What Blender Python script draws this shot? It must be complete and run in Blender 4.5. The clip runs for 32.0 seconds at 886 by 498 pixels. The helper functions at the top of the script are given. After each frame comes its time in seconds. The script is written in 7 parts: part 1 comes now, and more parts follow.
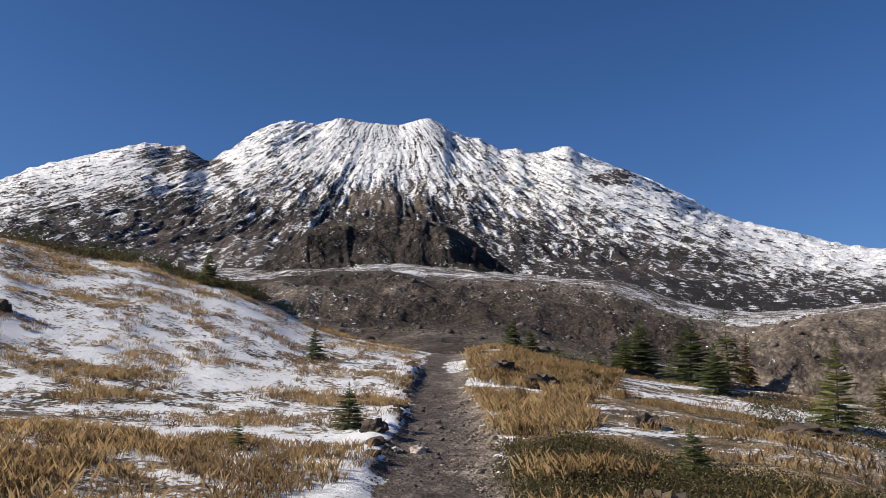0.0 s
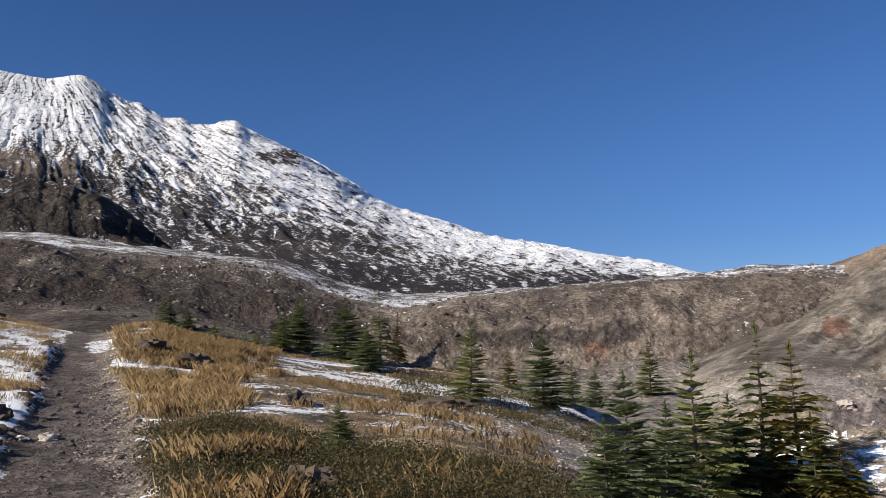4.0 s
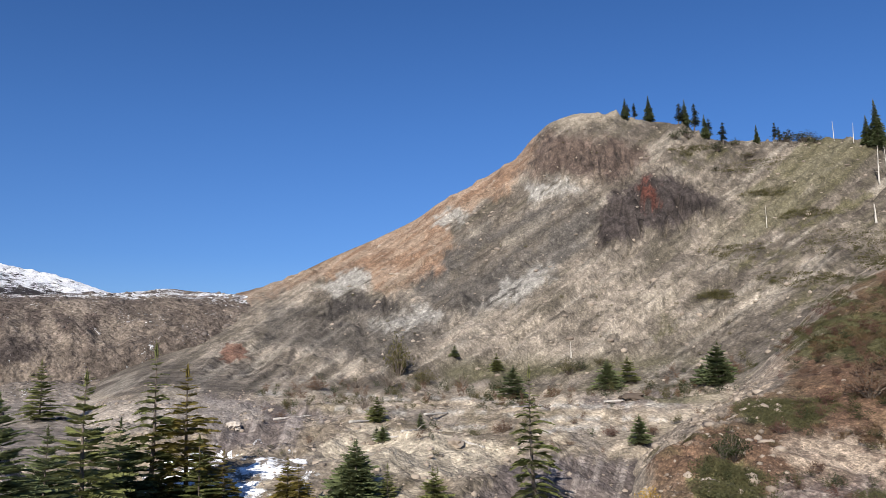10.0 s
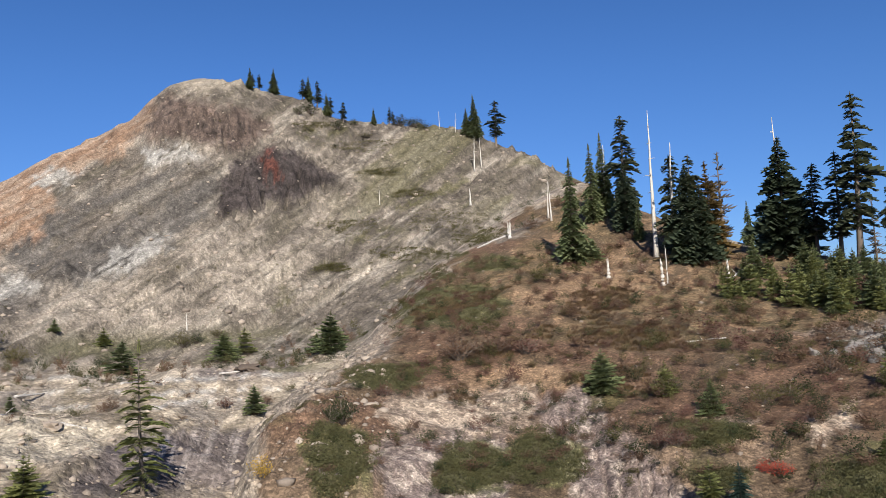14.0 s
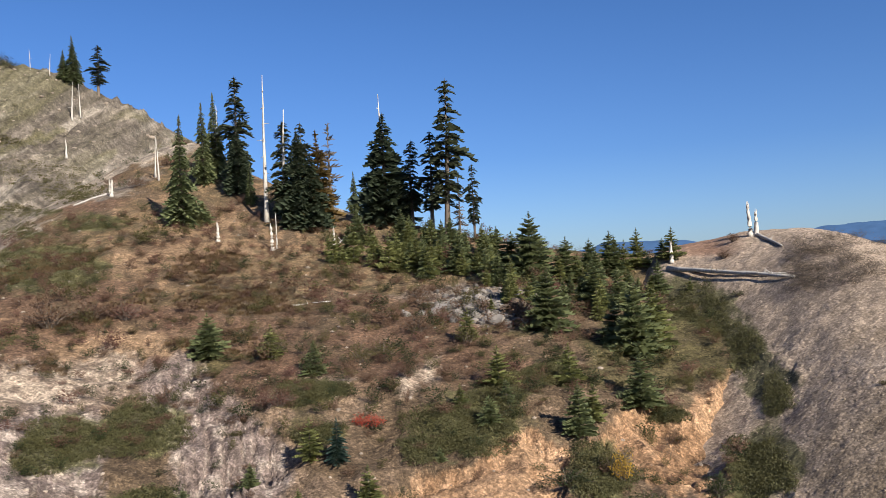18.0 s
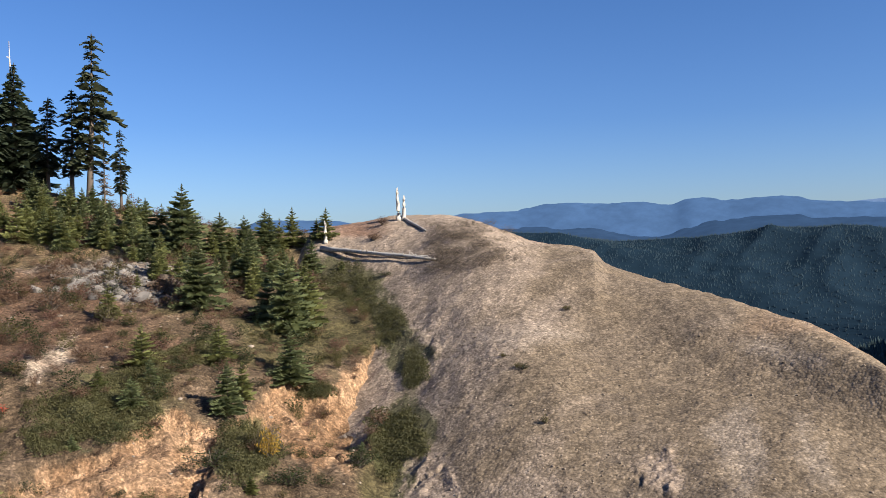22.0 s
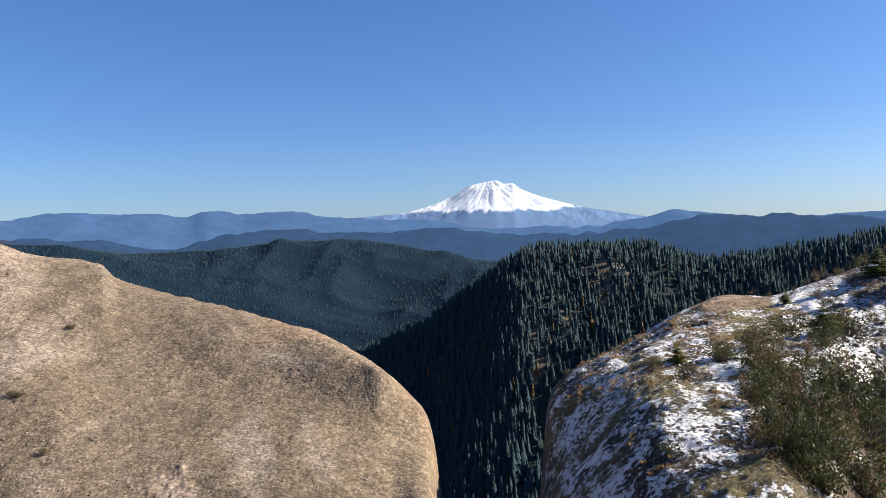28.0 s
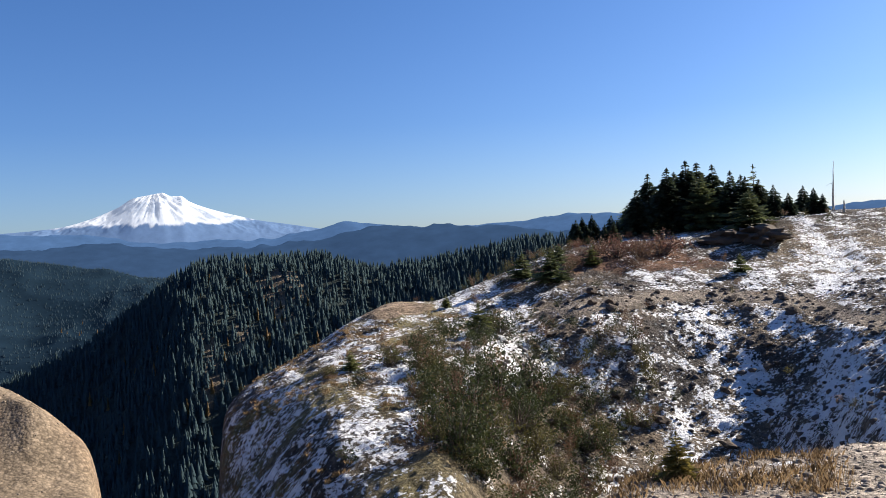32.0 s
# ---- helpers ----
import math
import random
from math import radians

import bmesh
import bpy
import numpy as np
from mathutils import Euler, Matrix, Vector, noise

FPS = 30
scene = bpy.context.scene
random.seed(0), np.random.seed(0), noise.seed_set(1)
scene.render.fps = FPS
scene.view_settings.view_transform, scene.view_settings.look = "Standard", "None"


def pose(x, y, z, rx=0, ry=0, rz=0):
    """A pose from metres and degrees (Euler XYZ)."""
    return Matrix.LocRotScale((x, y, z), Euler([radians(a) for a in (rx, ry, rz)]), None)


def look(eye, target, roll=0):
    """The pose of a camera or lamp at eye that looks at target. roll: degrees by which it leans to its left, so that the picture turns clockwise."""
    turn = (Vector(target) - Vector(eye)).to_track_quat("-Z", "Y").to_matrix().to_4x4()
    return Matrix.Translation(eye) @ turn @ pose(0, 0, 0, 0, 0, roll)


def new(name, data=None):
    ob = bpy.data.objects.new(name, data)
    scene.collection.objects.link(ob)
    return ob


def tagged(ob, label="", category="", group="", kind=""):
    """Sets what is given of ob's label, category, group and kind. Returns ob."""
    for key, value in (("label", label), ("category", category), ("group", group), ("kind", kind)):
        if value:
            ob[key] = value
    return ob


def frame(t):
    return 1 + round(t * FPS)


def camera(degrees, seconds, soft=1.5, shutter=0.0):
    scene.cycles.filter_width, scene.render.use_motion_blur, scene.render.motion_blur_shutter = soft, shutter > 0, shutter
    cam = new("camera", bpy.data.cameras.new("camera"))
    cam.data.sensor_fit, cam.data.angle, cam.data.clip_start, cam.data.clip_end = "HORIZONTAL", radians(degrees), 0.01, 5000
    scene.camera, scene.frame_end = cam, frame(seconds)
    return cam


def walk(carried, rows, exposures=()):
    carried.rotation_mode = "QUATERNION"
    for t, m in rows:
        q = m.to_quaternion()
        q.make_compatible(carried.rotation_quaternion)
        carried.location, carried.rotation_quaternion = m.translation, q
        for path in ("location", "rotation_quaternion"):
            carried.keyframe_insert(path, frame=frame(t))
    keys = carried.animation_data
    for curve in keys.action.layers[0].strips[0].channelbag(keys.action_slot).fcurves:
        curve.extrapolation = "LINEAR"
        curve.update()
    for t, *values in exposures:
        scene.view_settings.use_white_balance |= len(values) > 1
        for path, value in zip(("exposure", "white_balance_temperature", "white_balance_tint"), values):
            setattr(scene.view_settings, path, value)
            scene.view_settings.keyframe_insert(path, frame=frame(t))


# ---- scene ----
cam = camera(56.0, 32.0, soft=0.75)
EYE = Vector((0.0, 0.0, 1.7))
# seconds, yaw, pitch, roll of the slow turn; the lens swings round the body on a 0.2 m arc
TURN = [
    (0.0, -0.23, 10.04, 0.10),
    (0.5, -2.82, 9.86, 0.31),
    (1.0, -5.41, 9.68, 0.62),
    (1.5, -8.01, 9.50, 0.83),
    (2.0, -10.80, 9.30, 1.04),
    (2.5, -13.59, 9.00, 1.24),
    (4.5, -26.61, 8.26, 1.06),
    (5.0, -30.11, 8.20, 0.95),
    (5.5, -33.62, 8.14, 0.63),
    (6.0, -36.92, 8.28, 0.30),
    (6.5, -40.02, 8.43, -0.05),
    (7.0, -43.02, 8.78, -0.20),
    (7.5, -45.92, 9.13, -0.27),
    (8.0, -49.01, 9.47, -0.24),
    (8.5, -52.21, 9.60, -0.02),
    (9.0, -55.50, 9.63, 0.30),
    (9.5, -58.90, 9.45, 0.60),
    (10.0, -62.30, 9.18, 0.89),
    (10.5, -65.60, 8.80, 1.27),
    (11.0, -69.00, 8.53, 1.54),
    (11.5, -72.21, 8.26, 1.91),
    (12.0, -75.31, 8.01, 2.16),
    (12.5, -78.52, 7.65, 2.31),
    (13.0, -81.72, 7.29, 2.45),
    (13.5, -84.83, 6.85, 2.58),
    (14.0, -87.94, 6.40, 2.70),
    (14.5, -91.24, 5.96, 2.81),
    (15.0, -94.75, 5.61, 2.90),
    (15.5, -98.36, 5.16, 2.99),
    (17.5, -111.50, 3.19, 3.29),
    (18.0, -114.30, 2.60, 3.07),
    (18.5, -116.89, 2.03, 2.75),
    (19.0, -119.58, 1.46, 2.43),
    (19.5, -122.37, 0.90, 2.20),
    (20.0, -125.48, 0.53, 2.15),
    (20.5, -128.57, 0.37, 2.00),
    (21.0, -131.67, 0.22, 1.85),
    (21.5, -134.67, 0.18, 1.69),
    (22.0, -137.67, 0.15, 1.54),
    (22.5, -140.57, 0.02, 1.49),
    (23.0, -143.17, -0.09, 1.45),
    (23.5, -145.77, -0.20, 1.42),
    (24.0, -148.17, -0.20, 1.39),
    (24.5, -150.77, -0.30, 1.26),
    (25.0, -153.57, -0.29, 1.21),
    (25.5, -156.37, -0.27, 1.16),
    (27.5, -167.29, -0.03, 1.41),
    (28.0, -170.11, 0.12, 1.67),
    (28.5, -172.92, 0.28, 1.94),
    (29.0, -175.53, 0.13, 2.12),
    (29.5, -178.13, 0.00, 2.20),
    (30.0, -180.84, -0.13, 2.38),
    (30.5, -183.74, -0.24, 2.45),
    (31.0, -186.85, -0.14, 2.72),
    (31.5, -189.65, -0.05, 2.91),
    (32.0, -192.26, 0.04, 3.21),
]


def held(yaw, pitch, roll):
    a = radians(-yaw)
    return pose(0.2 * math.sin(a), 0.2 * math.cos(a), EYE.z, 90 + pitch, roll, yaw)


walk(cam, [(t, held(y, p, r)) for t, y, p, r in TURN],
     exposures=[(0.0, 0.42, 6500, 10), (6.0, 0.50, 6350, 10), (12.0, 0.70, 6200, 10), (20.0, 0.95, 6600, 10), (28.0, 1.14, 6650, 10), (32.0, 1.0, 6550, 10)])

# ---- light ----
SUN_BEARING, SUN_HEIGHT = -102.0, 30.0
world = bpy.data.worlds.new("sky")
scene.world = world
world.use_nodes = True
wn, wl = world.node_tree.nodes, world.node_tree.links
wn.clear()
sky = wn.new("ShaderNodeTexSky")
sky.sky_type, sky.sun_disc = "NISHITA", False
sky.sun_elevation, sky.sun_rotation = radians(SUN_HEIGHT), radians(SUN_BEARING)
sky.altitude, sky.air_density, sky.dust_density, sky.ozone_density = 1300, 1.0, 3.0, 6.0
bg, wout = wn.new("ShaderNodeBackground"), wn.new("ShaderNodeOutputWorld")
bg.inputs["Strength"].default_value = 0.063
tint = wn.new("ShaderNodeMix")   # clear, dry autumn air
tint.data_type, tint.blend_type = "RGBA", "MULTIPLY"
tint.inputs[0].default_value = 1.0
height_of = wn.new("ShaderNodeSeparateXYZ")
wl.new(wn.new("ShaderNodeTexCoord").outputs["Generated"], height_of.inputs[0])
air = wn.new("ShaderNodeValToRGB")   # paler towards the horizon, deeper overhead
for stop in range(3):
    air.color_ramp.elements.new(0.5)
for stop, (level, hue) in zip(air.color_ramp.elements, ((0.0, (1.24, 1.21, 1.25)), (0.06, (1.05, 1.09, 1.20)), (0.15, (0.78, 0.95, 1.18)), (0.30, (0.69, 0.92, 1.18)), (0.50, (0.56, 0.81, 1.08)))):
    stop.position, stop.color = level, (*hue, 1.0)
wl.new(height_of.outputs["Z"], air.inputs[0])
wl.new(air.outputs[0], tint.inputs[7])
wl.new(sky.outputs[0], tint.inputs[6])
wl.new(tint.outputs[2], bg.inputs["Color"])
wl.new(bg.outputs[0], wout.inputs["Surface"])
sun = new("sun", bpy.data.lights.new("sun", "SUN"))
sun.data.energy, sun.data.angle, sun.data.color = 5.0, radians(0.5), (1.0, 0.91, 0.78)
sb, sh = radians(SUN_BEARING), radians(SUN_HEIGHT)
sun.matrix_world = look(500 * Vector((math.sin(sb) * math.cos(sh), math.cos(sb) * math.cos(sh), math.sin(sh))), (0, 0, 0))


# ---- number helpers ----
def lattice(ix, iy, iz, seed):
    h = (ix * 374761393 + iy * 668265263 + iz * 2147483647 + seed * 974634777) & 0xFFFFFFFF
    h = ((h ^ (h >> 13)) * 1274126177) & 0xFFFFFFFF
    h = ((h ^ (h >> 16)) * 2246822519) & 0xFFFFFFFF
    return ((h ^ (h >> 15)) & 0xFFFFFF) / 8388607.5 - 1.0


def vnoise(x, y, z=None, seed=0):
    """Smooth value noise, -1 to 1."""
    z = np.zeros_like(x) if z is None else z
    fx, fy, fz = np.floor(x), np.floor(y), np.floor(z)
    ix, iy, iz = fx.astype(np.int64), fy.astype(np.int64), fz.astype(np.int64)
    u, v, w = x - fx, y - fy, z - fz
    u, v, w = (c * c * c * (c * (c * 6 - 15) + 10) for c in (u, v, w))
    out = 0
    for dz, kz in ((0, 1 - w), (1, w)):
        for dy, ky in ((0, 1 - v), (1, v)):
            for dx, kx in ((0, 1 - u), (1, u)):
                out = out + lattice(ix + dx, iy + dy, iz + dz, seed) * kx * ky * kz
    return out


def fbm(x, y, z=None, octaves=4, seed=0, ridged=False):
    total, amp, norm = 0, 1.0, 0.0
    for k in range(octaves):
        n = vnoise(x * 2 ** k, y * 2 ** k, None if z is None else z * 2 ** k, seed + 17 * k)
        total = total + amp * (1 - 2 * np.abs(n) if ridged else n)
        norm += amp
        amp *= 0.5
    return total / norm


def pchip(xs, ys, x):
    """Smooth curve through the points that never overshoots them."""
    xs, ys, x = np.asarray(xs, float), np.asarray(ys, float), np.asarray(x, float)
    h, d = np.diff(xs), np.diff(ys) / np.diff(xs)
    m = np.zeros(len(xs))
    for i in range(1, len(xs) - 1):
        if d[i - 1] * d[i] > 0:
            w1, w2 = 2 * h[i] + h[i - 1], h[i] + 2 * h[i - 1]
            m[i] = (w1 + w2) / (w1 / d[i - 1] + w2 / d[i])
    m[0], m[-1] = d[0], d[-1]
    i = np.clip(np.searchsorted(xs, x) - 1, 0, len(h) - 1)
    t = np.clip((x - xs[i]) / h[i], 0, 1)
    return ((1 + 2 * t) * (1 - t) ** 2 * ys[i] + t * (1 - t) ** 2 * h[i] * m[i]
            + t * t * (3 - 2 * t) * ys[i + 1] + t * t * (t - 1) * h[i] * m[i + 1])


def smooth(a, b, x):
    t = np.clip((x - a) / (b - a), 0, 1)
    return t * t * (3 - 2 * t)


# ---- materials ----
class Nodes:
    """A node material under construction."""

    def __init__(self, name):
        self.mat = bpy.data.materials.new(name)
        self.mat.use_nodes = True
        self.n, self.l = self.mat.node_tree.nodes, self.mat.node_tree.links
        self.bsdf = self.n["Principled BSDF"]

    def add(self, kind, **inputs):
        node = self.n.new(kind)
        for key, value in inputs.items():
            key = key.replace("_", " ")
            if hasattr(value, "is_output"):
                self.l.new(value, node.inputs[key])
            else:
                node.inputs[key].default_value = value
        return node

    def math(self, op, a, b=0.0, clamp=False):
        node = self.n.new("ShaderNodeMath")
        node.operation, node.use_clamp = op, clamp
        for i, v in enumerate((a, b)):
            if hasattr(v, "is_output"):
                self.l.new(v, node.inputs[i])
            else:
                node.inputs[i].default_value = v
        return node.outputs[0]

    def mix(self, fac, a, b, blend="MIX"):
        node = self.n.new("ShaderNodeMix")
        node.data_type, node.blend_type = "RGBA", blend
        for i, v in ((0, fac), (6, a), (7, b)):
            if hasattr(v, "is_output"):
                self.l.new(v, node.inputs[i])
            else:
                node.inputs[i].default_value = v if i == 0 else (*v, 1.0)[:4]
        return node.outputs[2]

    def ramp(self, fac, *stops):
        node = self.n.new("ShaderNodeValToRGB")
        self.l.new(fac, node.inputs[0])
        while len(node.color_ramp.elements) < len(stops):
            node.color_ramp.elements.new(0.5)
        for e, (p, c) in zip(node.color_ramp.elements, stops):
            e.position = p
            e.color = (*c, 1.0) if hasattr(c, "__len__") else (c, c, c, 1.0)
        return node.outputs[0]

    def noise(self, vec, scale, detail=4.0, rough=0.55):
        node = self.add("ShaderNodeTexNoise", Scale=scale, Detail=detail, Roughness=rough)
        if vec is not None:
            self.l.new(vec, node.inputs["Vector"])
        return node.outputs["Fac"]

    def coords(self):
        return self.n.new("ShaderNodeTexCoord").outputs["Object"]

    def bump(self, height, strength, distance):
        return self.add("ShaderNodeBump", Strength=strength, Distance=distance, Height=height).outputs[0]

    def finish(self, color, rough=0.9, normal=None, spec=0.2):
        for key, v in (("Base Color", color), ("Roughness", rough), ("Normal", normal), ("Specular IOR Level", spec)):
            if v is None:
                continue
            if hasattr(v, "is_output"):
                self.l.new(v, self.bsdf.inputs[key])
            else:
                self.bsdf.inputs[key].default_value = (*v, 1.0) if hasattr(v, "__len__") else v
        return self.mat


def land_material(name, grain, snow_scale, stone=0.0, lump=1.0, streak=None, snow_color=(0.90, 0.90, 0.91), contrast=0.5, vivid=2.8, deep=0.55, gain=1.0, craggy=0.0, pebble=0.5, fuzz=1.0, snow_edge=3.6, speck=0.0, speckle=0.7):
    """Bare ground: its soil colour comes from the terrain, broken up by grain, stones and thin snow."""
    m = Nodes(name)
    co = m.coords()
    tone = m.n.new("ShaderNodeAttribute")
    tone.attribute_name = "soil"
    snow = m.n.new("ShaderNodeAttribute")
    snow.attribute_name = "snowfall"
    big = m.noise(co, 1 / (grain * 14), 5, 0.6)
    mid = m.noise(co, 1 / (grain * 3.7), 6, 0.62)
    fine = m.noise(co, 1.4 / grain, 8, 0.7)
    shade = m.math("ADD", m.math("MULTIPLY", big, contrast), m.math("ADD", m.math("MULTIPLY", mid, 0.5), m.math("MULTIPLY", fine, 1.1 - contrast)))
    shade = m.math("ADD", m.math("MULTIPLY", m.math("SUBTRACT", shade, 0.8), fuzz), 0.8)
    shade = m.math("ADD", m.math("MULTIPLY", m.math("SUBTRACT", shade, 0.8), vivid), 1.0)
    color = m.mix(1.0, tone.outputs["Color"], m.add("ShaderNodeCombineColor", Red=shade, Green=shade, Blue=shade).outputs[0], "MULTIPLY")
    height = m.math("ADD", m.math("ADD", m.math("MULTIPLY", fine, fuzz), m.math("MULTIPLY", mid, 1.6 * fuzz)), m.math("MULTIPLY", big, 2.4 * lump))
    if stone:
        vor = m.add("ShaderNodeTexVoronoi", Scale=1 / stone, Randomness=1.0)
        m.l.new(co, vor.inputs["Vector"])
        lump_h = m.math("SUBTRACT", 1.0, vor.outputs["Distance"])
        pale = m.ramp(vor.outputs["Color"], (0.0, 0.62), (0.55, 0.95), (1.0, 1.5))
        color = m.mix(0.75, color, m.mix(1.0, color, pale, "MULTIPLY"))
        height = m.math("ADD", height, m.math("MULTIPLY", lump_h, pebble))
        if pebble > 0.5:
            blocks = m.add("ShaderNodeTexVoronoi", Scale=0.29 / stone, Randomness=1.0)
            m.l.new(co, blocks.inputs["Vector"])
            some = m.ramp(blocks.outputs["Color"], (0.45, 0.0), (0.6, 1.0))
            edge = m.ramp(blocks.outputs["Distance"], (0.15, 1.0), (0.5, 0.0))
            height = m.math("ADD", height, m.math("MULTIPLY", m.math("MULTIPLY", some, edge), pebble * 1.3))
            # Shade in the gaps between pebbles, darkened into the colour.
            gap = m.ramp(vor.outputs["Distance"], (0.35, 1.0), (0.75, 0.72))
            color = m.mix(1.0, color, gap, "MULTIPLY")
    if streak:
        uv = m.n.new("ShaderNodeUVMap")
        uv.uv_map = "fall_line"
        lines = m.noise(uv.outputs[0], streak, 10, 0.72)
        color = m.mix(1.0, color, m.ramp(lines, (0.3, 1 - 0.2 * gain), (0.52, 1.0), (0.72, 1 + 0.16 * gain)), "MULTIPLY")
        snow_n = m.math("ADD", m.math("MULTIPLY", lines, 0.55), m.math("MULTIPLY", m.noise(co, 1 / snow_scale, 8, 0.7), 0.45))
    else:
        snow_n = m.math("ADD", m.math("MULTIPLY", m.noise(co, 1 / snow_scale, 6, 0.65), 0.45),
                        m.math("MULTIPLY", m.noise(co, 1 / (snow_scale * 0.16), 7, 0.65), 0.55))
    if craggy:
        wob = m.add("ShaderNodeTexNoise", Scale=1 / craggy, Detail=2.0)
        m.l.new(co, wob.inputs["Vector"])
        far = m.n.new("ShaderNodeVectorMath")
        far.operation = "MULTIPLY_ADD"
        m.l.new(wob.outputs["Color"], far.inputs[0])
        far.inputs[1].default_value = (craggy * 0.45,) * 3
        m.l.new(co, far.inputs[2])
        crack = m.add("ShaderNodeTexVoronoi", Scale=1 / craggy)
        crack.feature = "DISTANCE_TO_EDGE"
        m.l.new(far.outputs[0], crack.inputs["Vector"])
        joint = m.ramp(crack.outputs["Distance"], (0.0, 0.62), (0.06, 0.93), (0.3, 1.06))
        where = m.ramp(m.noise(co, 1 / (craggy * 6), 4, 0.6), (0.48, 0.0), (0.62, 0.85))
        color = m.mix(where, color, m.mix(1.0, color, joint, "MULTIPLY"))
        height = m.math("ADD", height, m.math("MULTIPLY", m.math("MULTIPLY", joint, where), 1.5))
    if speck:   # single stones told apart by their colour
        for size, share in ((speck, 0.45), (speck * 0.42, 0.55)):
            bits = m.add("ShaderNodeTexVoronoi", Scale=1 / size, Randomness=1.0)
            m.l.new(co, bits.inputs["Vector"])
            tint = m.ramp(bits.outputs["Color"], (0.22, 1 - 0.75 * speckle), (0.45, 1 - 0.2 * speckle), (0.6, 1.0 + 0.2 * speckle), (0.78, 1 + 0.8 * speckle))
            color = m.mix(share * 1.4 if share > 0.5 else 0.8, color, m.mix(1.0, color, tint, "MULTIPLY"))
    cover = m.math("MULTIPLY", m.math("SUBTRACT", m.math("ADD", m.math("MULTIPLY", m.math("SUBTRACT", snow_n, 0.5), snow_edge), snow.outputs["Fac"]), 0.46), 9.0, clamp=True)
    cover = m.math("MULTIPLY", cover, m.math("MULTIPLY", snow.outputs["Fac"], 30.0, clamp=True))
    color = m.mix(cover, color, snow_color)
    height = m.math("ADD", height, m.math("MULTIPLY", cover, 0.6))
    rough = m.math("SUBTRACT", 0.95, m.math("MULTIPLY", cover, 0.35))
    return m.finish(color, rough, m.bump(height, 1.0, grain * deep), 0.15)


def haze_material(name, veil=0.0):
    """Far slopes: mottled colour with haze painted in; veil glows as the lit air."""
    m = Nodes(name)
    tone = m.n.new("ShaderNodeAttribute")
    tone.attribute_name = "soil"
    n = m.noise(m.coords(), 1 / 40.0, 7, 0.65)
    color = m.mix(1.0, tone.outputs["Color"], m.ramp(n, (0.3, 0.88), (0.7, 1.10)), "MULTIPLY")
    # Share of the colour emitted, as airlight over the slope.
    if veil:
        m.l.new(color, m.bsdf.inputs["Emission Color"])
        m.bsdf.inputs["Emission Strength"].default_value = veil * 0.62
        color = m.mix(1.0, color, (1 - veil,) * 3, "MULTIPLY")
    return m.finish(color, 1.0, None, 0.0)


# ---- landforms ----
def away(bearing, reach, rise):
    """A place by compass bearing from the viewpoint, metres out and degrees of rise above eye level."""
    a = np.radians(bearing)
    return reach * np.sin(a), reach * np.cos(a), EYE.z + reach * np.tan(np.radians(rise))


GROUNDS = []


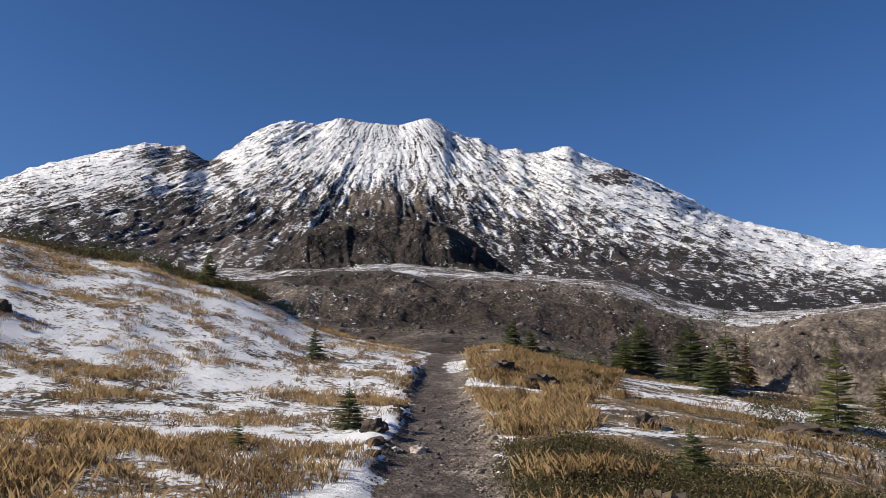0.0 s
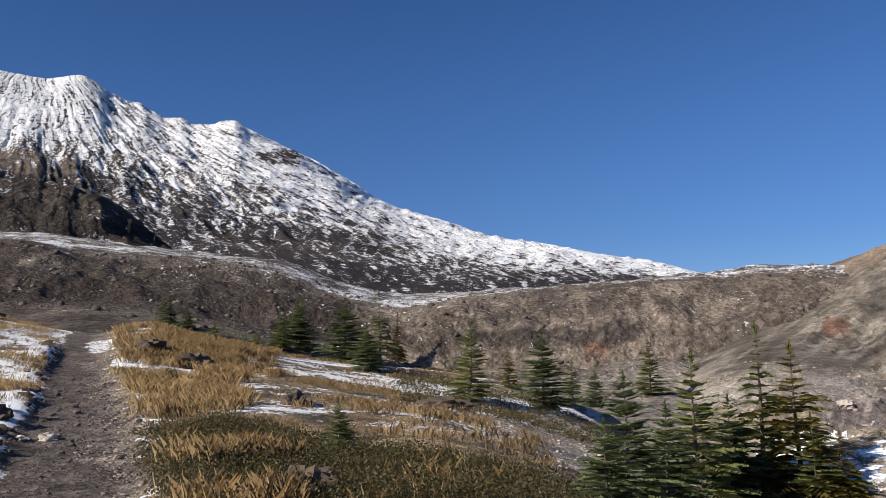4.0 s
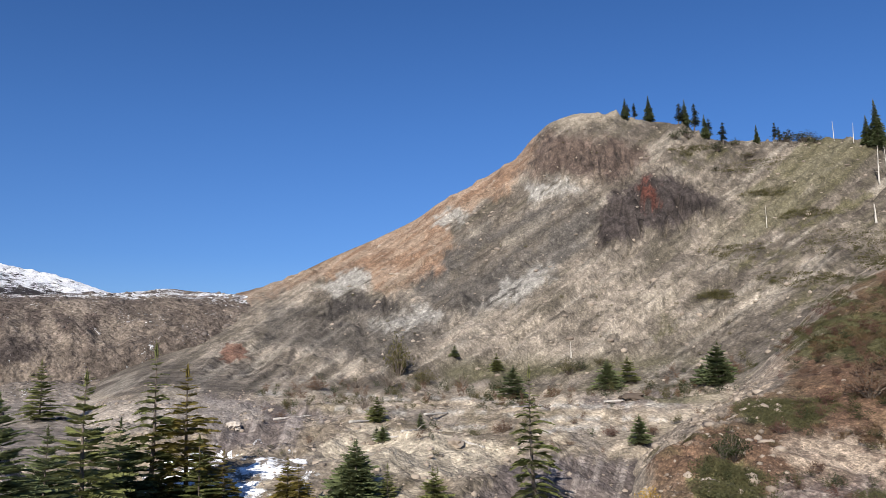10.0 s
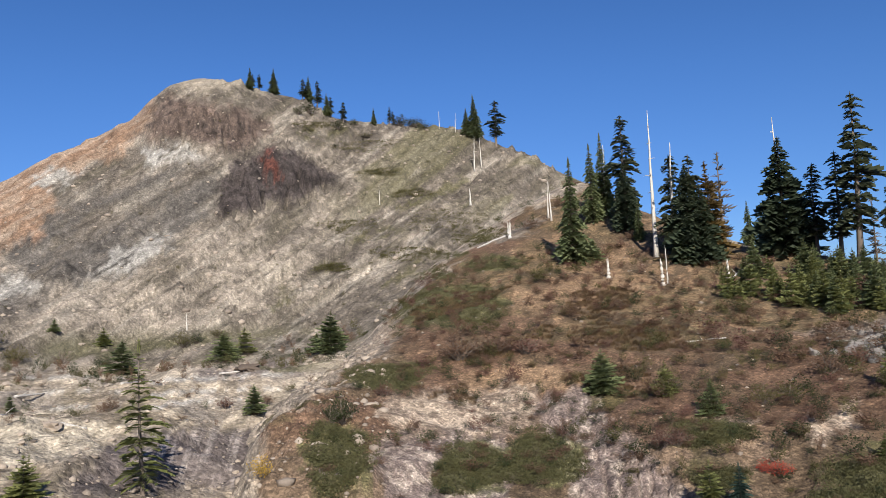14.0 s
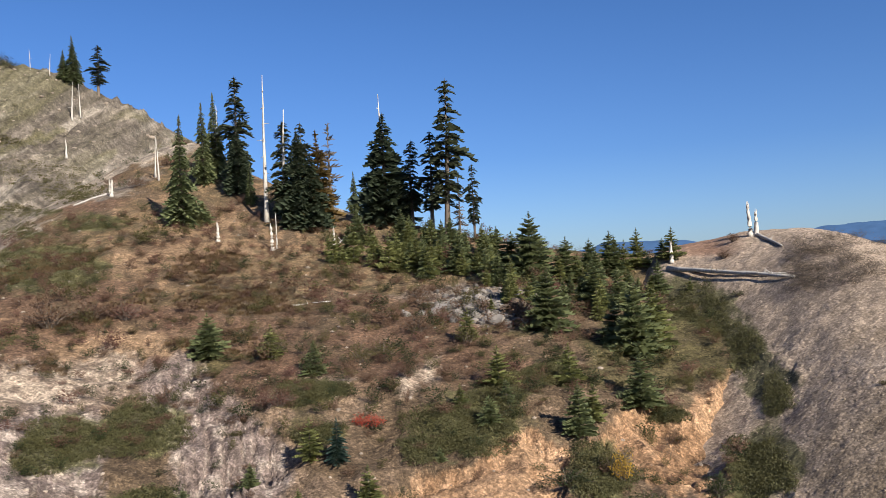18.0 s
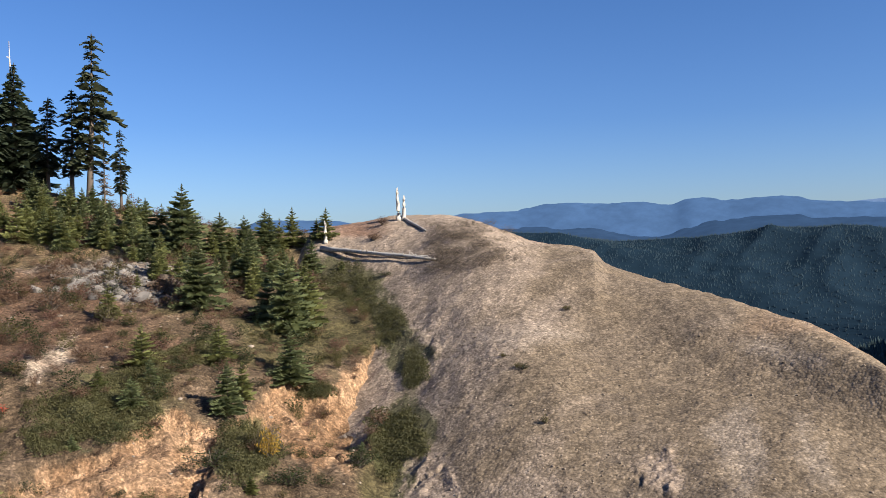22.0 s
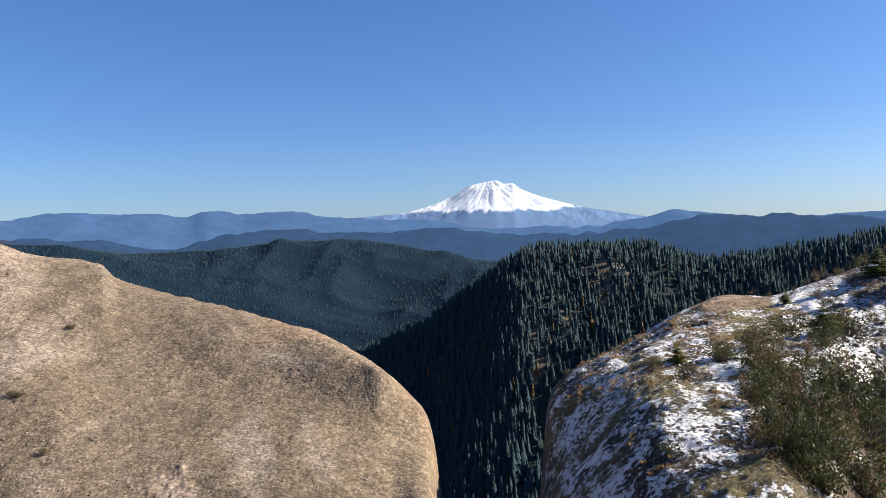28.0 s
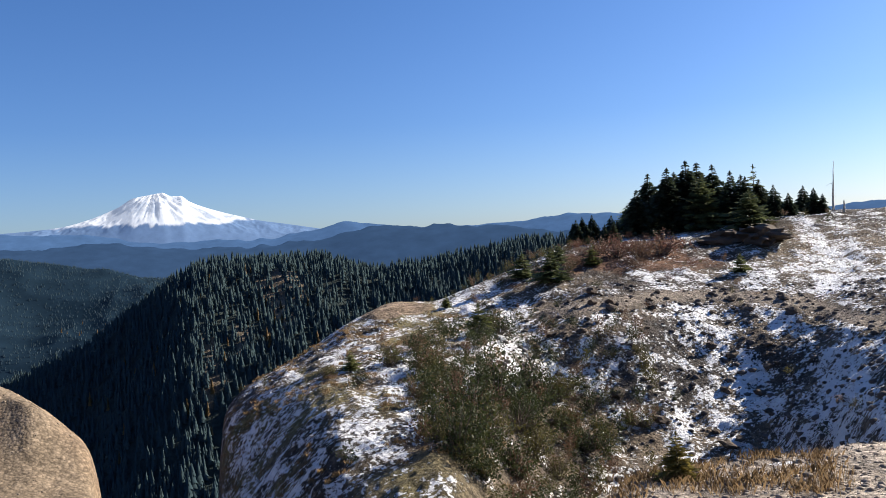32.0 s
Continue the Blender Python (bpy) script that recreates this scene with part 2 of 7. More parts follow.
def landform(name, lines, across, along, material, relief=None, paint=None, label="", kind="structure", fall=None, category="terrain", crest=None):
    """A piece of terrain swept through survey lines, each a row of (bearing, metres out, degrees of rise), from the near foot to the far side.
    relief(x, y, z, b, v) gives metres of height; paint(x, y, z, b, e) the soil colour and the snow."""
    b0, b1 = lines[0][0][0], lines[0][-1][0]
    b = np.linspace(b0, b1, across)
    rr, zz = [], []
    for row in lines:
        c = np.array(row, float)
        r = pchip(c[:, 0], c[:, 1], b)
        rr.append(r)
        zz.append(EYE.z + r * np.tan(np.radians(pchip(c[:, 0], c[:, 2], b))))
    rr, zz = np.array(rr), np.array(zz)
    seg = len(lines) - 1
    along = list(along) if hasattr(along, "__len__") else [along // seg] * seg
    v = np.concatenate([np.linspace(k, k + 1, n, endpoint=False) for k, n in enumerate(along)] + [[seg]])
    # height against distance as a smooth, never overshooting profile
    d = np.diff(zz, axis=0)
    m = np.zeros_like(zz)
    with np.errstate(divide="ignore", invalid="ignore"):
        hm = np.where(d[:-1] * d[1:] > 0, 2 * d[:-1] * d[1:] / (d[:-1] + d[1:]), 0)
    m[1:-1] = np.nan_to_num(hm)
    m[0], m[-1] = d[0], d[-1]
    dr = np.diff(rr, axis=0)
    mr = np.zeros_like(rr)
    mr[1:-1] = 2 * dr[:-1] * dr[1:] / (dr[:-1] + dr[1:])
    mr[0], mr[-1] = dr[0], dr[-1]
    i = np.clip(v.astype(int), 0, seg - 1)
    t = (v - i)[:, None]
    h00, h10, h01, h11 = (1 + 2 * t) * (1 - t) ** 2, t * (1 - t) ** 2, t * t * (3 - 2 * t), t * t * (t - 1)
    z = h00 * zz[i] + h10 * m[i] + h01 * zz[i + 1] + h11 * m[i + 1]
    r = h00 * rr[i] + h10 * mr[i] + h01 * rr[i + 1] + h11 * mr[i + 1]
    bb = np.broadcast_to(b, r.shape)
    vv = np.broadcast_to(v[:, None], r.shape)
    x, y = r * np.sin(np.radians(bb)), r * np.cos(np.radians(bb))
    if relief:
        z = z + relief(x, y, z, bb, vv)
    rise = np.degrees(np.arctan2(z - EYE.z, r))
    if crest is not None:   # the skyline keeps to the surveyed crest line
        top = np.array(lines[crest], float)
        skyline = np.convolve(np.pad(rise.max(0), 6, "edge"), np.ones(13) / 13, "valid")
        lift = pchip(top[:, 0], top[:, 2], b) - skyline
        rise = rise + lift * np.clip(rise / np.maximum(rise.max(0), 0.5), 0, 1) ** 2
        z = EYE.z + r * np.tan(np.radians(rise))
    nv, nb = r.shape
    co = np.stack([x, y, z], -1).reshape(-1, 3)
    idx = np.arange(nv * nb).reshape(nv, nb)
    quads = np.stack([idx[:-1, :-1], idx[:-1, 1:], idx[1:, 1:], idx[1:, :-1]], -1).reshape(-1, 4)
    mesh = bpy.data.meshes.new(name)
    mesh.vertices.add(len(co))
    mesh.vertices.foreach_set("co", co.astype(np.float32).ravel())
    mesh.loops.add(quads.size)
    mesh.loops.foreach_set("vertex_index", quads.astype(np.int32).ravel())
    mesh.polygons.add(len(quads))
    mesh.polygons.foreach_set("loop_start", np.arange(0, quads.size, 4, dtype=np.int32))
    mesh.polygons.foreach_set("use_smooth", np.ones(len(quads), bool))
    mesh.update(calc_edges=True)
    soil, snow = paint(x, y, z, bb, rise) if paint else (np.full((nv, nb, 3), 0.2), np.zeros((nv, nb)))
    soil = np.concatenate([np.clip(soil, 0.005, 0.9), np.ones((nv, nb, 1))], -1)
    mesh.attributes.new("soil", "FLOAT_COLOR", "POINT").data.foreach_set("color", soil.astype(np.float32).ravel())
    mesh.attributes.new("snowfall", "FLOAT", "POINT").data.foreach_set("value", np.clip(snow, 0, 1).astype(np.float32).ravel())
    if fall:
        uv = np.stack(fall(x, y, z, bb, vv), -1).reshape(-1, 2)
        mesh.uv_layers.new(name="fall_line").data.foreach_set("uv", uv[quads.ravel()].astype(np.float32).ravel())
    mesh.materials.append(material)
    ob = tagged(new(name, mesh), label, category, "", kind)
    GROUNDS.append((name, np.array(co), quads))
    return ob


def rgb(*c):
    return np.array(c, float)


def blend(a, b, k):
    return a + (b - a) * k[..., None]


def patch(b, e, at_b, at_e, wide, high, ragged=0.0, seed=0):
    """A soft patch round a bearing and rise, with a ragged edge."""
    d = np.hypot((b - at_b) / wide, (e - at_e) / high)
    if ragged:
        d = d + ragged * (0.8 * fbm(b / wide, e / high, None, 4, seed) + 0.75 * fbm(b * 4.3 / wide, e * 4.3 / high, None, 4, seed + 3))
    return 1 - smooth(0.82, 1.04, d)

def wander(b, e, far, seed):
    """Bearing and rise pushed about a little, so that the edges of soils come out ragged."""
    return (b + far * (fbm(b * 0.9, e * 0.9, None, 5, seed) + 0.5 * fbm(b * 4.1, e * 4.1, None, 3, seed + 1)),
            e + 0.7 * far * (fbm(b * 0.9, e * 0.9, None, 5, seed + 2) + 0.5 * fbm(b * 4.1, e * 4.1, None, 3, seed + 3)))


def zone(b, e, corners, soft=0.3):
    """1 inside an outline given in bearing and rise, 0 outside, with a soft edge."""
    c = np.array(corners, float)
    out = np.zeros(b.shape)
    near = (b > c[:, 0].min() - 1) & (b < c[:, 0].max() + 1) & (e > c[:, 1].min() - 1) & (e < c[:, 1].max() + 1)
    x, y = b[near], e[near]
    dist, inside = np.full(x.shape, 9e9), np.zeros(x.shape, bool)
    for (x0, y0), (x1, y1) in zip(c, np.roll(c, -1, 0)):
        ex, ey = x1 - x0, y1 - y0
        t = np.clip(((x - x0) * ex + (y - y0) * ey) / (ex * ex + ey * ey + 1e-9), 0, 1)
        dist = np.minimum(dist, np.hypot(x - x0 - t * ex, y - y0 - t * ey))
        inside ^= ((y0 > y) != (y1 > y)) & (x < x0 + ex * (y - y0) / (ey if abs(ey) > 1e-9 else 1e-9))
    out[near] = 1 - smooth(-soft, soft, np.where(inside, -dist, dist))
    return out


def clefts(n, width):
    """Narrow trenches along the zero lines of a noise: 1 in the trench, 0 away from it."""
    return 1 - smooth(0.0, width, np.abs(n))


# near ground: the trail shoulder on which the viewer stands, meadow on one side, drop on the other
NEAR = [
    [(-75, 0.02, -89.3), (285, 0.02, -89.3)],
    [(-75, 1.2, -54.8), (285, 1.2, -54.8)],
    [(-75, 9, -4), (-27, 8.5, -5.8), (-17, 9, -6.3), (0, 9.5, -6.6), (8, 9.5, -6.6), (19, 10, -6.3), (27, 10, -7), (36, 9, -11),
     (45, 7, -24), (60, 6, -38), (120, 6, -40), (185, 6, -34), (196, 6.2, -21), (202, 6.4, -16.9), (209, 7.2, -14.8), (220, 8, -13), (240, 8, -11), (285, 9, -4)],
    [(-75, 18, 2), (-27, 19, 0.1), (-17, 20, 0.1), (-7, 23, 0.1), (0, 24, 0.1), (8, 25, 0.1), (19, 24, -1.4), (27, 24, -3.2), (36, 20, -8),
     (45, 15, -22), (60, 14, -34), (120, 14, -36), (185, 13, -32), (202, 10, -24), (212, 11, -22), (220, 13, -18), (240, 18, -5), (285, 18, 2)],
    [(-75, 48, 9), (-28.2, 46, 9.4), (-25.6, 47, 9.0), (-20.2, 48, 8.5), (-17.4, 48, 7.7), (-14.5, 47, 7.0), (-11.4, 46, 5.8), (-8.4, 45, 4.5),
     (-5.3, 44, 3.8), (-3, 43, 3.4), (0.9, 43, 2.9), (2.4, 41, 3.2), (3.9, 40, 3.3), (6.2, 39, 2.7), (8.5, 38, 2.1), (11.5, 38, 1.7), (14.4, 38, 1.3),
     (20.3, 38, 0.4), (27.8, 38, -1.2), (33, 36, -3.3), (38, 32, -7), (45, 25, -22), (60, 24, -27), (120, 24, -28), (185, 22, -28), (202, 16, -28),
     (220, 18, -24), (240, 40, -3), (285, 48, 9)],
    [(-75, 64, 6), (-28, 64, 5), (0, 62, -1), (14, 56, -3), (33, 50, -8), (45, 36, -24), (60, 34, -27), (120, 34, -28), (185, 32, -30), (202, 24, -30),
     (220, 28, -24), (240, 60, -6), (285, 64, 6)],
]


def trail_side(x, y):
    """Metres across the trail from its middle, ahead of the viewer."""
    mid = 0.06 * np.sin(y * 0.45) + 0.8 * np.clip((y - 29) / 14, 0, 2) ** 2
    return x - mid


def near_relief(x, y, z, b, v):
    r = np.hypot(x, y)
    h = 0.10 * fbm(x * 0.5, y * 0.5, None, 4, 3) * smooth(1.5, 6, r) + 0.35 * fbm(x * 0.11, y * 0.11, None, 3, 5) * smooth(8, 20, r)
    s = trail_side(x, y)
    on = (1 - smooth(0.6, 0.95, np.abs(s))) * smooth(-2, 3, y)
    h = h * (1 - 0.7 * on) - 0.06 * on + 0.02 * on * fbm(x * 3, y * 3, None, 3, 8)
    h += (0.04 + 0.08 * fbm(x * 0.6, y * 0.6, None, 3, 10)) * np.exp(-((s + 1.1) / 0.35) ** 2) * smooth(1, 5, y)
    h += 0.02 * fbm(x * 6, y * 6, None, 2, 9) * (1 - smooth(20, 30, r))
    return h


def near_paint(x, y, z, b, e):
    n1, n2 = fbm(x * 0.25, y * 0.25, None, 4, 11), fbm(x * 1.3, y * 1.3, None, 4, 12)
    soil = blend(rgb(0.21, 0.15, 0.09) + 0 * x[..., None], rgb(0.40, 0.30, 0.18), smooth(-0.3, 0.4, n1 + 0.6 * n2))
    soil = blend(soil, rgb(0.10, 0.085, 0.06), smooth(0.15, 0.5, n2 - 0.5 * n1))
    s = trail_side(x, y)
    ahead = smooth(-1, 2, y)
    n5 = fbm(x * 4.0, y * 4.0, None, 3, 13)
    path = (1 - smooth(0.68, 0.84, np.abs(s + 0.3 * n2 + 0.15 * n5))) * ahead
    verge = (1 - smooth(0.1, 0.4, np.abs(s - 0.62 + 0.35 * n2 + 0.2 * n5))) * ahead
    soil = blend(soil, rgb(0.125, 0.102, 0.088) * (1 + 0.5 * n5)[..., None], path)
    soil = blend(soil, rgb(0.23, 0.195, 0.165) * (1 + 0.5 * n5)[..., None], verge * (0.75 + 0.5 * n2))
    right = smooth(0.8, 1.5, s)
    snow = 0.64 + 0.26 * n1 - 0.16 * n2
    strips = fbm(x * 0.22 + y * 0.06, y * 0.85 + x * 0.18, None, 4, 14)   # thin drifts along the slope
    snow = snow * (1 - right) + right * (0.42 + 0.8 * strips - 0.5 * patch(x, y, 4.5, 11, 4.5, 5.5, 0.5, 15))
    snow -= 0.16 * patch(b, e, -27, -5, 14, 3.5, 0.7, 3)
    snow = snow * (1 - path) * (1 - verge * 0.85)
    snow += 0.75 * patch(x, y, 0.55, 33, 0.5, 2.6, 0.4, 5) + 0.35 * np.exp(-((s + 1.05) / 0.3) ** 2) * ahead * smooth(6, 12, y)
    gravel = smooth(24, 32, b + 5 * n1) * (1 - smooth(240, 270, b))
    soil = blend(soil, rgb(0.40, 0.335, 0.27) * (1 + 0.3 * n2[..., None]), gravel)
    snow = snow * (1 - gravel) + gravel * 0.12 * (1 + n1)
    wb, we = wander(b, e, 0.5, 141)
    snow += 0.75 * zone(wb, we, ((24.6, -1.5), (29.8, -2.0), (33.6, -2.7), (33.2, -3.5), (28.5, -2.9), (24.8, -2.3)), 0.25) + 0.6 * zone(wb, we, ((18.6, -0.3), (23.4, -1.0), (23.2, -1.6), (18.8, -0.9)), 0.2)
    return soil, snow


# canyon floor and cut terraces behind the meadow
OUTWASH = [
    [(-75, 58, -4), (56, 60, -9)],
    [(-75, 90, 3), (-28, 90, 5), (-14, 90, 4.2), (-5, 90, 2.4), (3, 90, 2.3), (10, 90, 1), (20, 90, -1), (30, 90, -2.4), (40, 92, -2.4), (56, 95, -2.4)],
    [(-75, 165, 5), (-28, 165, 6), (-5, 165, 4.4), (3, 165, 4.3), (10, 165, 3.2), (16, 165, 1.8), (21.6, 160, 0.3), (32, 160, -0.3), (41, 165, -0.2), (56, 170, -0.3)],
    [(-75, 200, 5.6), (-28, 200, 6.3), (-5, 200, 5.2), (3, 200, 5.0), (10, 195, 4.2), (16, 190, 2.6), (21.6, 186, 0.7), (32, 184, 0.4), (41, 186, 0.5), (56, 200, 0.5)],
    [(-75, 215, 6.6), (-28, 215, 6.9), (-5, 212, 6.6), (3, 212, 6.3), (10, 205, 5.6), (16, 198, 4.2), (21.6, 193, 2.9), (32, 191, 3.0), (41, 193, 2.6), (47, 203, 3.6), (56, 220, 3.5)],
    [(-75, 300, 8), (-28, 290, 7.5), (-21.6, 290, 7.5), (-13.4, 280, 7.6), (-8.5, 280, 8.3), (-3.1, 280, 8.5), (2.8, 280, 8), (7.1, 280, 7.6), (11.5, 270, 7.3),
     (16, 250, 5.6), (21.5, 225, 4.3), (25.4, 215, 4.7), (30.8, 215, 5.1), (35.9, 215, 5.4), (40.9, 220, 5.6), (44.2, 225, 5.8), (47.1, 230, 5.7), (56, 250, 5)],
    [(-75, 800, 8.6), (-28, 800, 8), (-3, 800, 8.8), (11, 800, 7.6), (21, 700, 5.3), (31, 700, 5.4), (41, 700, 5.6), (56, 700, 4)],
]


def outwash_relief(x, y, z, b, v):
    k = smooth(0.6, 1.2, v) * (1 - smooth(5.2, 6, v) * 0.5)
    gully = fbm(x * 0.035, y * 0.035, z * 0.02, 5, 21, True)
    cliff = smooth(2.5, 3.2, v) * (1 - smooth(4.5, 5.0, v))
    return k * (2.6 * fbm(x * 0.03, y * 0.03, None, 5, 22) + 2.6 * (fbm(x * 0.06, y * 0.06, None, 5, 25, True) - 0.4) * smooth(1.4, 2.4, v) * (1 - smooth(4.6, 5.0, v)) + 2.4 * (gully - 0.4) * cliff + 1.1 * (fbm(b * 0.9, v * 2.2, None, 5, 27, True) - 0.6) * cliff * smooth(14, 24, b) + 0.5 * fbm(x * 0.12, y * 0.12, None, 3, 24))


def outwash_paint(x, y, z, b, e):
    n1, n2 = fbm(x * 0.02, y * 0.02, None, 5, 31), fbm(x * 0.09, y * 0.09, None, 4, 32)
    soil = blend(rgb(0.065, 0.052, 0.043) + 0 * x[..., None], rgb(0.165, 0.135, 0.11), smooth(-0.4, 0.5, n1 + 0.5 * n2))
    r = np.hypot(x, y)
    wall = smooth(176, 184, r + 4 * n2) * (1 - smooth(196, 214, r + 8 * n2))
    soil = blend(soil, rgb(0.055, 0.042, 0.036), wall * smooth(-0.6, 0.05, n2 - n1) * 0.9 * (1 - smooth(15, 21, b)))
    east = smooth(15, 21, b)
    wb, we = wander(b, e, 1.0, 331)
    n3 = fbm(x * 0.35, y * 0.35, z * 0.35, 3, 34)
    soil = blend(soil, blend(rgb(0.115, 0.092, 0.076) + 0 * soil, rgb(0.215, 0.175, 0.14), smooth(-0.4, 0.4, n2 + 0.7 * n3)), smooth(160, 178, r) * east * 0.85)
    ribs = fbm(b * 1.1 + 0.8 * n2, e * 0.7, None, 5, 33)
    posts = zone(wb, we, ((28, 3.6), (28, 5.0), (34, 5.4), (45, 5.7), (46, 4.9), (42, 3.6), (36, 3.2)), 0.4)
    soil = blend(soil, rgb(0.075, 0.058, 0.05), posts * smooth(-0.05, 0.25, ribs + 0.3 * n3) * 0.8)
    soil = blend(soil, rgb(0.043, 0.035, 0.033), zone(wb, we, ((19.5, 2.5), (25, 2.6), (28.5, 3.0), (32, 2.9), (36.7, 3.1), (37, 2.2), (34.4, 1.4), (28.5, 1.5), (20, 1.5)), 0.4) * smooth(-0.4, 0.1, n2 + n3) * 0.9)
    soil = blend(soil, rgb(0.16, 0.075, 0.055), zone(wb, we, ((32.6, 1.6), (34.4, 1.7), (34.2, 0.9), (32.8, 0.8)), 0.3) * 0.7)
    soil = blend(soil, rgb(0.04, 0.034, 0.032), zone(wb, we, ((3.6, 6.2), (6.7, 7.2), (10.9, 5.3), (9.7, 3.6), (7.0, 3.8)), 0.5) * smooth(-0.3, 0.15, n2 + n3) * 0.85)
    green = smooth(0.1, 0.5, n2) * (1 - smooth(150, 200, r)) * (1 - smooth(16, 24, b))
    soil = blend(soil, rgb(0.10, 0.10, 0.05), green * 0.6)
    soil = blend(soil, rgb(0.30, 0.26, 0.225), smooth(22, 30, b) * (1 - smooth(150, 178, r + 8 * n2)) * 0.85)
    top = smooth(0.97, 1.0, r / np.interp(b, [-75, 11, 21, 47, 56], [285, 275, 225, 230, 250]))
    snow = top * (0.46 + 0.35 * n2) + (1 - top) * (0.2 + 0.3 * n1) * smooth(110, 160, r) * (1 - 0.5 * smooth(15, 25, b))
    return soil, snow


# dark lava crag on the terrace
CRAG = [
    [(-18, 400, 4), (9, 400, 4)],
    [(-18, 430, 6.5), (-13, 430, 7.2), (-3, 430, 8.2), (6, 430, 7.4), (9, 430, 6)],
    [(-18, 520, 6.3), (-14.2, 520, 7.8), (-12.4, 520, 8.6), (-10.8, 520, 9.8), (-8.6, 520, 11.5), (-6.3, 520, 12.15), (-3.9, 520, 12.3), (-1.5, 520, 12.1), (0.5, 520, 11.65),
     (2.5, 520, 10.5), (4.4, 520, 8.9), (6.1, 520, 7.6), (9, 520, 6)],
    [(-18, 640, 5), (-8, 640, 9.5), (-3, 640, 10.8), (2, 640, 8.8), (9, 640, 5)],
]


def crag_relief(x, y, z, b, v):
    ribs = fbm(b * 0.45 + 0.7 * fbm(b * 0.4, v * 1.2, None, 3, 43), v * 0.8, None, 5, 41, True)
    return smooth(0.7, 1.5, v) * (1 - smooth(2.0, 2.8, v)) * (5 * ribs - 4) + 6.5 * fbm(x * 0.05, y * 0.05, z * 0.05, 5, 42) * (1 - smooth(1.85, 2.0, v) * 0.6)


def crag_paint(x, y, z, b, e):
    n1, n2 = fbm(x * 0.012, y * 0.012, z * 0.02, 4, 44), fbm(x * 0.05, y * 0.05, z * 0.05, 4, 45)
    soil = blend(rgb(0.045, 0.038, 0.035) + 0 * x[..., None], rgb(0.105, 0.085, 0.07), smooth(-0.2, 0.5, n1 + 0.6 * n2))
    soil = soil * 0.8
    soil = blend(soil, rgb(0.20, 0.165, 0.125), smooth(11.9, 12.5, e + n2) * 0.4)
    return soil, 0.14 + 0.22 * n2 + 0.2 * smooth(11, 12.4, e)


# the snow-dusted volcano
PEAK = [(-75, 6), (-50, 9), (-36, 11), (-28.5, 13.1), (-26.6, 14.1), (-24.4, 14.9), (-22.1, 15.7), (-20.9, 16.1), (-19.7, 16.35), (-18.7, 16.25), (-17.7, 16.35), (-16.9, 15.9),
        (-16.1, 15.6), (-14.9, 16.2), (-13.4, 17.3), (-11.5, 18.3), (-10.3, 18.5), (-8.7, 18.4), (-7, 18.8), (-5.2, 18.6), (-3.1, 18.5), (-0.9, 18.9), (0.3, 18.5), (0.9, 18.1), (2.9, 17.5), (4.7, 16.8),
        (5.3, 16.85), (6.5, 16.5), (8.9, 16.85), (10.1, 16.3), (12, 15.5), (13.9, 14.7), (16.4, 13.4), (19.5, 11.55), (23.3, 10.35), (26.7, 9.2), (30.5, 8.5), (33.9, 7.7), (37.6, 7), (39.5, 6.4), (40.7, 6), (48, 4)]
BROAD = [(-75, 6), (-50, 9), (-36, 11), (-28.5, 13.1), (-22, 15.2), (-17, 16.0), (-13, 17.0), (-7, 18.4), (0, 18.3), (6, 16.9), (12, 15.2), (19.5, 11.6), (26.7, 9.2), (33.9, 7.7), (40.7, 6), (48, 4)]
VOLCANO = [[(b, 650, 2 + 0.12 * e) for b, e in BROAD],
           [(b, 1150, 4.2 + 0.30 * e) for b, e in BROAD],
           [(b, 1900, 2.2 + 0.68 * e) for b, e in BROAD],
           [(b, 2700, e) for b, e in PEAK],
           [(b, 3400, 0.72 * e) for b, e in BROAD]]


def volcano_fan(x, y, z, b, v):
    """Direction round the summit and distance below it: the way melt water and slides run."""
    drop = np.maximum(24.0 - np.degrees(np.arctan2(z - EYE.z, np.hypot(x, y))), 1.0)
    side = b + 3.5
    return 165 * side / drop ** 1.5, np.hypot(side, drop - 4) * 150


def runnels(x, y, z, b, v):
    """The number that stays the same along a run of melt water."""
    return volcano_fan(x, y, z, b, v)[0] * 0.65 + 3.5 * fbm(x * 0.004, y * 0.004, z * 0.006, 5, 57)


def volcano_relief(x, y, z, b, v):
    th, d = volcano_fan(x, y, z, b, v)
    warp = 3.0 * fbm(x * 0.003, y * 0.003, None, 3, 53)
    ribs = fbm((th + warp) * 0.11, d * 0.0012, None, 5, 51, True)
    fine = fbm((th + warp) * 0.5, d * 0.004, None, 5, 54, True)
    k = smooth(0.3, 1.4, v) * (1 - smooth(2.75, 3.0, v) * 0.8) * np.clip((z - 40) / 300, 0.15, 1)
    k = k * (0.25 + 0.75 * smooth(300, 1100, d))
    return k * (13 * (ribs - 0.75) + 8 * (fine - 0.7)) + 9 * fbm(x * 0.012, y * 0.012, z * 0.012, 5, 52) * smooth(0.2, 1, v) * (1 - 0.7 * smooth(2.8, 3.0, v))


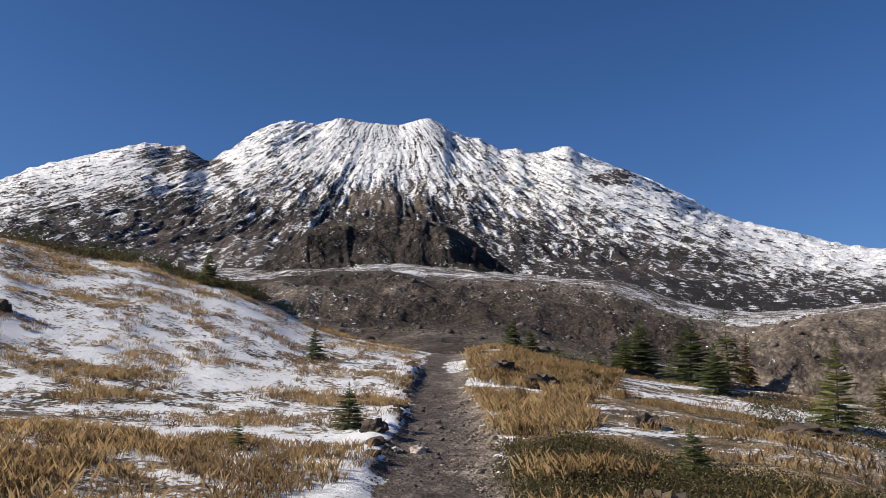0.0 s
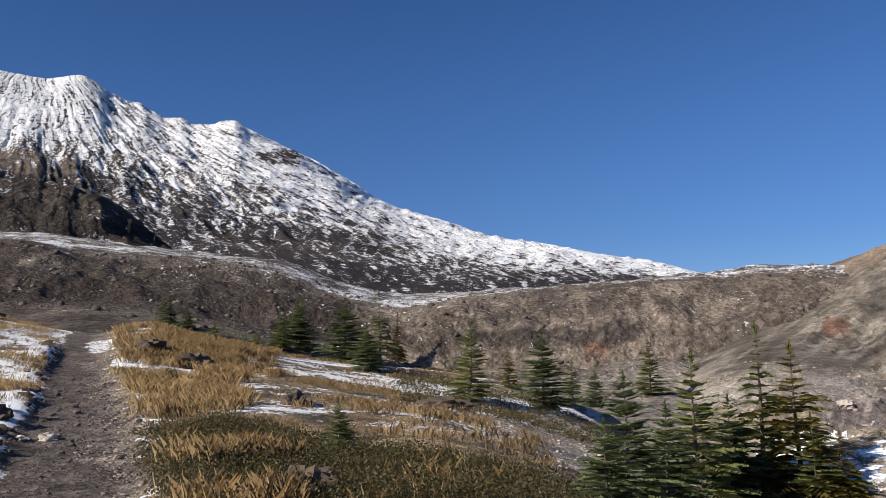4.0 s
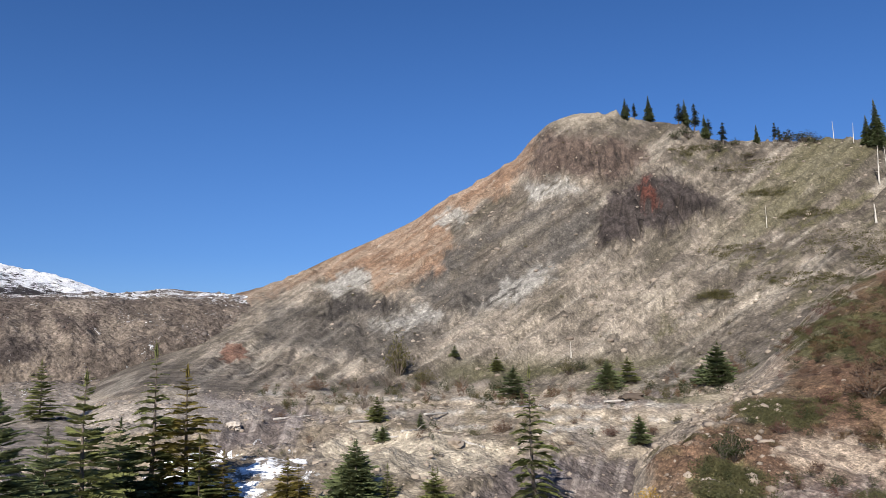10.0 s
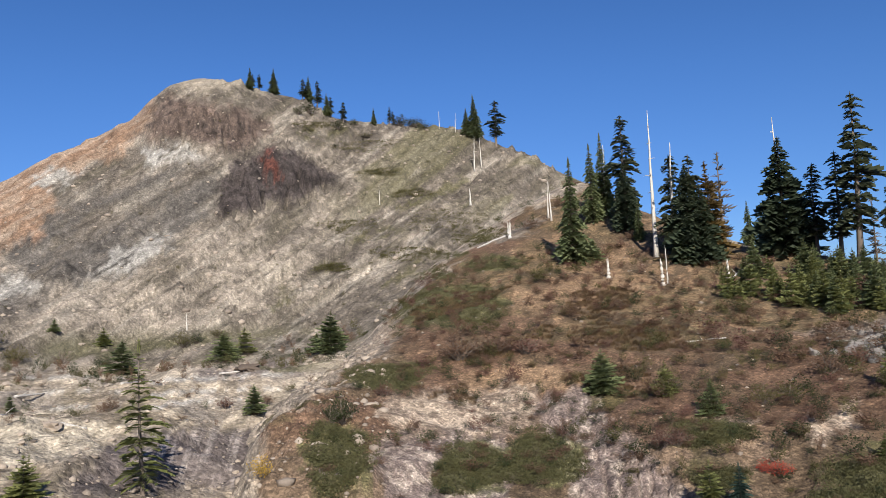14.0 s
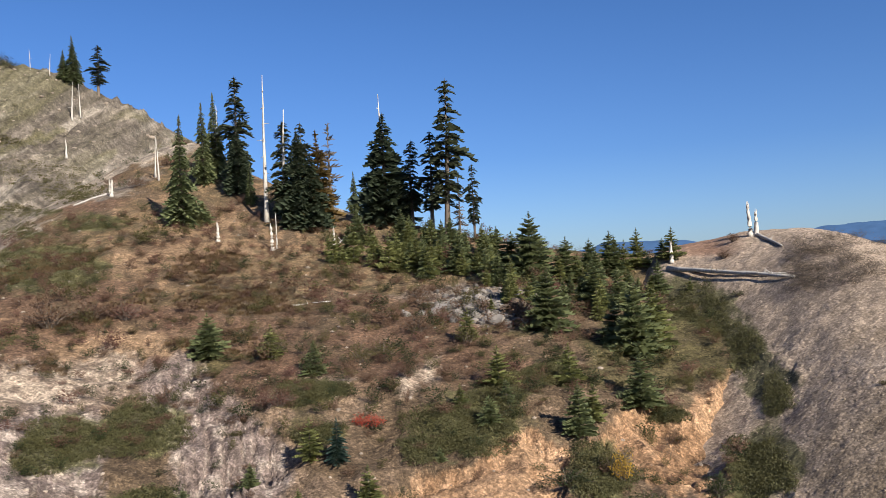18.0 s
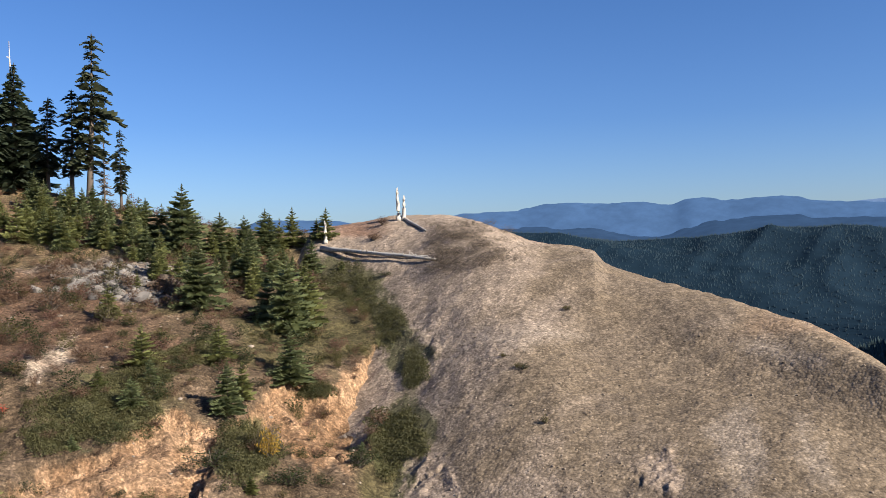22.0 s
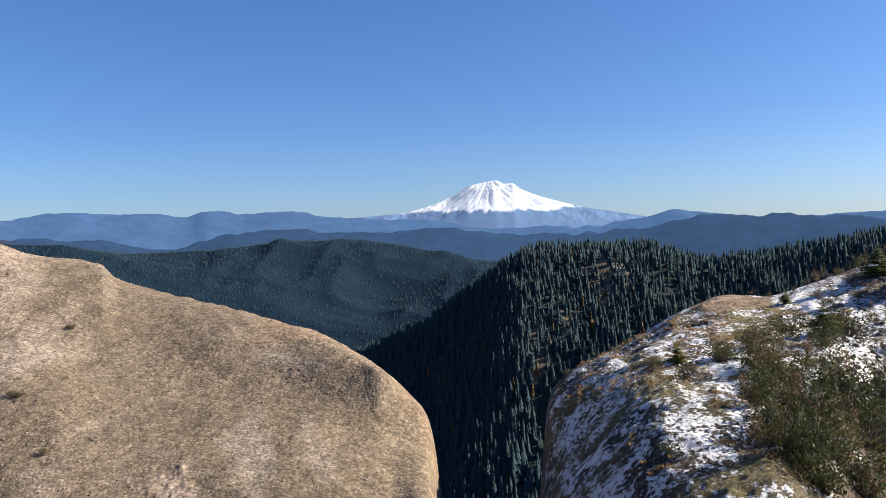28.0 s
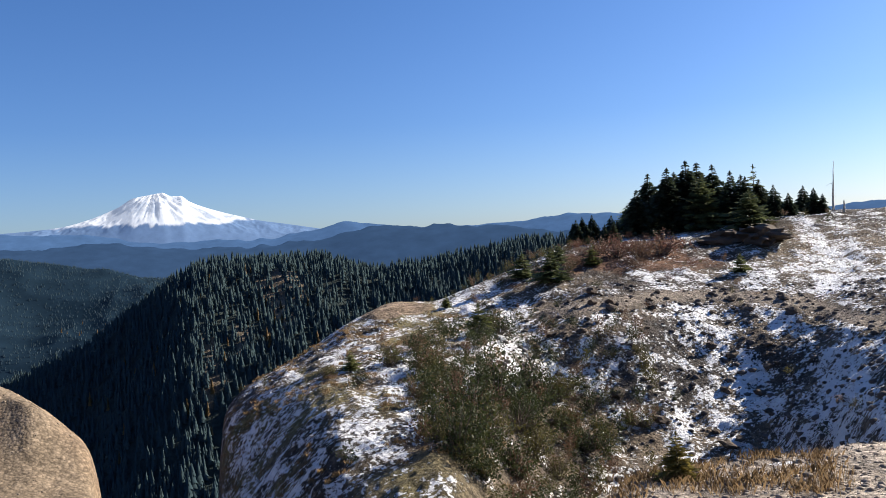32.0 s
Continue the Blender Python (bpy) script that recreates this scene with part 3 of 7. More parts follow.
def volcano_paint(x, y, z, b, e):
    n1, n2 = fbm(x * 0.003, y * 0.003, None, 5, 55), fbm(x * 0.012, y * 0.012, None, 4, 56)
    soil = blend(rgb(0.036, 0.031, 0.030) + 0 * x[..., None], rgb(0.10, 0.082, 0.072), smooth(-0.4, 0.5, n1 + 0.6 * n2))
    soil = blend(soil, rgb(0.16, 0.125, 0.095), patch(b, e, -4.0, 13.2, 3.5, 0.9, 0.5, 6) * 0.7)
    top = np.interp(b, [p[0] for p in PEAK], [p[1] for p in PEAK])
    h = (e - 5.5) / (top - 5.5)
    snow = 0.43 + 0.38 * smooth(0.3, 1.0, h) + 0.16 * smooth(4, 30, b) * smooth(0.15, 0.8, h) - 0.10 * (1 - smooth(0.1, 0.5, h)) + 0.14 * n1 + 0.12 * n2
    snow -= 0.16 * patch(b, e, -22, 11.0, 12, 2.2, 0.5, 7)
    snow -= 0.12 * patch(b, e, -3.5, 12.6, 5, 1.0, 0.6, 8) + 0.5 * patch(b, e, 12.0, 14.6, 1.6, 0.5, 0.6, 9) + 0.35 * patch(b, e, -18.5, 15.4, 3.0, 1.0, 0.6, 10)
    snow -= 0.13 * patch(b, e, -11, 12.3, 10, 3.2, 0.6, 5) + 0.06 * patch(b, e, 4, 13, 8, 3, 0.6, 3)
    snow -= 0.12 * patch(b, e, 15, 8.6, 6, 1.8, 0.6, 4)
    th, d = volcano_fan(x, y, z, b, 0)
    warp = 3.0 * fbm(x * 0.003, y * 0.003, None, 3, 53)
    snow -= 0.16 * fbm((th + warp) * 0.5, d * 0.004, None, 3, 54, True) + 0.06 * fbm((th + warp) * 0.11, d * 0.0012, None, 5, 51, True)
    return soil, snow


# the coloured scree hill across the gully, and the gravel at its foot
HILL = [
    [(24, 26, -30), (112, 26, -26)],
    [(24, 34, -18), (36, 34, -13), (45, 40, -9.8), (55, 45, -8.4), (65, 48, -7.8), (75, 52, -9), (85, 60, -9), (112, 60, -9)],
    [(24, 60, -12), (34, 60, -7.5), (45, 62, -4.8), (49.4, 66, -4.3), (56.4, 72, -2.7), (65.7, 80, -1.9), (77.2, 88, -1.6), (90, 100, 0), (112, 110, 0)],
    [(24, 110, -6), (36, 110, -2.8), (43.8, 115, 0), (51, 118, -0.5), (58.2, 120, -0.6), (65.8, 122, -1.3), (73.4, 122, -0.8), (79.5, 124, -0.2), (90, 128, 4), (112, 140, 4)],
    [(24, 200, -4), (36, 200, -1), (43.8, 190, 2.0), (50, 185, 3.2), (58, 185, 4.7), (66, 185, 7.2), (73, 185, 9), (80, 185, 8.6), (90, 185, 9), (98, 185, 7), (112, 185, 4)],
    [(24, 300, -3), (36, 300, 1), (44, 290, 4.6), (47.2, 285, 5.8), (50.3, 280, 6.7), (53.2, 275, 7.9), (54.7, 272, 8.6), (58.2, 270, 10.1), (60.5, 268, 11.2), (62.5, 265, 12.5),
     (64.5, 262, 13.5), (66.5, 260, 14.6), (67.7, 258, 15.3), (68.9, 256, 16.5), (70.5, 255, 17.6), (72.4, 255, 18), (74.4, 255, 17.9), (75.9, 255, 17.4),
     (79.1, 252, 16.7), (81.4, 250, 15.5), (84.6, 248, 15.1), (88.2, 245, 14.8), (90.1, 243, 14.4), (92.8, 240, 13.2), (94.6, 235, 12.5), (96.4, 228, 11.3),
     (98.2, 220, 10.3), (102, 205, 8), (112, 190, 4)],
    [(24, 420, -4), (60, 400, 6), (74, 390, 9), (90, 370, 7), (112, 300, 0)],
]


# soils and outcrops of the hill, as outlines in bearing and rise
DARK_CROP = ((73.4, 10.8), (74.1, 12.5), (76.4, 13.5), (78.6, 13.3), (81.3, 11.7), (80.3, 11.2), (79.1, 10.5), (77.9, 10.0), (75.1, 9.4), (73.6, 9.2))
RED_TOP = ((68.4, 14.2), (68.7, 16.2), (70.2, 17.0), (72.6, 16.5), (75.6, 16.0), (76.5, 15.0), (74.9, 13.6), (72.5, 13.7), (70.5, 14.0))
COLUMNS = ((54.0, 6.0), (59.8, 6.1), (59.6, 4.9), (54.2, 4.7))
OVERHANG = ((79.4, 11.45), (81.5, 11.65), (80.9, 11.05))
ORANGE = ((46.4, 6.4), (53.8, 8.9), (60.9, 12.2), (66.4, 15.3), (69.0, 17.2), (68.6, 14.8), (66.8, 12.9), (62.7, 11.5), (63.1, 9.8), (61.6, 7.2), (58.3, 6.2), (57.3, 7.6), (53.8, 7.2), (49.3, 5.5), (46.5, 3.8))
GREY_BAND = ((61.6, 8.6), (63.5, 9.9), (65.4, 10.3), (68.5, 11.8), (73.2, 12.5), (73.8, 9.7), (70.8, 8.0), (68.4, 6.2), (66.1, 5.0), (63.5, 4.9), (60.2, 5.7))
LOW_GREY = ((50.5, 5.4), (54.2, 5.6), (59.8, 5.6), (64.6, 5.3), (61.6, 3.1), (58.4, 1.3), (53.9, 2.3), (50.0, 2.9))
PALE_SCARS = (((53.7, 6.5), (55.5, 7.7), (57.4, 7.6), (57.0, 6.2), (54.8, 5.9)), ((62.2, 11.9), (64.8, 12.0), (63.9, 10.8), (61.8, 10.9)), ((68.4, 13.7), (70.5, 13.7), (72.5, 12.6), (70.5, 12.3), (68.6, 12.7)),
              ((66.5, 6.2), (68.4, 7.7), (70.2, 8.1), (69.2, 6.7), (67.2, 5.4), (65.0, 5.0)), ((57.3, 3.9), (60.9, 5.2), (61.8, 4.9), (59.8, 3.2)))
WHITE_RUNS = (((74.6, 4.6), (77.3, 6.6), (77.7, 5.6), (75.7, 3.9)), ((71.8, 1.6), (73.9, 3.7), (74.3, 3.1), (72.7, 1.5)), ((65.6, 0.6), (69.4, 3.2), (69.9, 2.8), (66.4, 0.4)), ((80.4, 3.2), (84.4, 6.0), (84.8, 5.5), (81.2, 2.8)))
OLIVE_RUNS = (((81.2, 7.2), (84.0, 8.2), (86.2, 8.0), (82.4, 6.8)), ((79.2, 5.2), (81.2, 6.4), (81.8, 6.2), (79.8, 4.9)), ((85.0, 9.6), (89.5, 11.0), (90.2, 10.5), (85.6, 9.0)), ((78.0, 14.9), (81.4, 15.2), (82.2, 14.6), (79.0, 14.4)),
              ((83.8, 4.0), (87.0, 6.0), (87.4, 5.5), (84.4, 3.6)), ((76.4, 3.0), (78.0, 4.6), (78.5, 4.4), (77.2, 2.8)))
PURPLE_BANKS = (((46.6, -0.6), (52.3, -1.0), (54.2, -2.2), (51.6, -4.2), (47.0, -4.4)), ((64.0, -7.2), (66.7, -5.2), (71.6, -4.7), (75.6, -5.2), (76.0, -8.9), (64.4, -8.6)), ((71.5, -1.1), (78.0, -0.6), (78.4, -1.5), (71.6, -1.9)))
SAND = (((53.6, -4.6), (56.3, -2.6), (60.9, -2.7), (66.3, -4.1), (67.4, -5.2), (60.9, -6.2)), ((75.7, -9.0), (75.7, -5.6), (77.6, -5.2), (78.8, -5.2), (77.8, -9.0)))


def hill_relief(x, y, z, b, v):
    k = smooth(3.0, 3.6, v) * (1 - smooth(4.85, 5.0, v)) * smooth(44, 52, b)
    rise = np.degrees(np.arctan2(z - EYE.z, np.hypot(x, y)))
    bed = rise - 0.62 * b + 0.6 * fbm(b * 0.25, rise * 0.3, None, 3, 68)
    ribs = fbm(bed * 0.55, b * 0.10, None, 5, 61, True) - 0.5
    mounds = smooth(0.6, 1.2, v) * (1 - smooth(2.6, 3.2, v))
    wx, wz = x + 6 * fbm(x * 0.05, y * 0.05, z * 0.05, 3, 58), z + 6 * fbm(y * 0.05, x * 0.05, z * 0.05, 3, 59)
    crag = fbm(wx * 0.10, y * 0.10, wz * 0.10, 5, 60, True) - 0.55
    broken = smooth(-0.25, 0.25, fbm(b * 0.22, rise * 0.25, None, 3, 57) + 0.25 * (1 - smooth(3.0, 7.0, np.abs(rise - 3.5 - 0.43 * (b - 57)))))
    gullies = fbm(bed * 1.5, b * 0.16, None, 4, 56, True) - 0.6
    wb, we = wander(b, rise, 0.5, 641)
    face = zone(wb, we, DARK_CROP, 0.35)
    top = zone(wb, we, RED_TOP, 0.35)
    joints = clefts(fbm(x * 0.16 + 3.1, y * 0.16, z * 0.16, 3, 645), 0.28)
    posts = clefts(fbm(b * 1.5, rise * 0.35, None, 3, 646), 0.3)
    low_posts = clefts(fbm(b * 2.6, rise * 0.5, None, 2, 647), 0.2) * zone(wb, we, COLUMNS, 0.2)
    outcrop = face * (3.0 + 3.0 * (fbm(x * 0.11, y * 0.11, z * 0.11, 4, 648, True) - 0.4) - 4.5 * joints) + top * (0.8 - 2.0 * posts) - 1.4 * low_posts - 2.5 * zone(b, rise, OVERHANG, 0.2)
    striae = fbm(bed * 4.6, b * 0.35, None, 3, 649, True) - 0.5
    bank = patch(b, rise, 50.5, -3.0, 4.2, 1.7, 0.5, 54) + patch(b, rise, 69, -6.2, 8.5, 1.9, 0.4, 55)
    return k * (3.4 * ribs + 1.6 * fbm(x * 0.07, y * 0.07, z * 0.07, 5, 62) + 2.6 * crag * broken + 1.5 * gullies * (1 - 0.6 * broken) + 0.8 * striae * smooth(63, 70, b)) + outcrop + mounds * (
        2.0 * (fbm(x * 0.06, y * 0.06, None, 5, 63, True) - 0.4) + 0.6 * fbm(x * 0.3, y * 0.3, None, 4, 67) + 0.9 * bank * (fbm(x * 0.25, y * 0.25, None, 4, 53, True) - 0.5))


def hill_runs(x, y, z, b, v):
    """Numbers that follow the beds down the slope, and plain places on the bench below."""
    rise = np.degrees(np.arctan2(z - EYE.z, np.hypot(x, y)))
    low = 1 - smooth(-1.6, 0.4, rise)
    return (rise - 0.62 * b) * 2.6 * (1 - low) + low * x * 0.6, b * 0.45 * (1 - low) + low * y * 0.6


def hill_paint(x, y, z, b, e):
    n1, n2 = fbm(x * 0.02, y * 0.02, z * 0.02, 5, 71), fbm(x * 0.1, y * 0.1, z * 0.1, 4, 72)
    lie = fbm((e - 0.62 * b) * 0.5, b * 0.12, None, 4, 73)   # beds that run down to one side
    soil = blend(rgb(0.175, 0.148, 0.12) + 0 * x[..., None], rgb(0.335, 0.285, 0.23), smooth(-0.35, 0.45, 0.6 * n1 + 0.6 * n2 + 0.6 * lie))
    n3, runs = fbm(x * 0.35, y * 0.35, z * 0.35, 4, 89), fbm((e - 0.62 * b) * 1.7, b * 0.22, None, 4, 70)
    soil = soil * (1 + 0.45 * n3 + 0.3 * n2)[..., None]
    soil = blend(soil, rgb(0.42, 0.375, 0.31), smooth(0.18, 0.42, runs + 0.3 * n2) * 0.5)
    soil = blend(soil, rgb(0.12, 0.105, 0.075), smooth(0.2, 0.45, -runs + 0.4 * n3 - 0.2 * n1) * 0.6)
    crest = np.interp(b, [44, 54.7, 60.5, 66.5, 70.5, 74.4, 84.6, 98], [4.6, 8.6, 11.2, 14.6, 17.6, 17.9, 15.1, 10.3])
    below = crest - e
    wb, we = wander(b, e, 0.9, 651)
    fine = fbm((e - 0.62 * b) * 5.2, b * 0.5, None, 4, 655)
    crumbs = fbm(x * 0.8, y * 0.8, z * 0.8, 3, 656)
    soil = soil * (1 + 0.40 * fine * smooth(-0.5, 1, e) + 0.45 * crumbs)[..., None]
    grey = np.maximum(zone(wb, we, GREY_BAND, 0.5), 0.75 * zone(wb, we, LOW_GREY, 0.5))
    soil = blend(soil, rgb(0.105, 0.095, 0.086) * (1 + 0.5 * crumbs + 0.4 * fine)[..., None], grey * smooth(-0.75, 0.0, lie + 0.6 * n2 + 0.4 * crumbs) * 0.9)
    soil = blend(soil, rgb(0.065, 0.058, 0.054), zone(wb, we, COLUMNS, 0.3) * 0.85)
    orange = zone(wb, we, ORANGE, 0.35)
    soil = blend(soil, blend(rgb(0.30, 0.19, 0.125) + 0 * soil, rgb(0.43, 0.315, 0.23), smooth(-0.3, 0.35, n2 + 0.8 * fine + 0.4 * crumbs)), orange * (0.9 - 0.35 * smooth(0.15, 0.4, lie)))
    for scar in PALE_SCARS:
        soil = blend(soil, rgb(0.42, 0.395, 0.355) * (1 + 0.4 * crumbs)[..., None], zone(wb, we, scar, 0.3) * smooth(-0.6, 0.0, n2 + fine) * 0.95)
    for run in WHITE_RUNS:
        soil = blend(soil, rgb(0.55, 0.48, 0.385), zone(wb, we, run, 0.5) * smooth(-0.4, 0.2, n2 + fine) * 0.8)
    for run in OLIVE_RUNS:
        soil = blend(soil, rgb(0.115, 0.105, 0.05), zone(wb, we, run, 0.3) * smooth(-0.35, 0.05, n3 + fine) * 0.8)
    soil = blend(soil, rgb(0.135, 0.097, 0.08) * (1 + 0.5 * crumbs + 0.4 * n3)[..., None], 0.9 * zone(wb, we, RED_TOP, 0.5))
    soil = blend(soil, rgb(0.42, 0.36, 0.28), 0.8 * zone(wb, we, ((70.2, 17.3), (72.6, 18.6), (74.8, 18.3), (76.4, 17.2), (72.6, 17.2)), 0.3))
    soil = blend(soil, rgb(0.075, 0.061, 0.058) * (1 + 0.7 * crumbs + 0.6 * n3)[..., None], zone(wb, we, DARK_CROP, 0.3) * 0.95)
    soil = blend(soil, rgb(0.15, 0.055, 0.04), zone(wb, we, ((75.8, 12.9), (77.0, 13.4), (77.8, 11.6), (77.2, 11.2), (76.2, 11.6)), 0.3) * smooth(-0.25, 0.1, n3 + crumbs) * 0.9)
    # Shadow under the overhang, painted as a dark patch.
    soil = blend(soil, rgb(0.05, 0.042, 0.04), zone(b, e, OVERHANG, 0.25))
    rifts = clefts(fbm(wb * 1.5 - we * 0.7, we * 0.9 + wb * 0.3, None, 3, 661), 0.10)   # dark joints in the outcrops, with their crack shade painted in
    soil = blend(soil, rgb(0.035, 0.03, 0.028), rifts * np.maximum(zone(wb, we, DARK_CROP, 0.3), np.maximum(zone(wb, we, RED_TOP, 0.4), zone(wb, we, COLUMNS, 0.3))) * 0.75)
    foot = (1 - smooth(-1.2, -0.2, e))
    soil = soil * (1 + rgb(0.62, 0.56, 0.42) * foot[..., None])
    soil = blend(soil, rgb(0.19, 0.165, 0.145), foot * smooth(0.15, 0.45, n2 - 0.6 * n1) * 0.8)
    soil = blend(soil, rgb(0.50, 0.425, 0.335), foot * smooth(-0.4, 0.15, n1 + 0.4 * n2) * 0.8)
    ridge_lines = fbm(b * 2.4 - e * 0.9, e * 0.35, None, 4, 657)   # dark and pale runs down the cut banks
    for bank in PURPLE_BANKS:
        soil = blend(soil, blend(rgb(0.135, 0.112, 0.108) + 0 * soil, rgb(0.30, 0.26, 0.24), smooth(0.0, 0.35, ridge_lines + 0.3 * crumbs)), zone(wb, we, bank, 0.5) * 0.9)
    for heap in SAND:
        soil = blend(soil, rgb(0.52, 0.45, 0.345) * (1 + 0.3 * crumbs)[..., None], zone(wb, we, heap, 0.5) * smooth(-0.6, 0.0, n2 + 0.5 * crumbs) * 0.85)
    for ledge_b, ledge_e in (((50.0, 57.3, 64.5, 72.0, 78.2), (-0.4, -0.7, -1.2, -1.7, -1.6)), ((62.0, 68.2, 74.6), (-3.0, -3.1, -3.1)), ((55, 62, 70, 77), (-1.5, -1.9, -2.4, -2.6))):
        line = np.interp(b, ledge_b, ledge_e) + 0.35 * fbm(b * 0.7, b * 0.1, None, 3, 658)
        there = np.exp(-((e - line) / 0.14) ** 2) * (b > ledge_b[0]) * (b < ledge_b[-1]) * smooth(-0.3, 0.1, fbm(b * 1.3, e * 0.5, None, 3, 659))
        soil = blend(soil, rgb(0.50, 0.47, 0.42), there * 0.8)
    soil = blend(soil, rgb(0.24, 0.10, 0.06), 0.7 * patch(b, e, 48.2, 2.2, 0.9, 0.6, 0.8, 49))
    river = patch(b, e, 44, -1.6, 7, 1.3, 0.3, 81)
    soil = blend(soil, rgb(0.34, 0.30, 0.265), river * 0.7)
    green = smooth(0.05, 0.35, fbm(x * 0.05, y * 0.05, None, 4, 82) + 0.3 * n2) * (1 - smooth(1.0, 2.5, np.abs(e + 0.3))) * smooth(58, 64, b)
    soil = blend(soil, rgb(0.10, 0.095, 0.045), green * 0.75)
    high = smooth(79, 84, b) * smooth(6, 10, e) * smooth(0.1, 0.4, lie + 0.4 * n2)
    soil = blend(soil, rgb(0.13, 0.12, 0.06), high * 0.7)
    soil = soil * (0.80 - 0.17 * smooth(-1.5, 1.5, e))[..., None]
    snow = 0.5 * patch(b, e, 47, -6.0, 7, 1.8, 0.9, 83) 
    return soil, snow


# the shrubby knoll
KNOLL = [
    [(70, 26, -30), (142, 24, -30)],
    [(70, 40, -18), (73.2, 42, -13), (75, 43, -9.5), (82, 44, -9.3), (91, 44, -12), (100, 42, -13.5), (109, 40, -14), (119, 38, -15.2), (127, 37, -17.4), (134, 36, -19.6), (138, 34, -21), (142, 32, -26)],
    [(70, 55, -13), (74, 58, -8), (76, 58, -5), (80, 62, -2.4), (84, 68, -1.2), (92, 70, -1.0), (100, 68, -1.6), (110, 64, -2.6), (119, 60, -4), (127, 59, -5.8), (134, 57.5, -7.2), (138, 55, -8.6), (142, 52, -13)],
    [(70, 75, -12), (76, 80, -5), (80, 86, -2.2), (83.1, 95, 0.5), (86.4, 100, 3.4), (90.4, 105, 5.4), (95, 105, 6), (100, 98, 4.6), (107, 90, 2.6), (113, 86, 1.6), (119, 80, 0.2),
     (127, 78, -0.8), (134, 74, -1.6), (138, 70, -4), (142, 66, -14)],
    [(70, 90, -11), (76, 95, -5.5), (80, 105, -2.5), (83.1, 120, 0.7), (86.4, 135, 4), (90.4, 150, 6.9), (94.4, 155, 8.9), (96.6, 155, 9.9), (98.3, 150, 10.1), (100, 140, 9), (102.7, 128, 7.6),
     (107, 112, 5.5), (112.6, 102, 4.3), (117.6, 94, 3), (121.5, 91, 2.3), (128, 89, 1.5), (131, 88, 1.6), (134, 86, 1.2), (138, 82, -1), (142, 76, -10)],
    [(70, 130, -12), (90, 190, 1), (98, 185, 4), (107, 145, 0), (120, 120, -4), (142, 90, -18)],
]


# evergreen mats on the slopes: bearing, rise, half width and half height in degrees
MATS = ((84.2, -2.1, 2.8, 0.9), (80.6, -7.2, 2.3, 2.2), (89.6, -8.4, 2.6, 1.6), (94.2, -8.0, 2.6, 1.7), (88.4, 2.6, 4.2, 1.4), (115.6, -9.2, 3.8, 2.0), (118.2, -7.2, 1.6, 1.2), (112.6, -10.8, 1.8, 0.8),
        (124.2, -12.8, 1.9, 1.8), (128.8, -9.2, 1.1, 0.5), (131.0, -2.0, 1.7, 1.4), (93.5, -13.0, 3.0, 1.2), (105.4, -9.4, 1.6, 0.7), (133.8, -12.6, 1.5, 2.2), (105.0, -6.6, 2.4, 0.8),
        (91.6, 5.2, 2.0, 0.5), (87.4, 4.6, 1.6, 0.35), (121.5, -6.2, 1.8, 0.9), (90.4, 7.0, 1.6, 0.3), (88.2, 5.9, 1.6, 0.25), (133.8, -5.0, 1.0, 1.6))
LILAC_BANK = ((93.6, -3.9), (97.5, -3.4), (98.8, -6.2), (101.1, -7.8), (103.6, -10.4), (103.0, -12.6), (99.2, -14.6), (96.6, -14.2), (95.8, -10.3), (94.0, -6.0))
ORANGE_BANKS = (((123.6, -10.9), (125.8, -8.7), (127.5, -8.4), (129.8, -9.2), (133.0, -6.6), (134.0, -8.4), (132.4, -12.2), (130.6, -14.4), (127.4, -13.4)), ((108.6, -15.4), (112.0, -12.6), (115.8, -12.0), (118.0, -10.2), (119.9, -10.2), (122.8, -12.0), (121.9, -13.4), (120.7, -15.8)))
BOULDERS = ((110.9, -0.4), (116.0, 0.4), (120.2, -0.9), (120.2, -2.7), (117.0, -2.8), (114.0, -0.9))


def knoll_relief(x, y, z, b, v):
    k = smooth(0.3, 1.0, v) * (1 - smooth(3.6, 4.0, v) * 0.8)
    rise = np.degrees(np.arctan2(z - EYE.z, np.hypot(x, y)))
    wb, we = wander(b, rise, 0.6, 955)
    scoop = np.maximum(zone(wb, we, ORANGE_BANKS[0], 0.5), 0.7 * zone(wb, we, ORANGE_BANKS[1], 0.5))
    rills = zone(wb, we, LILAC_BANK, 0.6) * clefts(fbm(b * 1.7, rise * 0.4, None, 3, 88), 0.15)
    return k * (0.9 * fbm(x * 0.08, y * 0.08, None, 4, 91) + 0.25 * fbm(x * 0.5, y * 0.5, None, 3, 93)) - scoop * (1.3 - 0.5 * fbm(x * 0.5, y * 0.5, None, 4, 87, True)) - 0.35 * rills + \
        k * 0.7 * fbm(x * 0.25, y * 0.25, None, 5, 94, True) * (1 - smooth(1.2, 2.2, v)) + \
        (1 - smooth(78, 86, b)) * smooth(0.3, 1.0, v) * (1.6 * fbm(x * 0.16, y * 0.16, None, 5, 90) + 0.5 * fbm(x * 0.6, y * 0.6, None, 4, 89, True))


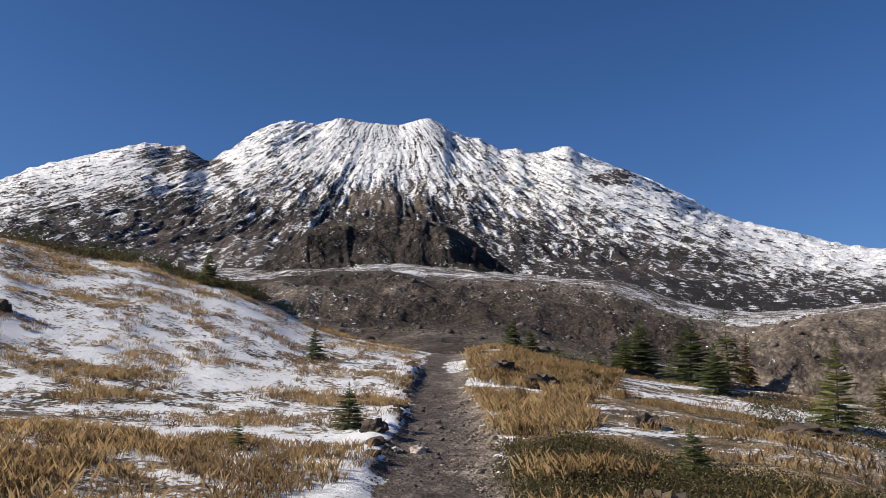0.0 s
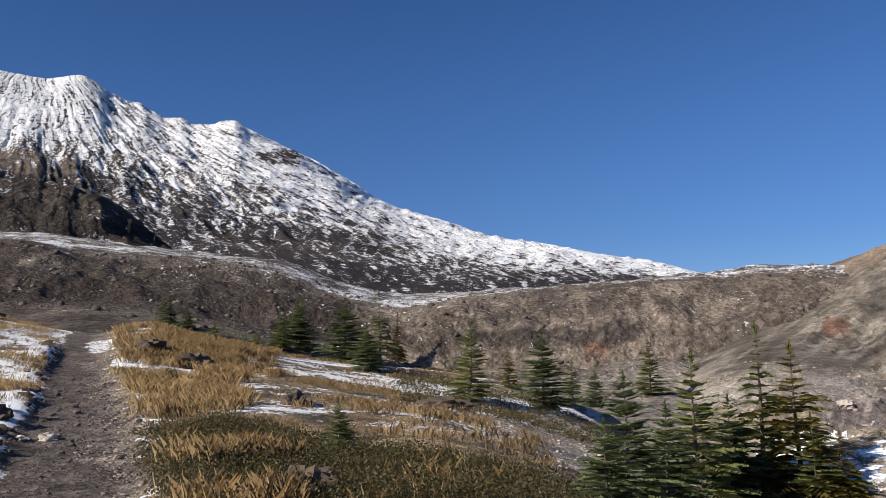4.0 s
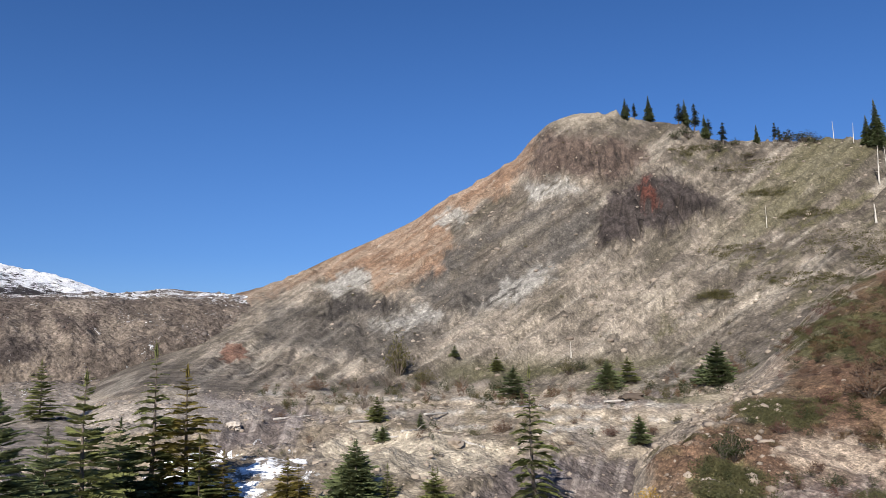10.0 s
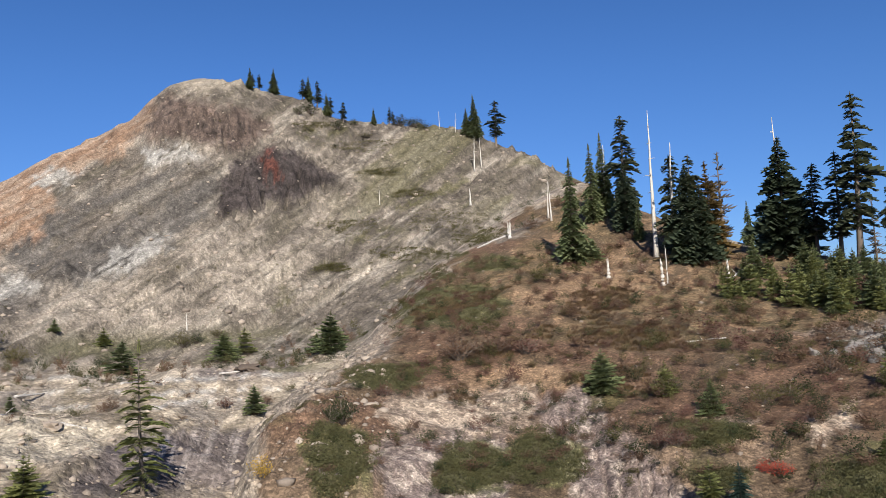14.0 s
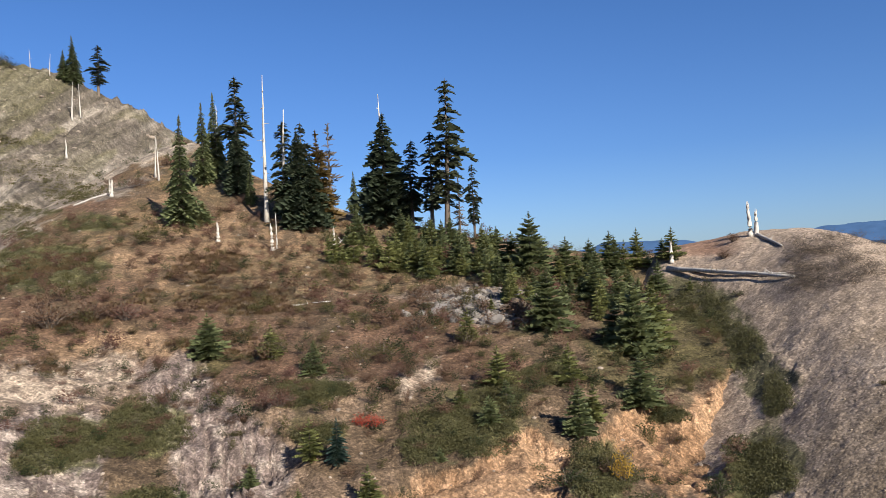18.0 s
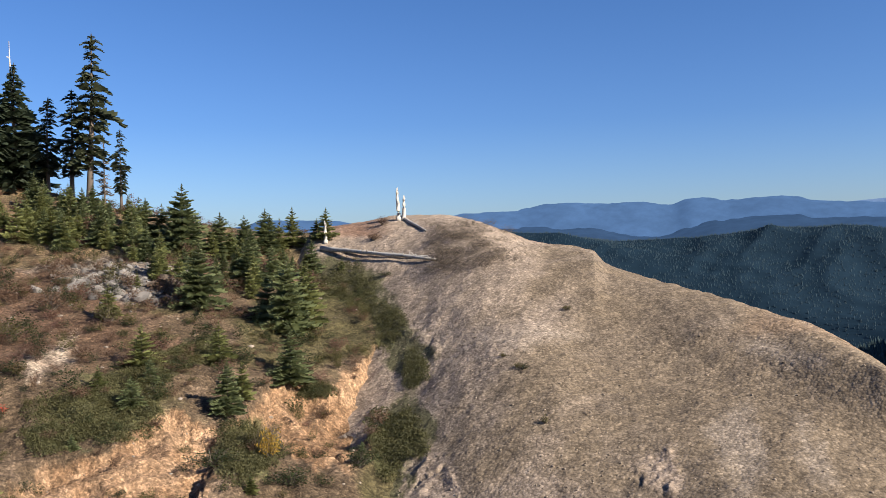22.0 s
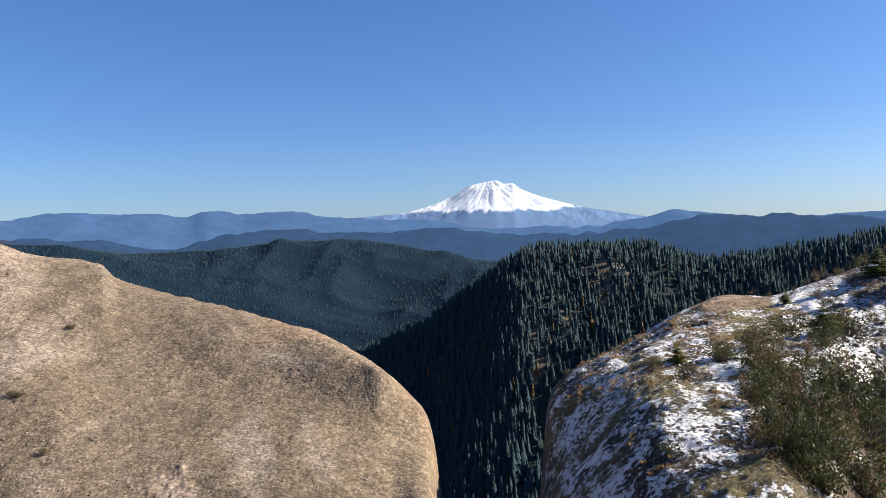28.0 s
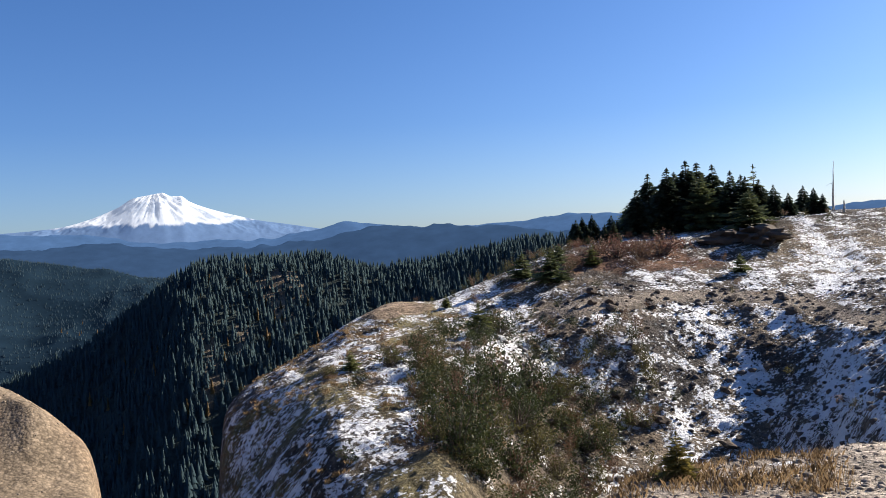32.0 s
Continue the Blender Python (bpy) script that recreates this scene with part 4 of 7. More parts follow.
def knoll_paint(x, y, z, b, e):
    n1, n2, n3 = fbm(x * 0.05, y * 0.05, None, 4, 95), fbm(x * 0.22, y * 0.22, None, 4, 96), fbm(x * 0.9, y * 0.9, None, 3, 97)
    wb, we = wander(b, e, 1.0, 951)
    n4 = fbm(x * 2.1, y * 2.1, None, 3, 107)
    soil = blend(rgb(0.115, 0.088, 0.060) + 0 * x[..., None], rgb(0.225, 0.172, 0.125), smooth(-0.3, 0.6, n2 + 0.6 * n3))
    red = smooth(-0.15, 0.25, n1 + 0.7 * n2) * smooth(-7.5, -5, e)
    soil = blend(soil, rgb(0.135, 0.085, 0.06), red * 0.7)
    soil = blend(soil, rgb(0.29, 0.20, 0.125), smooth(0.1, 0.4, n3 - n1) * smooth(-4, 0, e) * 0.6)
    green = smooth(0.02, 0.25, -n1 + 0.7 * n2 + 0.05 + 0.35 * patch(b, e, 114, -8.5, 11, 4.2, 0.5, 105) + 0.3 * patch(b, e, 90, 2.5, 6, 3.5, 0.6, 106))
    soil = blend(soil, rgb(0.082, 0.080, 0.038), green * (0.8 - 0.45 * smooth(-2, 1, e)))
    for tan in (((92.8, 3.5), (99.8, 3.9), (102.4, 2.6), (97.4, 2.2), (92.8, 1.6)), ((92.4, -1.6), (97.6, -2.2), (97.4, -3.4), (92.4, -2.9)), ((88.5, -2.2), (95.0, -1.8), (96.0, -3.0), (89.0, -3.6)), ((96.0, 6.0), (101.5, 5.2), (101.8, 4.4), (96.4, 4.8))):
        soil = blend(soil, rgb(0.27, 0.195, 0.128) * (1 + 0.35 * n4)[..., None], zone(wb, we, tan, 0.5) * 0.85)
    for gravel in (((84.0, -3.4), (94.3, -3.0), (93.9, -4.6), (92.6, -6.4), (88.0, -6.2), (84.2, -5.6)), ((80.0, -1.6), (83.4, 1.8), (85.6, 1.0), (83.0, -0.9)), ((110.2, -6.0), (113.8, -4.7), (113.8, -6.3), (111.4, -7.4)), ((104.6, -5.4), (107.6, -5.8), (107.4, -6.8), (104.4, -6.4))):
        soil = blend(soil, blend(rgb(0.24, 0.20, 0.165) + 0 * soil, rgb(0.47, 0.41, 0.335), smooth(-0.25, 0.25, n3 + n4)), zone(wb, we, gravel, 0.5) * 0.9)
    runs = fbm(b * 1.9 + 1.4 * n2, e * 0.45, None, 4, 108)
    cut_bank = np.maximum(zone(wb, we, LILAC_BANK, 0.5), zone(wb, we, ((83.4, -9.4), (83.4, -5.9), (88.0, -6.0), (92.0, -6.6), (92.0, -12), (84, -11)), 0.5))
    soil = blend(soil, blend(rgb(0.19, 0.16, 0.152) + 0 * soil, rgb(0.41, 0.37, 0.335), np.maximum(clefts(runs, 0.07), smooth(0.15, 0.5, n3 + 0.5 * n4))), cut_bank * 0.92)
    for bare in ORANGE_BANKS:
        soil = blend(soil, blend(rgb(0.275, 0.178, 0.108) + 0 * soil, rgb(0.385, 0.265, 0.17), smooth(-0.3, 0.4, n2 + 0.6 * n3 + 0.4 * n4)), zone(wb, we, bare, 0.22) * 0.95)
    soil = blend(soil, rgb(0.24, 0.21, 0.185), zone(wb, we, BOULDERS, 0.4) * 0.85)
    soil = soil * rgb(0.87, 0.80, 0.74)
    for at_b, at_e, wide, high in MATS:
        soil = blend(soil, rgb(0.088, 0.086, 0.038) * (1 + 0.4 * n3[..., None]), patch(b, e, at_b, at_e, wide * 1.05, high * 1.1, 0.45, 104) * 0.85)
    edge = np.interp(e, [-9, -4.7, -1.8, 0.7, 4, 6.9, 8.9, 10.3], [74.4, 76, 79.6, 83.1, 86.4, 90.4, 94.4, 98.2])
    strip = 1 - smooth(0.3, 1.8, b - edge + 3.4 * n2 + 1.4 * n3)
    soil = blend(soil, blend(rgb(0.19, 0.16, 0.13) + 0 * soil, rgb(0.38, 0.32, 0.25), smooth(-0.4, 0.15, n2 + 0.8 * n3)), strip * 0.9)
    return soil, 0 * x


# the smooth bare dome of rock at the canyon's lip
DOME = [
    [(118, 26, -46), (134, 26, -36), (150, 24, -34), (166, 24, -36), (169.6, 30, -40), (171, 34, -50)],
    [(118, 38, -32), (126, 37, -23.2), (131, 36.5, -20.6), (134, 36, -19.8), (142, 34, -19.4), (150, 32, -19.5), (160, 30, -20), (166, 30, -20), (168.6, 32, -17.5), (169.4, 34, -18), (170.2, 36, -36), (171, 38, -48)],
    [(118, 60, -20), (126, 59, -10.6), (131, 58, -8.3), (134, 57, -7.4), (142, 54, -5.0), (150, 49, -7.6), (160, 43, -10.4), (166, 40, -12.8), (168.6, 40, -13.6), (169.3, 40, -16.5), (170.2, 42, -34), (171, 44, -46)],
    [(118, 88, -14), (126, 88, -2), (128, 88, 0.8), (129.2, 88, 1.7), (132.3, 87, 2.1), (134.6, 86, 2.5), (137.3, 84, 2.5), (139.6, 81, 2.1), (141.5, 78, 1.4), (143.8, 75, 0.5), (147.7, 70, -0.2),
     (148.8, 68, -1.2), (151.5, 64, -2.2), (155.2, 59, -3.2), (158.8, 55, -4.4), (161.6, 52, -5.3), (164, 49, -6.7), (165.7, 46, -7.9), (167.3, 45, -9.4), (168.7, 44, -11.1),
     (169.1, 44, -12.7), (169.5, 44, -16.5), (170.2, 46, -32), (171, 48, -44)],
    [(118, 120, -18), (135, 118, -12), (150, 96, -20), (160, 78, -28), (166, 64, -36), (171, 60, -48)],
]


LEDGES = (((150.2, -13.9), (152.2, -13.0), (153.4, -14.6), (152.6, -16.0), (150.6, -15.4)), ((134.6, -13.2), (137.2, -13.6), (138.6, -16.4), (135.6, -17.4)), ((134.6, -4.6), (137.4, -6.6), (137.0, -7.4), (134.4, -5.6)), ((143.6, 1.9), (148.4, 0.4), (148.9, -0.8), (146.6, -0.6)))


def dome_relief(x, y, z, b, v):
    k = smooth(0.2, 0.8, v) * (1 - smooth(2.7, 3.0, v) * 0.85)
    rise = np.degrees(np.arctan2(z - EYE.z, np.hypot(x, y)))
    wb, we = wander(b, rise, 0.5, 1101)
    gravelly = 1 - 0.6 * smooth(139, 150, b + 6 * fbm(x * 0.06, y * 0.06, None, 3, 108))
    broken = sum(zone(wb, we, c, 0.3) for c in LEDGES)
    h = 0.40 * fbm(x * 0.09, y * 0.09, None, 4, 112) + 0.13 * fbm(x * 0.45, y * 0.45, None, 3, 111) + 0.05 * gravelly * fbm(x * 1.1, y * 1.1, None, 2, 113)
    h = h + 0.4 * broken * (0.5 * fbm(x * 0.8, y * 0.8, None, 3, 109, True) - 0.6 * clefts(fbm(x * 0.55, y * 0.55, None, 2, 110), 0.12))
    return k * h + smooth(0.2, 0.8, v) * smooth(2.6, 3.0, v) * 0.12 * fbm(x * 0.9, y * 0.9, None, 4, 119)


def dome_paint(x, y, z, b, e):
    n1, n2 = fbm(x * 0.06, y * 0.06, None, 4, 115), fbm(x * 0.35, y * 0.35, None, 4, 116)
    lie = fbm(x * 0.12 + y * 0.04, y * 0.03 - x * 0.04, None, 4, 117)
    soil = blend(rgb(0.215, 0.165, 0.115) + 0 * x[..., None], rgb(0.36, 0.282, 0.215), smooth(-0.3, 0.4, lie + 0.4 * n2 - 0.35 + 0.9 * (1 - smooth(138, 154, b))))
    soil = blend(soil, rgb(0.27, 0.185, 0.12), smooth(0.1, 0.4, n1 - 0.3 * lie) * smooth(140, 150, b) * 0.7)
    soil = blend(soil, rgb(0.17, 0.135, 0.105), smooth(0.15, 0.4, n2 - 0.5 * n1) * 0.3)
    soil = soil * (1 + 0.25 * n1)[..., None]
    grit = fbm(x * 2.2, y * 2.2, None, 3, 118)
    soil = soil * (0.98 + 0.28 * grit)[..., None]
    wb, we = wander(b, e, 0.9, 1103)
    for strip in (((128.0, -0.2), (130.4, -0.3), (132.9, -1.3), (134.9, -4.8), (136.9, -7.3), (135.2, -9.6), (133.2, -6.6), (128, -5.0)), ((130.6, -15.6), (132.6, -11.7), (134.8, -9.4), (137.0, -11.7), (135.6, -14.5), (134.0, -17), (130.6, -17))):
        soil = blend(soil, rgb(0.085, 0.083, 0.04) * (1 + 0.5 * grit)[..., None], zone(wb, we, strip, 0.3) * 0.9)
    for ledge in LEDGES[:2]:
        soil = blend(soil, rgb(0.36, 0.28, 0.22) * (1 + 0.4 * n2)[..., None], zone(wb, we, ledge, 0.4) * 0.6)
    for bleached in (((155.0, -12.0), (157.5, -10.0), (158.6, -14.5), (156.4, -16.0)), ((160.0, -11.0), (161.2, -11.4), (162.4, -15.0), (161.0, -15.0)), ((140.0, -5.6), (146, -5.4), (147, -6.2), (141, -6.6)), ((158, -6.0), (162, -7.4), (162, -8.0), (157, -6.8))):
        soil = blend(soil, rgb(0.40, 0.33, 0.265), zone(wb, we, bleached, 0.7) * 0.45)
    soil = blend(soil, rgb(0.23, 0.12, 0.075), (1 - smooth(132, 135, b)) * smooth(0.6, 1.6, e + 0.6 * n2) * 0.7)
    return soil, 0 * x


# snowy headland with the returning trail
HEADLAND = [
    [(172, 20, -48), (176.3, 22, -44), (182, 18, -38), (194, 18, -32), (200, 26, -27), (212, 26, -27), (220, 17, -24), (262, 14, -16)],
    [(172, 30, -46), (175.4, 30, -38), (176.4, 30, -24), (178, 27, -21), (191, 23, -17.5), (196, 28, -17), (201, 35, -17), (212, 37, -16.5), (216, 32, -15), (220, 24, -12.5), (262, 22, -6)],
    [(172, 38, -42), (175.3, 38, -34), (176.2, 38, -17), (178.3, 37, -14), (185, 33, -10.5), (194, 34, -10), (199, 42, -10.2), (206, 44, -10.4), (212, 45.5, -10), (216, 42.5, -9.8), (219, 37, -9.2), (222, 34, -7.6), (262, 36, -3)],
    [(172, 44, -40), (175.4, 46, -32), (176.4, 46, -15), (177, 46, -10.6), (178.3, 46, -9.3), (186, 50, -6), (195, 52, -5), (202, 50, -4.5), (206, 52, -4.1), (211, 54, -4.1), (216, 52, -4.9), (219, 47, -6), (225, 44, -5.4), (262, 50, 0)],
    [(172, 50, -38), (175.6, 50, -30), (176.4, 50, -15), (177.1, 51, -9.9), (178.3, 52, -8.5), (181.7, 56, -6.9), (186.4, 60, -4.2), (188.8, 62, -3.4), (191.1, 63, -3.5), (193.9, 66, -2.7), (196.7, 70, -1.7), (199, 75, -0.8),
     (200.6, 80, -0.2), (204.4, 85, 0.3), (209.9, 88, 0.5), (215, 88, 1.1), (220.4, 88, 1.0), (262, 90, 3)],
    [(172, 70, -44), (178, 76, -28), (190, 95, -14), (200, 120, -5), (215, 140, -2), (262, 140, 1)],
]


def headland_relief(x, y, z, b, v):
    k = smooth(0.3, 1, v) * (1 - smooth(3.7, 4.0, v) * 0.8)
    return k * (0.6 * fbm(x * 0.1, y * 0.1, None, 4, 121) + 0.28 * fbm(x * 0.5, y * 0.5, None, 4, 122, True)) * (1 - 0.8 * (smooth(2.8, 3, v) * (1 - smooth(3.1, 3.4, v)) * smooth(198, 203, b)))


def headland_paint(x, y, z, b, e):
    n1, n2 = fbm(x * 0.08, y * 0.08, None, 4, 123), fbm(x * 0.4, y * 0.4, None, 4, 124)
    soil = blend(rgb(0.08, 0.066, 0.055) + 0 * x[..., None], rgb(0.17, 0.135, 0.10), smooth(-0.4, 0.4, n1 + 0.6 * n2))
    grass = smooth(0.05, 0.4, n1 + 0.3 * n2 + 0.1) * (1 - smooth(188, 196, b))
    soil = blend(soil, rgb(0.20, 0.17, 0.075), grass * 0.8)
    line = np.interp(b, [196, 202, 206, 211, 216, 219, 225], [-5, -4.5, -4.1, -4.1, -4.9, -6, -5.4])
    path = np.exp(-((e - line - 0.15) / 0.42) ** 2) * smooth(197, 203, b)
    soil = blend(soil, rgb(0.27, 0.225, 0.18), np.clip(path * 1.3, 0, 1))
    red = patch(b, e, 205, -1.2, 5.5, 1.1, 0.5, 125)
    soil = blend(soil, rgb(0.17, 0.085, 0.05), red * 0.7)
    soil = blend(soil, rgb(0.28, 0.21, 0.15), patch(b, e, 188.8, -3.9, 2.6, 0.6, 0.4, 128))
    runs = fbm((b + 0.5 * e) * 0.75, e * 0.22, None, 4, 131)
    stony = patch(b, e, 206.5, -8.0, 3.6, 3.0, 0.6, 132) + 0.7 * patch(b, e, 213, -8.2, 3.0, 1.6, 0.6, 133)
    soil = blend(soil, rgb(0.055, 0.05, 0.048), np.clip(stony, 0, 1) * 0.8)
    snow = 0.50 + 0.16 * n1 - 0.12 * n2 + 0.30 * runs - 0.08 * grass - 0.26 * patch(b, e, 196.5, -13, 6.5, 3.4, 0.5, 129) - 0.2 * red - 0.14 * np.clip(stony, 0, 1) + 0.03 * patch(b, e, 209, -7.6, 11, 3.4, 0.5, 126) - 0.10 * patch(b, e, 213, -0.6, 6, 1.3, 0.5, 127)
    snow = snow * (1 - np.clip(1.2 * path, 0, 1)) - 0.5 * patch(b, e, 188.8, -3.9, 2.6, 0.6, 0.4, 128)
    cliff = 1 - smooth(176.2, 177.4, b)
    return blend(soil, rgb(0.12, 0.10, 0.085), cliff), snow * (1 - 0.8 * cliff)


# forested spur across the canyon
SPUR = [
    [(150, 190, -34), (222, 190, -34)],
    [(150, 300, -22), (164, 290, -20), (176, 270, -15), (190, 270, -14), (222, 270, -12)],
    [(150, 440, -16), (158, 430, -11), (164.3, 410, -7.2), (166.7, 405, -6), (169, 400, -5), (172.6, 395, -2.5), (174.6, 392, -1.3), (176.1, 390, -0.7), (178.5, 390, -0.45), (180.3, 390, -0.4), (183.7, 390, -0.5), (185.1, 390, -0.9),
     (188.3, 390, -1.65), (191.1, 390, -1.3), (193.7, 390, -0.8), (196, 390, -0.5), (198.1, 390, -0.3), (205, 390, -0.1), (222, 390, -0.1)],
    [(150, 640, -18), (180, 600, -12), (222, 600, -10)],
]


def spur_relief(x, y, z, b, v):
    return smooth(0.3, 1, v) * (1 - smooth(1.7, 2.0, v) * 0.8) * (10 * fbm(x * 0.012, y * 0.012, None, 4, 131, True) - 2)


def wood_paint(x, y, z, b, e):
    n = fbm(x * 0.02, y * 0.02, None, 4, 132)
    # Floor colour carries a painted blue-green haze tint.
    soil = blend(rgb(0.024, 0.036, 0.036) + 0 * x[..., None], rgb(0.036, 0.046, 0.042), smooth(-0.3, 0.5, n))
    bare = patch(b, e, 181.0, -2.2, 1.5, 1.9, 0.8, 133) + 0.8 * patch(b, e, 176.4, -7, 0.8, 2.2, 0.9, 134) + 0.7 * patch(b, e, 178.6, -5.2, 0.5, 1.4, 0.9, 135)
    soil = blend(soil, rgb(0.20, 0.155, 0.11), np.clip(bare, 0, 1))
    return soil, 0 * x


HILLS = [
    [(118, 800, -18), (222, 800, -16)],
    [(118, 1100, -5), (142, 1100, -5), (153, 1100, -6.5), (165, 1100, -7), (176, 1100, -6), (222, 1100, -5)],
    [(118, 1500, 0.6), (142.1, 1500, 1.0), (146.9, 1500, 0.6), (150.2, 1500, 0.3), (153.7, 1500, 0.3), (157.4, 1500, 0.6), (160, 1500, 0.9), (163, 1500, 0.9), (166.1, 1500, 0.5), (169.2, 1500, -0.1),
     (171.9, 1500, -0.7), (174.6, 1500, -1.0), (184, 1500, -1.2), (222, 1500, -1)],
    [(118, 1900, -3), (222, 1900, -4)],
]
RANGE_MID = [
    [(112, 1900, -4), (226, 1900, -4)],
    [(112, 2400, 1.6), (130, 2400, 1.2), (143, 2400, 1.4), (148, 2400, 1.2), (151.9, 2400, 0.6), (155.6, 2400, 1.5), (158.9, 2400, 1.8), (161.5, 2400, 1.6), (164.6, 2400, 1.4), (170.7, 2400, 1.5), (177, 2400, 0.9),
     (183.7, 2400, 1.2), (187.6, 2400, 1.8), (191.4, 2400, 1.7), (196.8, 2400, 1.4), (200.6, 2400, 0.8), (210, 2400, 0.6), (226, 2400, 0.6)],
    [(112, 2900, -1), (226, 2900, -1)],
]
RANGE_FAR = [
    [(108, 2950, -2), (228, 2950, -2)],
    [(108, 3400, 1.5), (120, 3400, 1.7), (123.4, 3400, 1.9), (126.1, 3400, 2.4), (130.3, 3400, 2.3), (132.1, 3400, 2.0), (138.7, 3400, 2.5), (142.4, 3400, 2.6), (143.4, 3400, 2.7), (145.9, 3400, 3.1), (147.9, 3400, 2.9), (150.6, 3400, 3.0),
     (153.1, 3400, 2.7), (154.5, 3400, 3.1), (156.7, 3400, 2.9), (159.3, 3400, 3.0), (161.5, 3400, 2.7), (163.8, 3400, 2.4), (168, 3400, 2.2), (174, 3400, 1.5), (180, 3400, 1.4), (183.7, 3400, 1.9), (186, 3400, 2.3),
     (187.4, 3400, 2.0), (190.5, 3400, 1.7), (195.7, 3400, 1.6), (201.9, 3400, 2.0), (204.5, 3400, 1.8), (217.6, 3400, 1.3), (219.2, 3400, 1.5), (228, 3400, 0.8)],
    [(108, 3800, -1), (228, 3800, -1)],
]
WHITE_PEAK = [
    [(160, 3850, 0), (188, 3850, 0)],
    [(160, 4300, 2.15), (164.25, 4300, 2.44), (166.4, 4300, 2.57), (167.65, 4300, 2.70), (169.3, 4300, 3.11), (171, 4300, 3.79), (172.1, 4300, 4.39), (173, 4300, 4.58), (173.8, 4300, 4.68), (174.4, 4300, 4.50), (175, 4300, 4.42),
     (175.5, 4300, 4.12), (176.1, 4300, 3.82), (176.85, 4300, 3.54), (178.7, 4300, 2.98), (180.1, 4300, 2.62), (181.5, 4300, 2.37), (184.5, 4300, 1.80), (188, 4300, 1.2)],
    [(160, 4700, 0), (188, 4700, 0)],
]


def hills_relief(x, y, z, b, v):
    return smooth(0.2, 1, v) * (1 - smooth(1.8, 2.0, v) * 0.8) * 28 * (fbm(x * 0.0032, y * 0.0032, None, 4, 141, True) - 0.3)


def range_relief(x, y, z, b, v):
    return smooth(0.1, 0.6, v) * (1 - smooth(0.75, 1.0, v)) * 6 * (fbm(x * 0.002, y * 0.002, None, 3, 142, True) - 0.6) + 9 * smooth(0.8, 1, v) * fbm(b * 1.1, v * 0.1, None, 5, 143)


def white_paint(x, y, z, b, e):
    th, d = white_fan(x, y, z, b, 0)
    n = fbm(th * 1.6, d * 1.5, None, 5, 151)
    # The cone's foot takes the haze's blue as paint.
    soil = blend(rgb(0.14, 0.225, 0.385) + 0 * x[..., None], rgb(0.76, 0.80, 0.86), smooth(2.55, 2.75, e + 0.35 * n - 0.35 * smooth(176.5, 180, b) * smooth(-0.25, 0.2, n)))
    # Bare streaks plus two shadow patches, painted grey-blue on the snow.
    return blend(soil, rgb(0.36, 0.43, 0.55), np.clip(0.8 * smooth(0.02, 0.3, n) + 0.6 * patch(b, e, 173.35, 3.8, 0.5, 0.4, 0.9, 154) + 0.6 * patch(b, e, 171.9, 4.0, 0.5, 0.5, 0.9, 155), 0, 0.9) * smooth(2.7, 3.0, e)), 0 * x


def white_relief(x, y, z, b, v):
    th, d = white_fan(x, y, z, b, v)
    return smooth(0.3, 0.8, v) * (1 - smooth(0.9, 1.0, v)) * 15 * (fbm(th * 1.0, d * 1.2, None, 5, 153, True) - 0.7)


def white_fan(x, y, z, b, v):
    rise = np.degrees(np.arctan2(z - EYE.z, np.hypot(x, y)))
    return np.degrees(np.arctan2(b - 173.4, (5.0 - rise) * 1.4)) * 0.12, np.hypot(b - 173.4, 5.0 - rise) * 0.5


# Slope tone with the blue of distant haze painted in.
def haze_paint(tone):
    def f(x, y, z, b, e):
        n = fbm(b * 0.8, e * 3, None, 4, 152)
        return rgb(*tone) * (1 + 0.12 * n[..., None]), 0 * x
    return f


m_near = land_material("trail meadow soil", 0.10, 0.9, lump=0.7, deep=0.7, speck=0.07, speckle=0.55)
m_out = land_material("outwash gravel", 1.5, 5.0, 1.0, vivid=2.8, deep=0.6, pebble=0.4, fuzz=0.9, speck=0.9, speckle=0.32)
m_crag = land_material("dark lava rock", 3.0, 9.0, 4.0, lump=2.6, vivid=3.4, deep=1.2, craggy=9.0)
m_peak = land_material("volcanic ash and snow", 6.0, 9.0, streak=0.85, lump=1.8, deep=0.9, snow_edge=6.0)
m_hill = land_material("coloured scree", 0.5, 3.0, 0.28, lump=1.6, streak=0.5, vivid=2.6, deep=0.34, gain=0.25, craggy=3.2, pebble=0.5, fuzz=0.8, speck=0.5, speckle=0.26)
m_knoll = land_material("knoll soil", 0.2, 2.0, 0.14, vivid=2.6, deep=0.5, pebble=0.5, fuzz=0.9, speck=0.2, speckle=0.42)
m_dome = land_material("weathered pumice rock", 0.12, 2.0, 0.15, vivid=2.2, deep=0.3, contrast=0.45, pebble=0.7, fuzz=0.5, speck=0.2, speckle=0.27)
m_head = land_material("snowy headland soil", 0.2, 1.2, 0.16, deep=0.9, speck=0.18, speckle=0.35)
m_wood = land_material("forest floor", 2.0, 9.0)
m_far = land_material("distant forested hills", 25.0, 60.0, contrast=1.2, vivid=0.5, lump=0.3)
m_haze = haze_material("far slopes tinted with haze")
# The next two emit part of their painted haze.
m_air = haze_material("ranges with painted, glowing haze", 0.7)
m_cone = haze_material("snow cone with painted, glowing haze", 0.45)

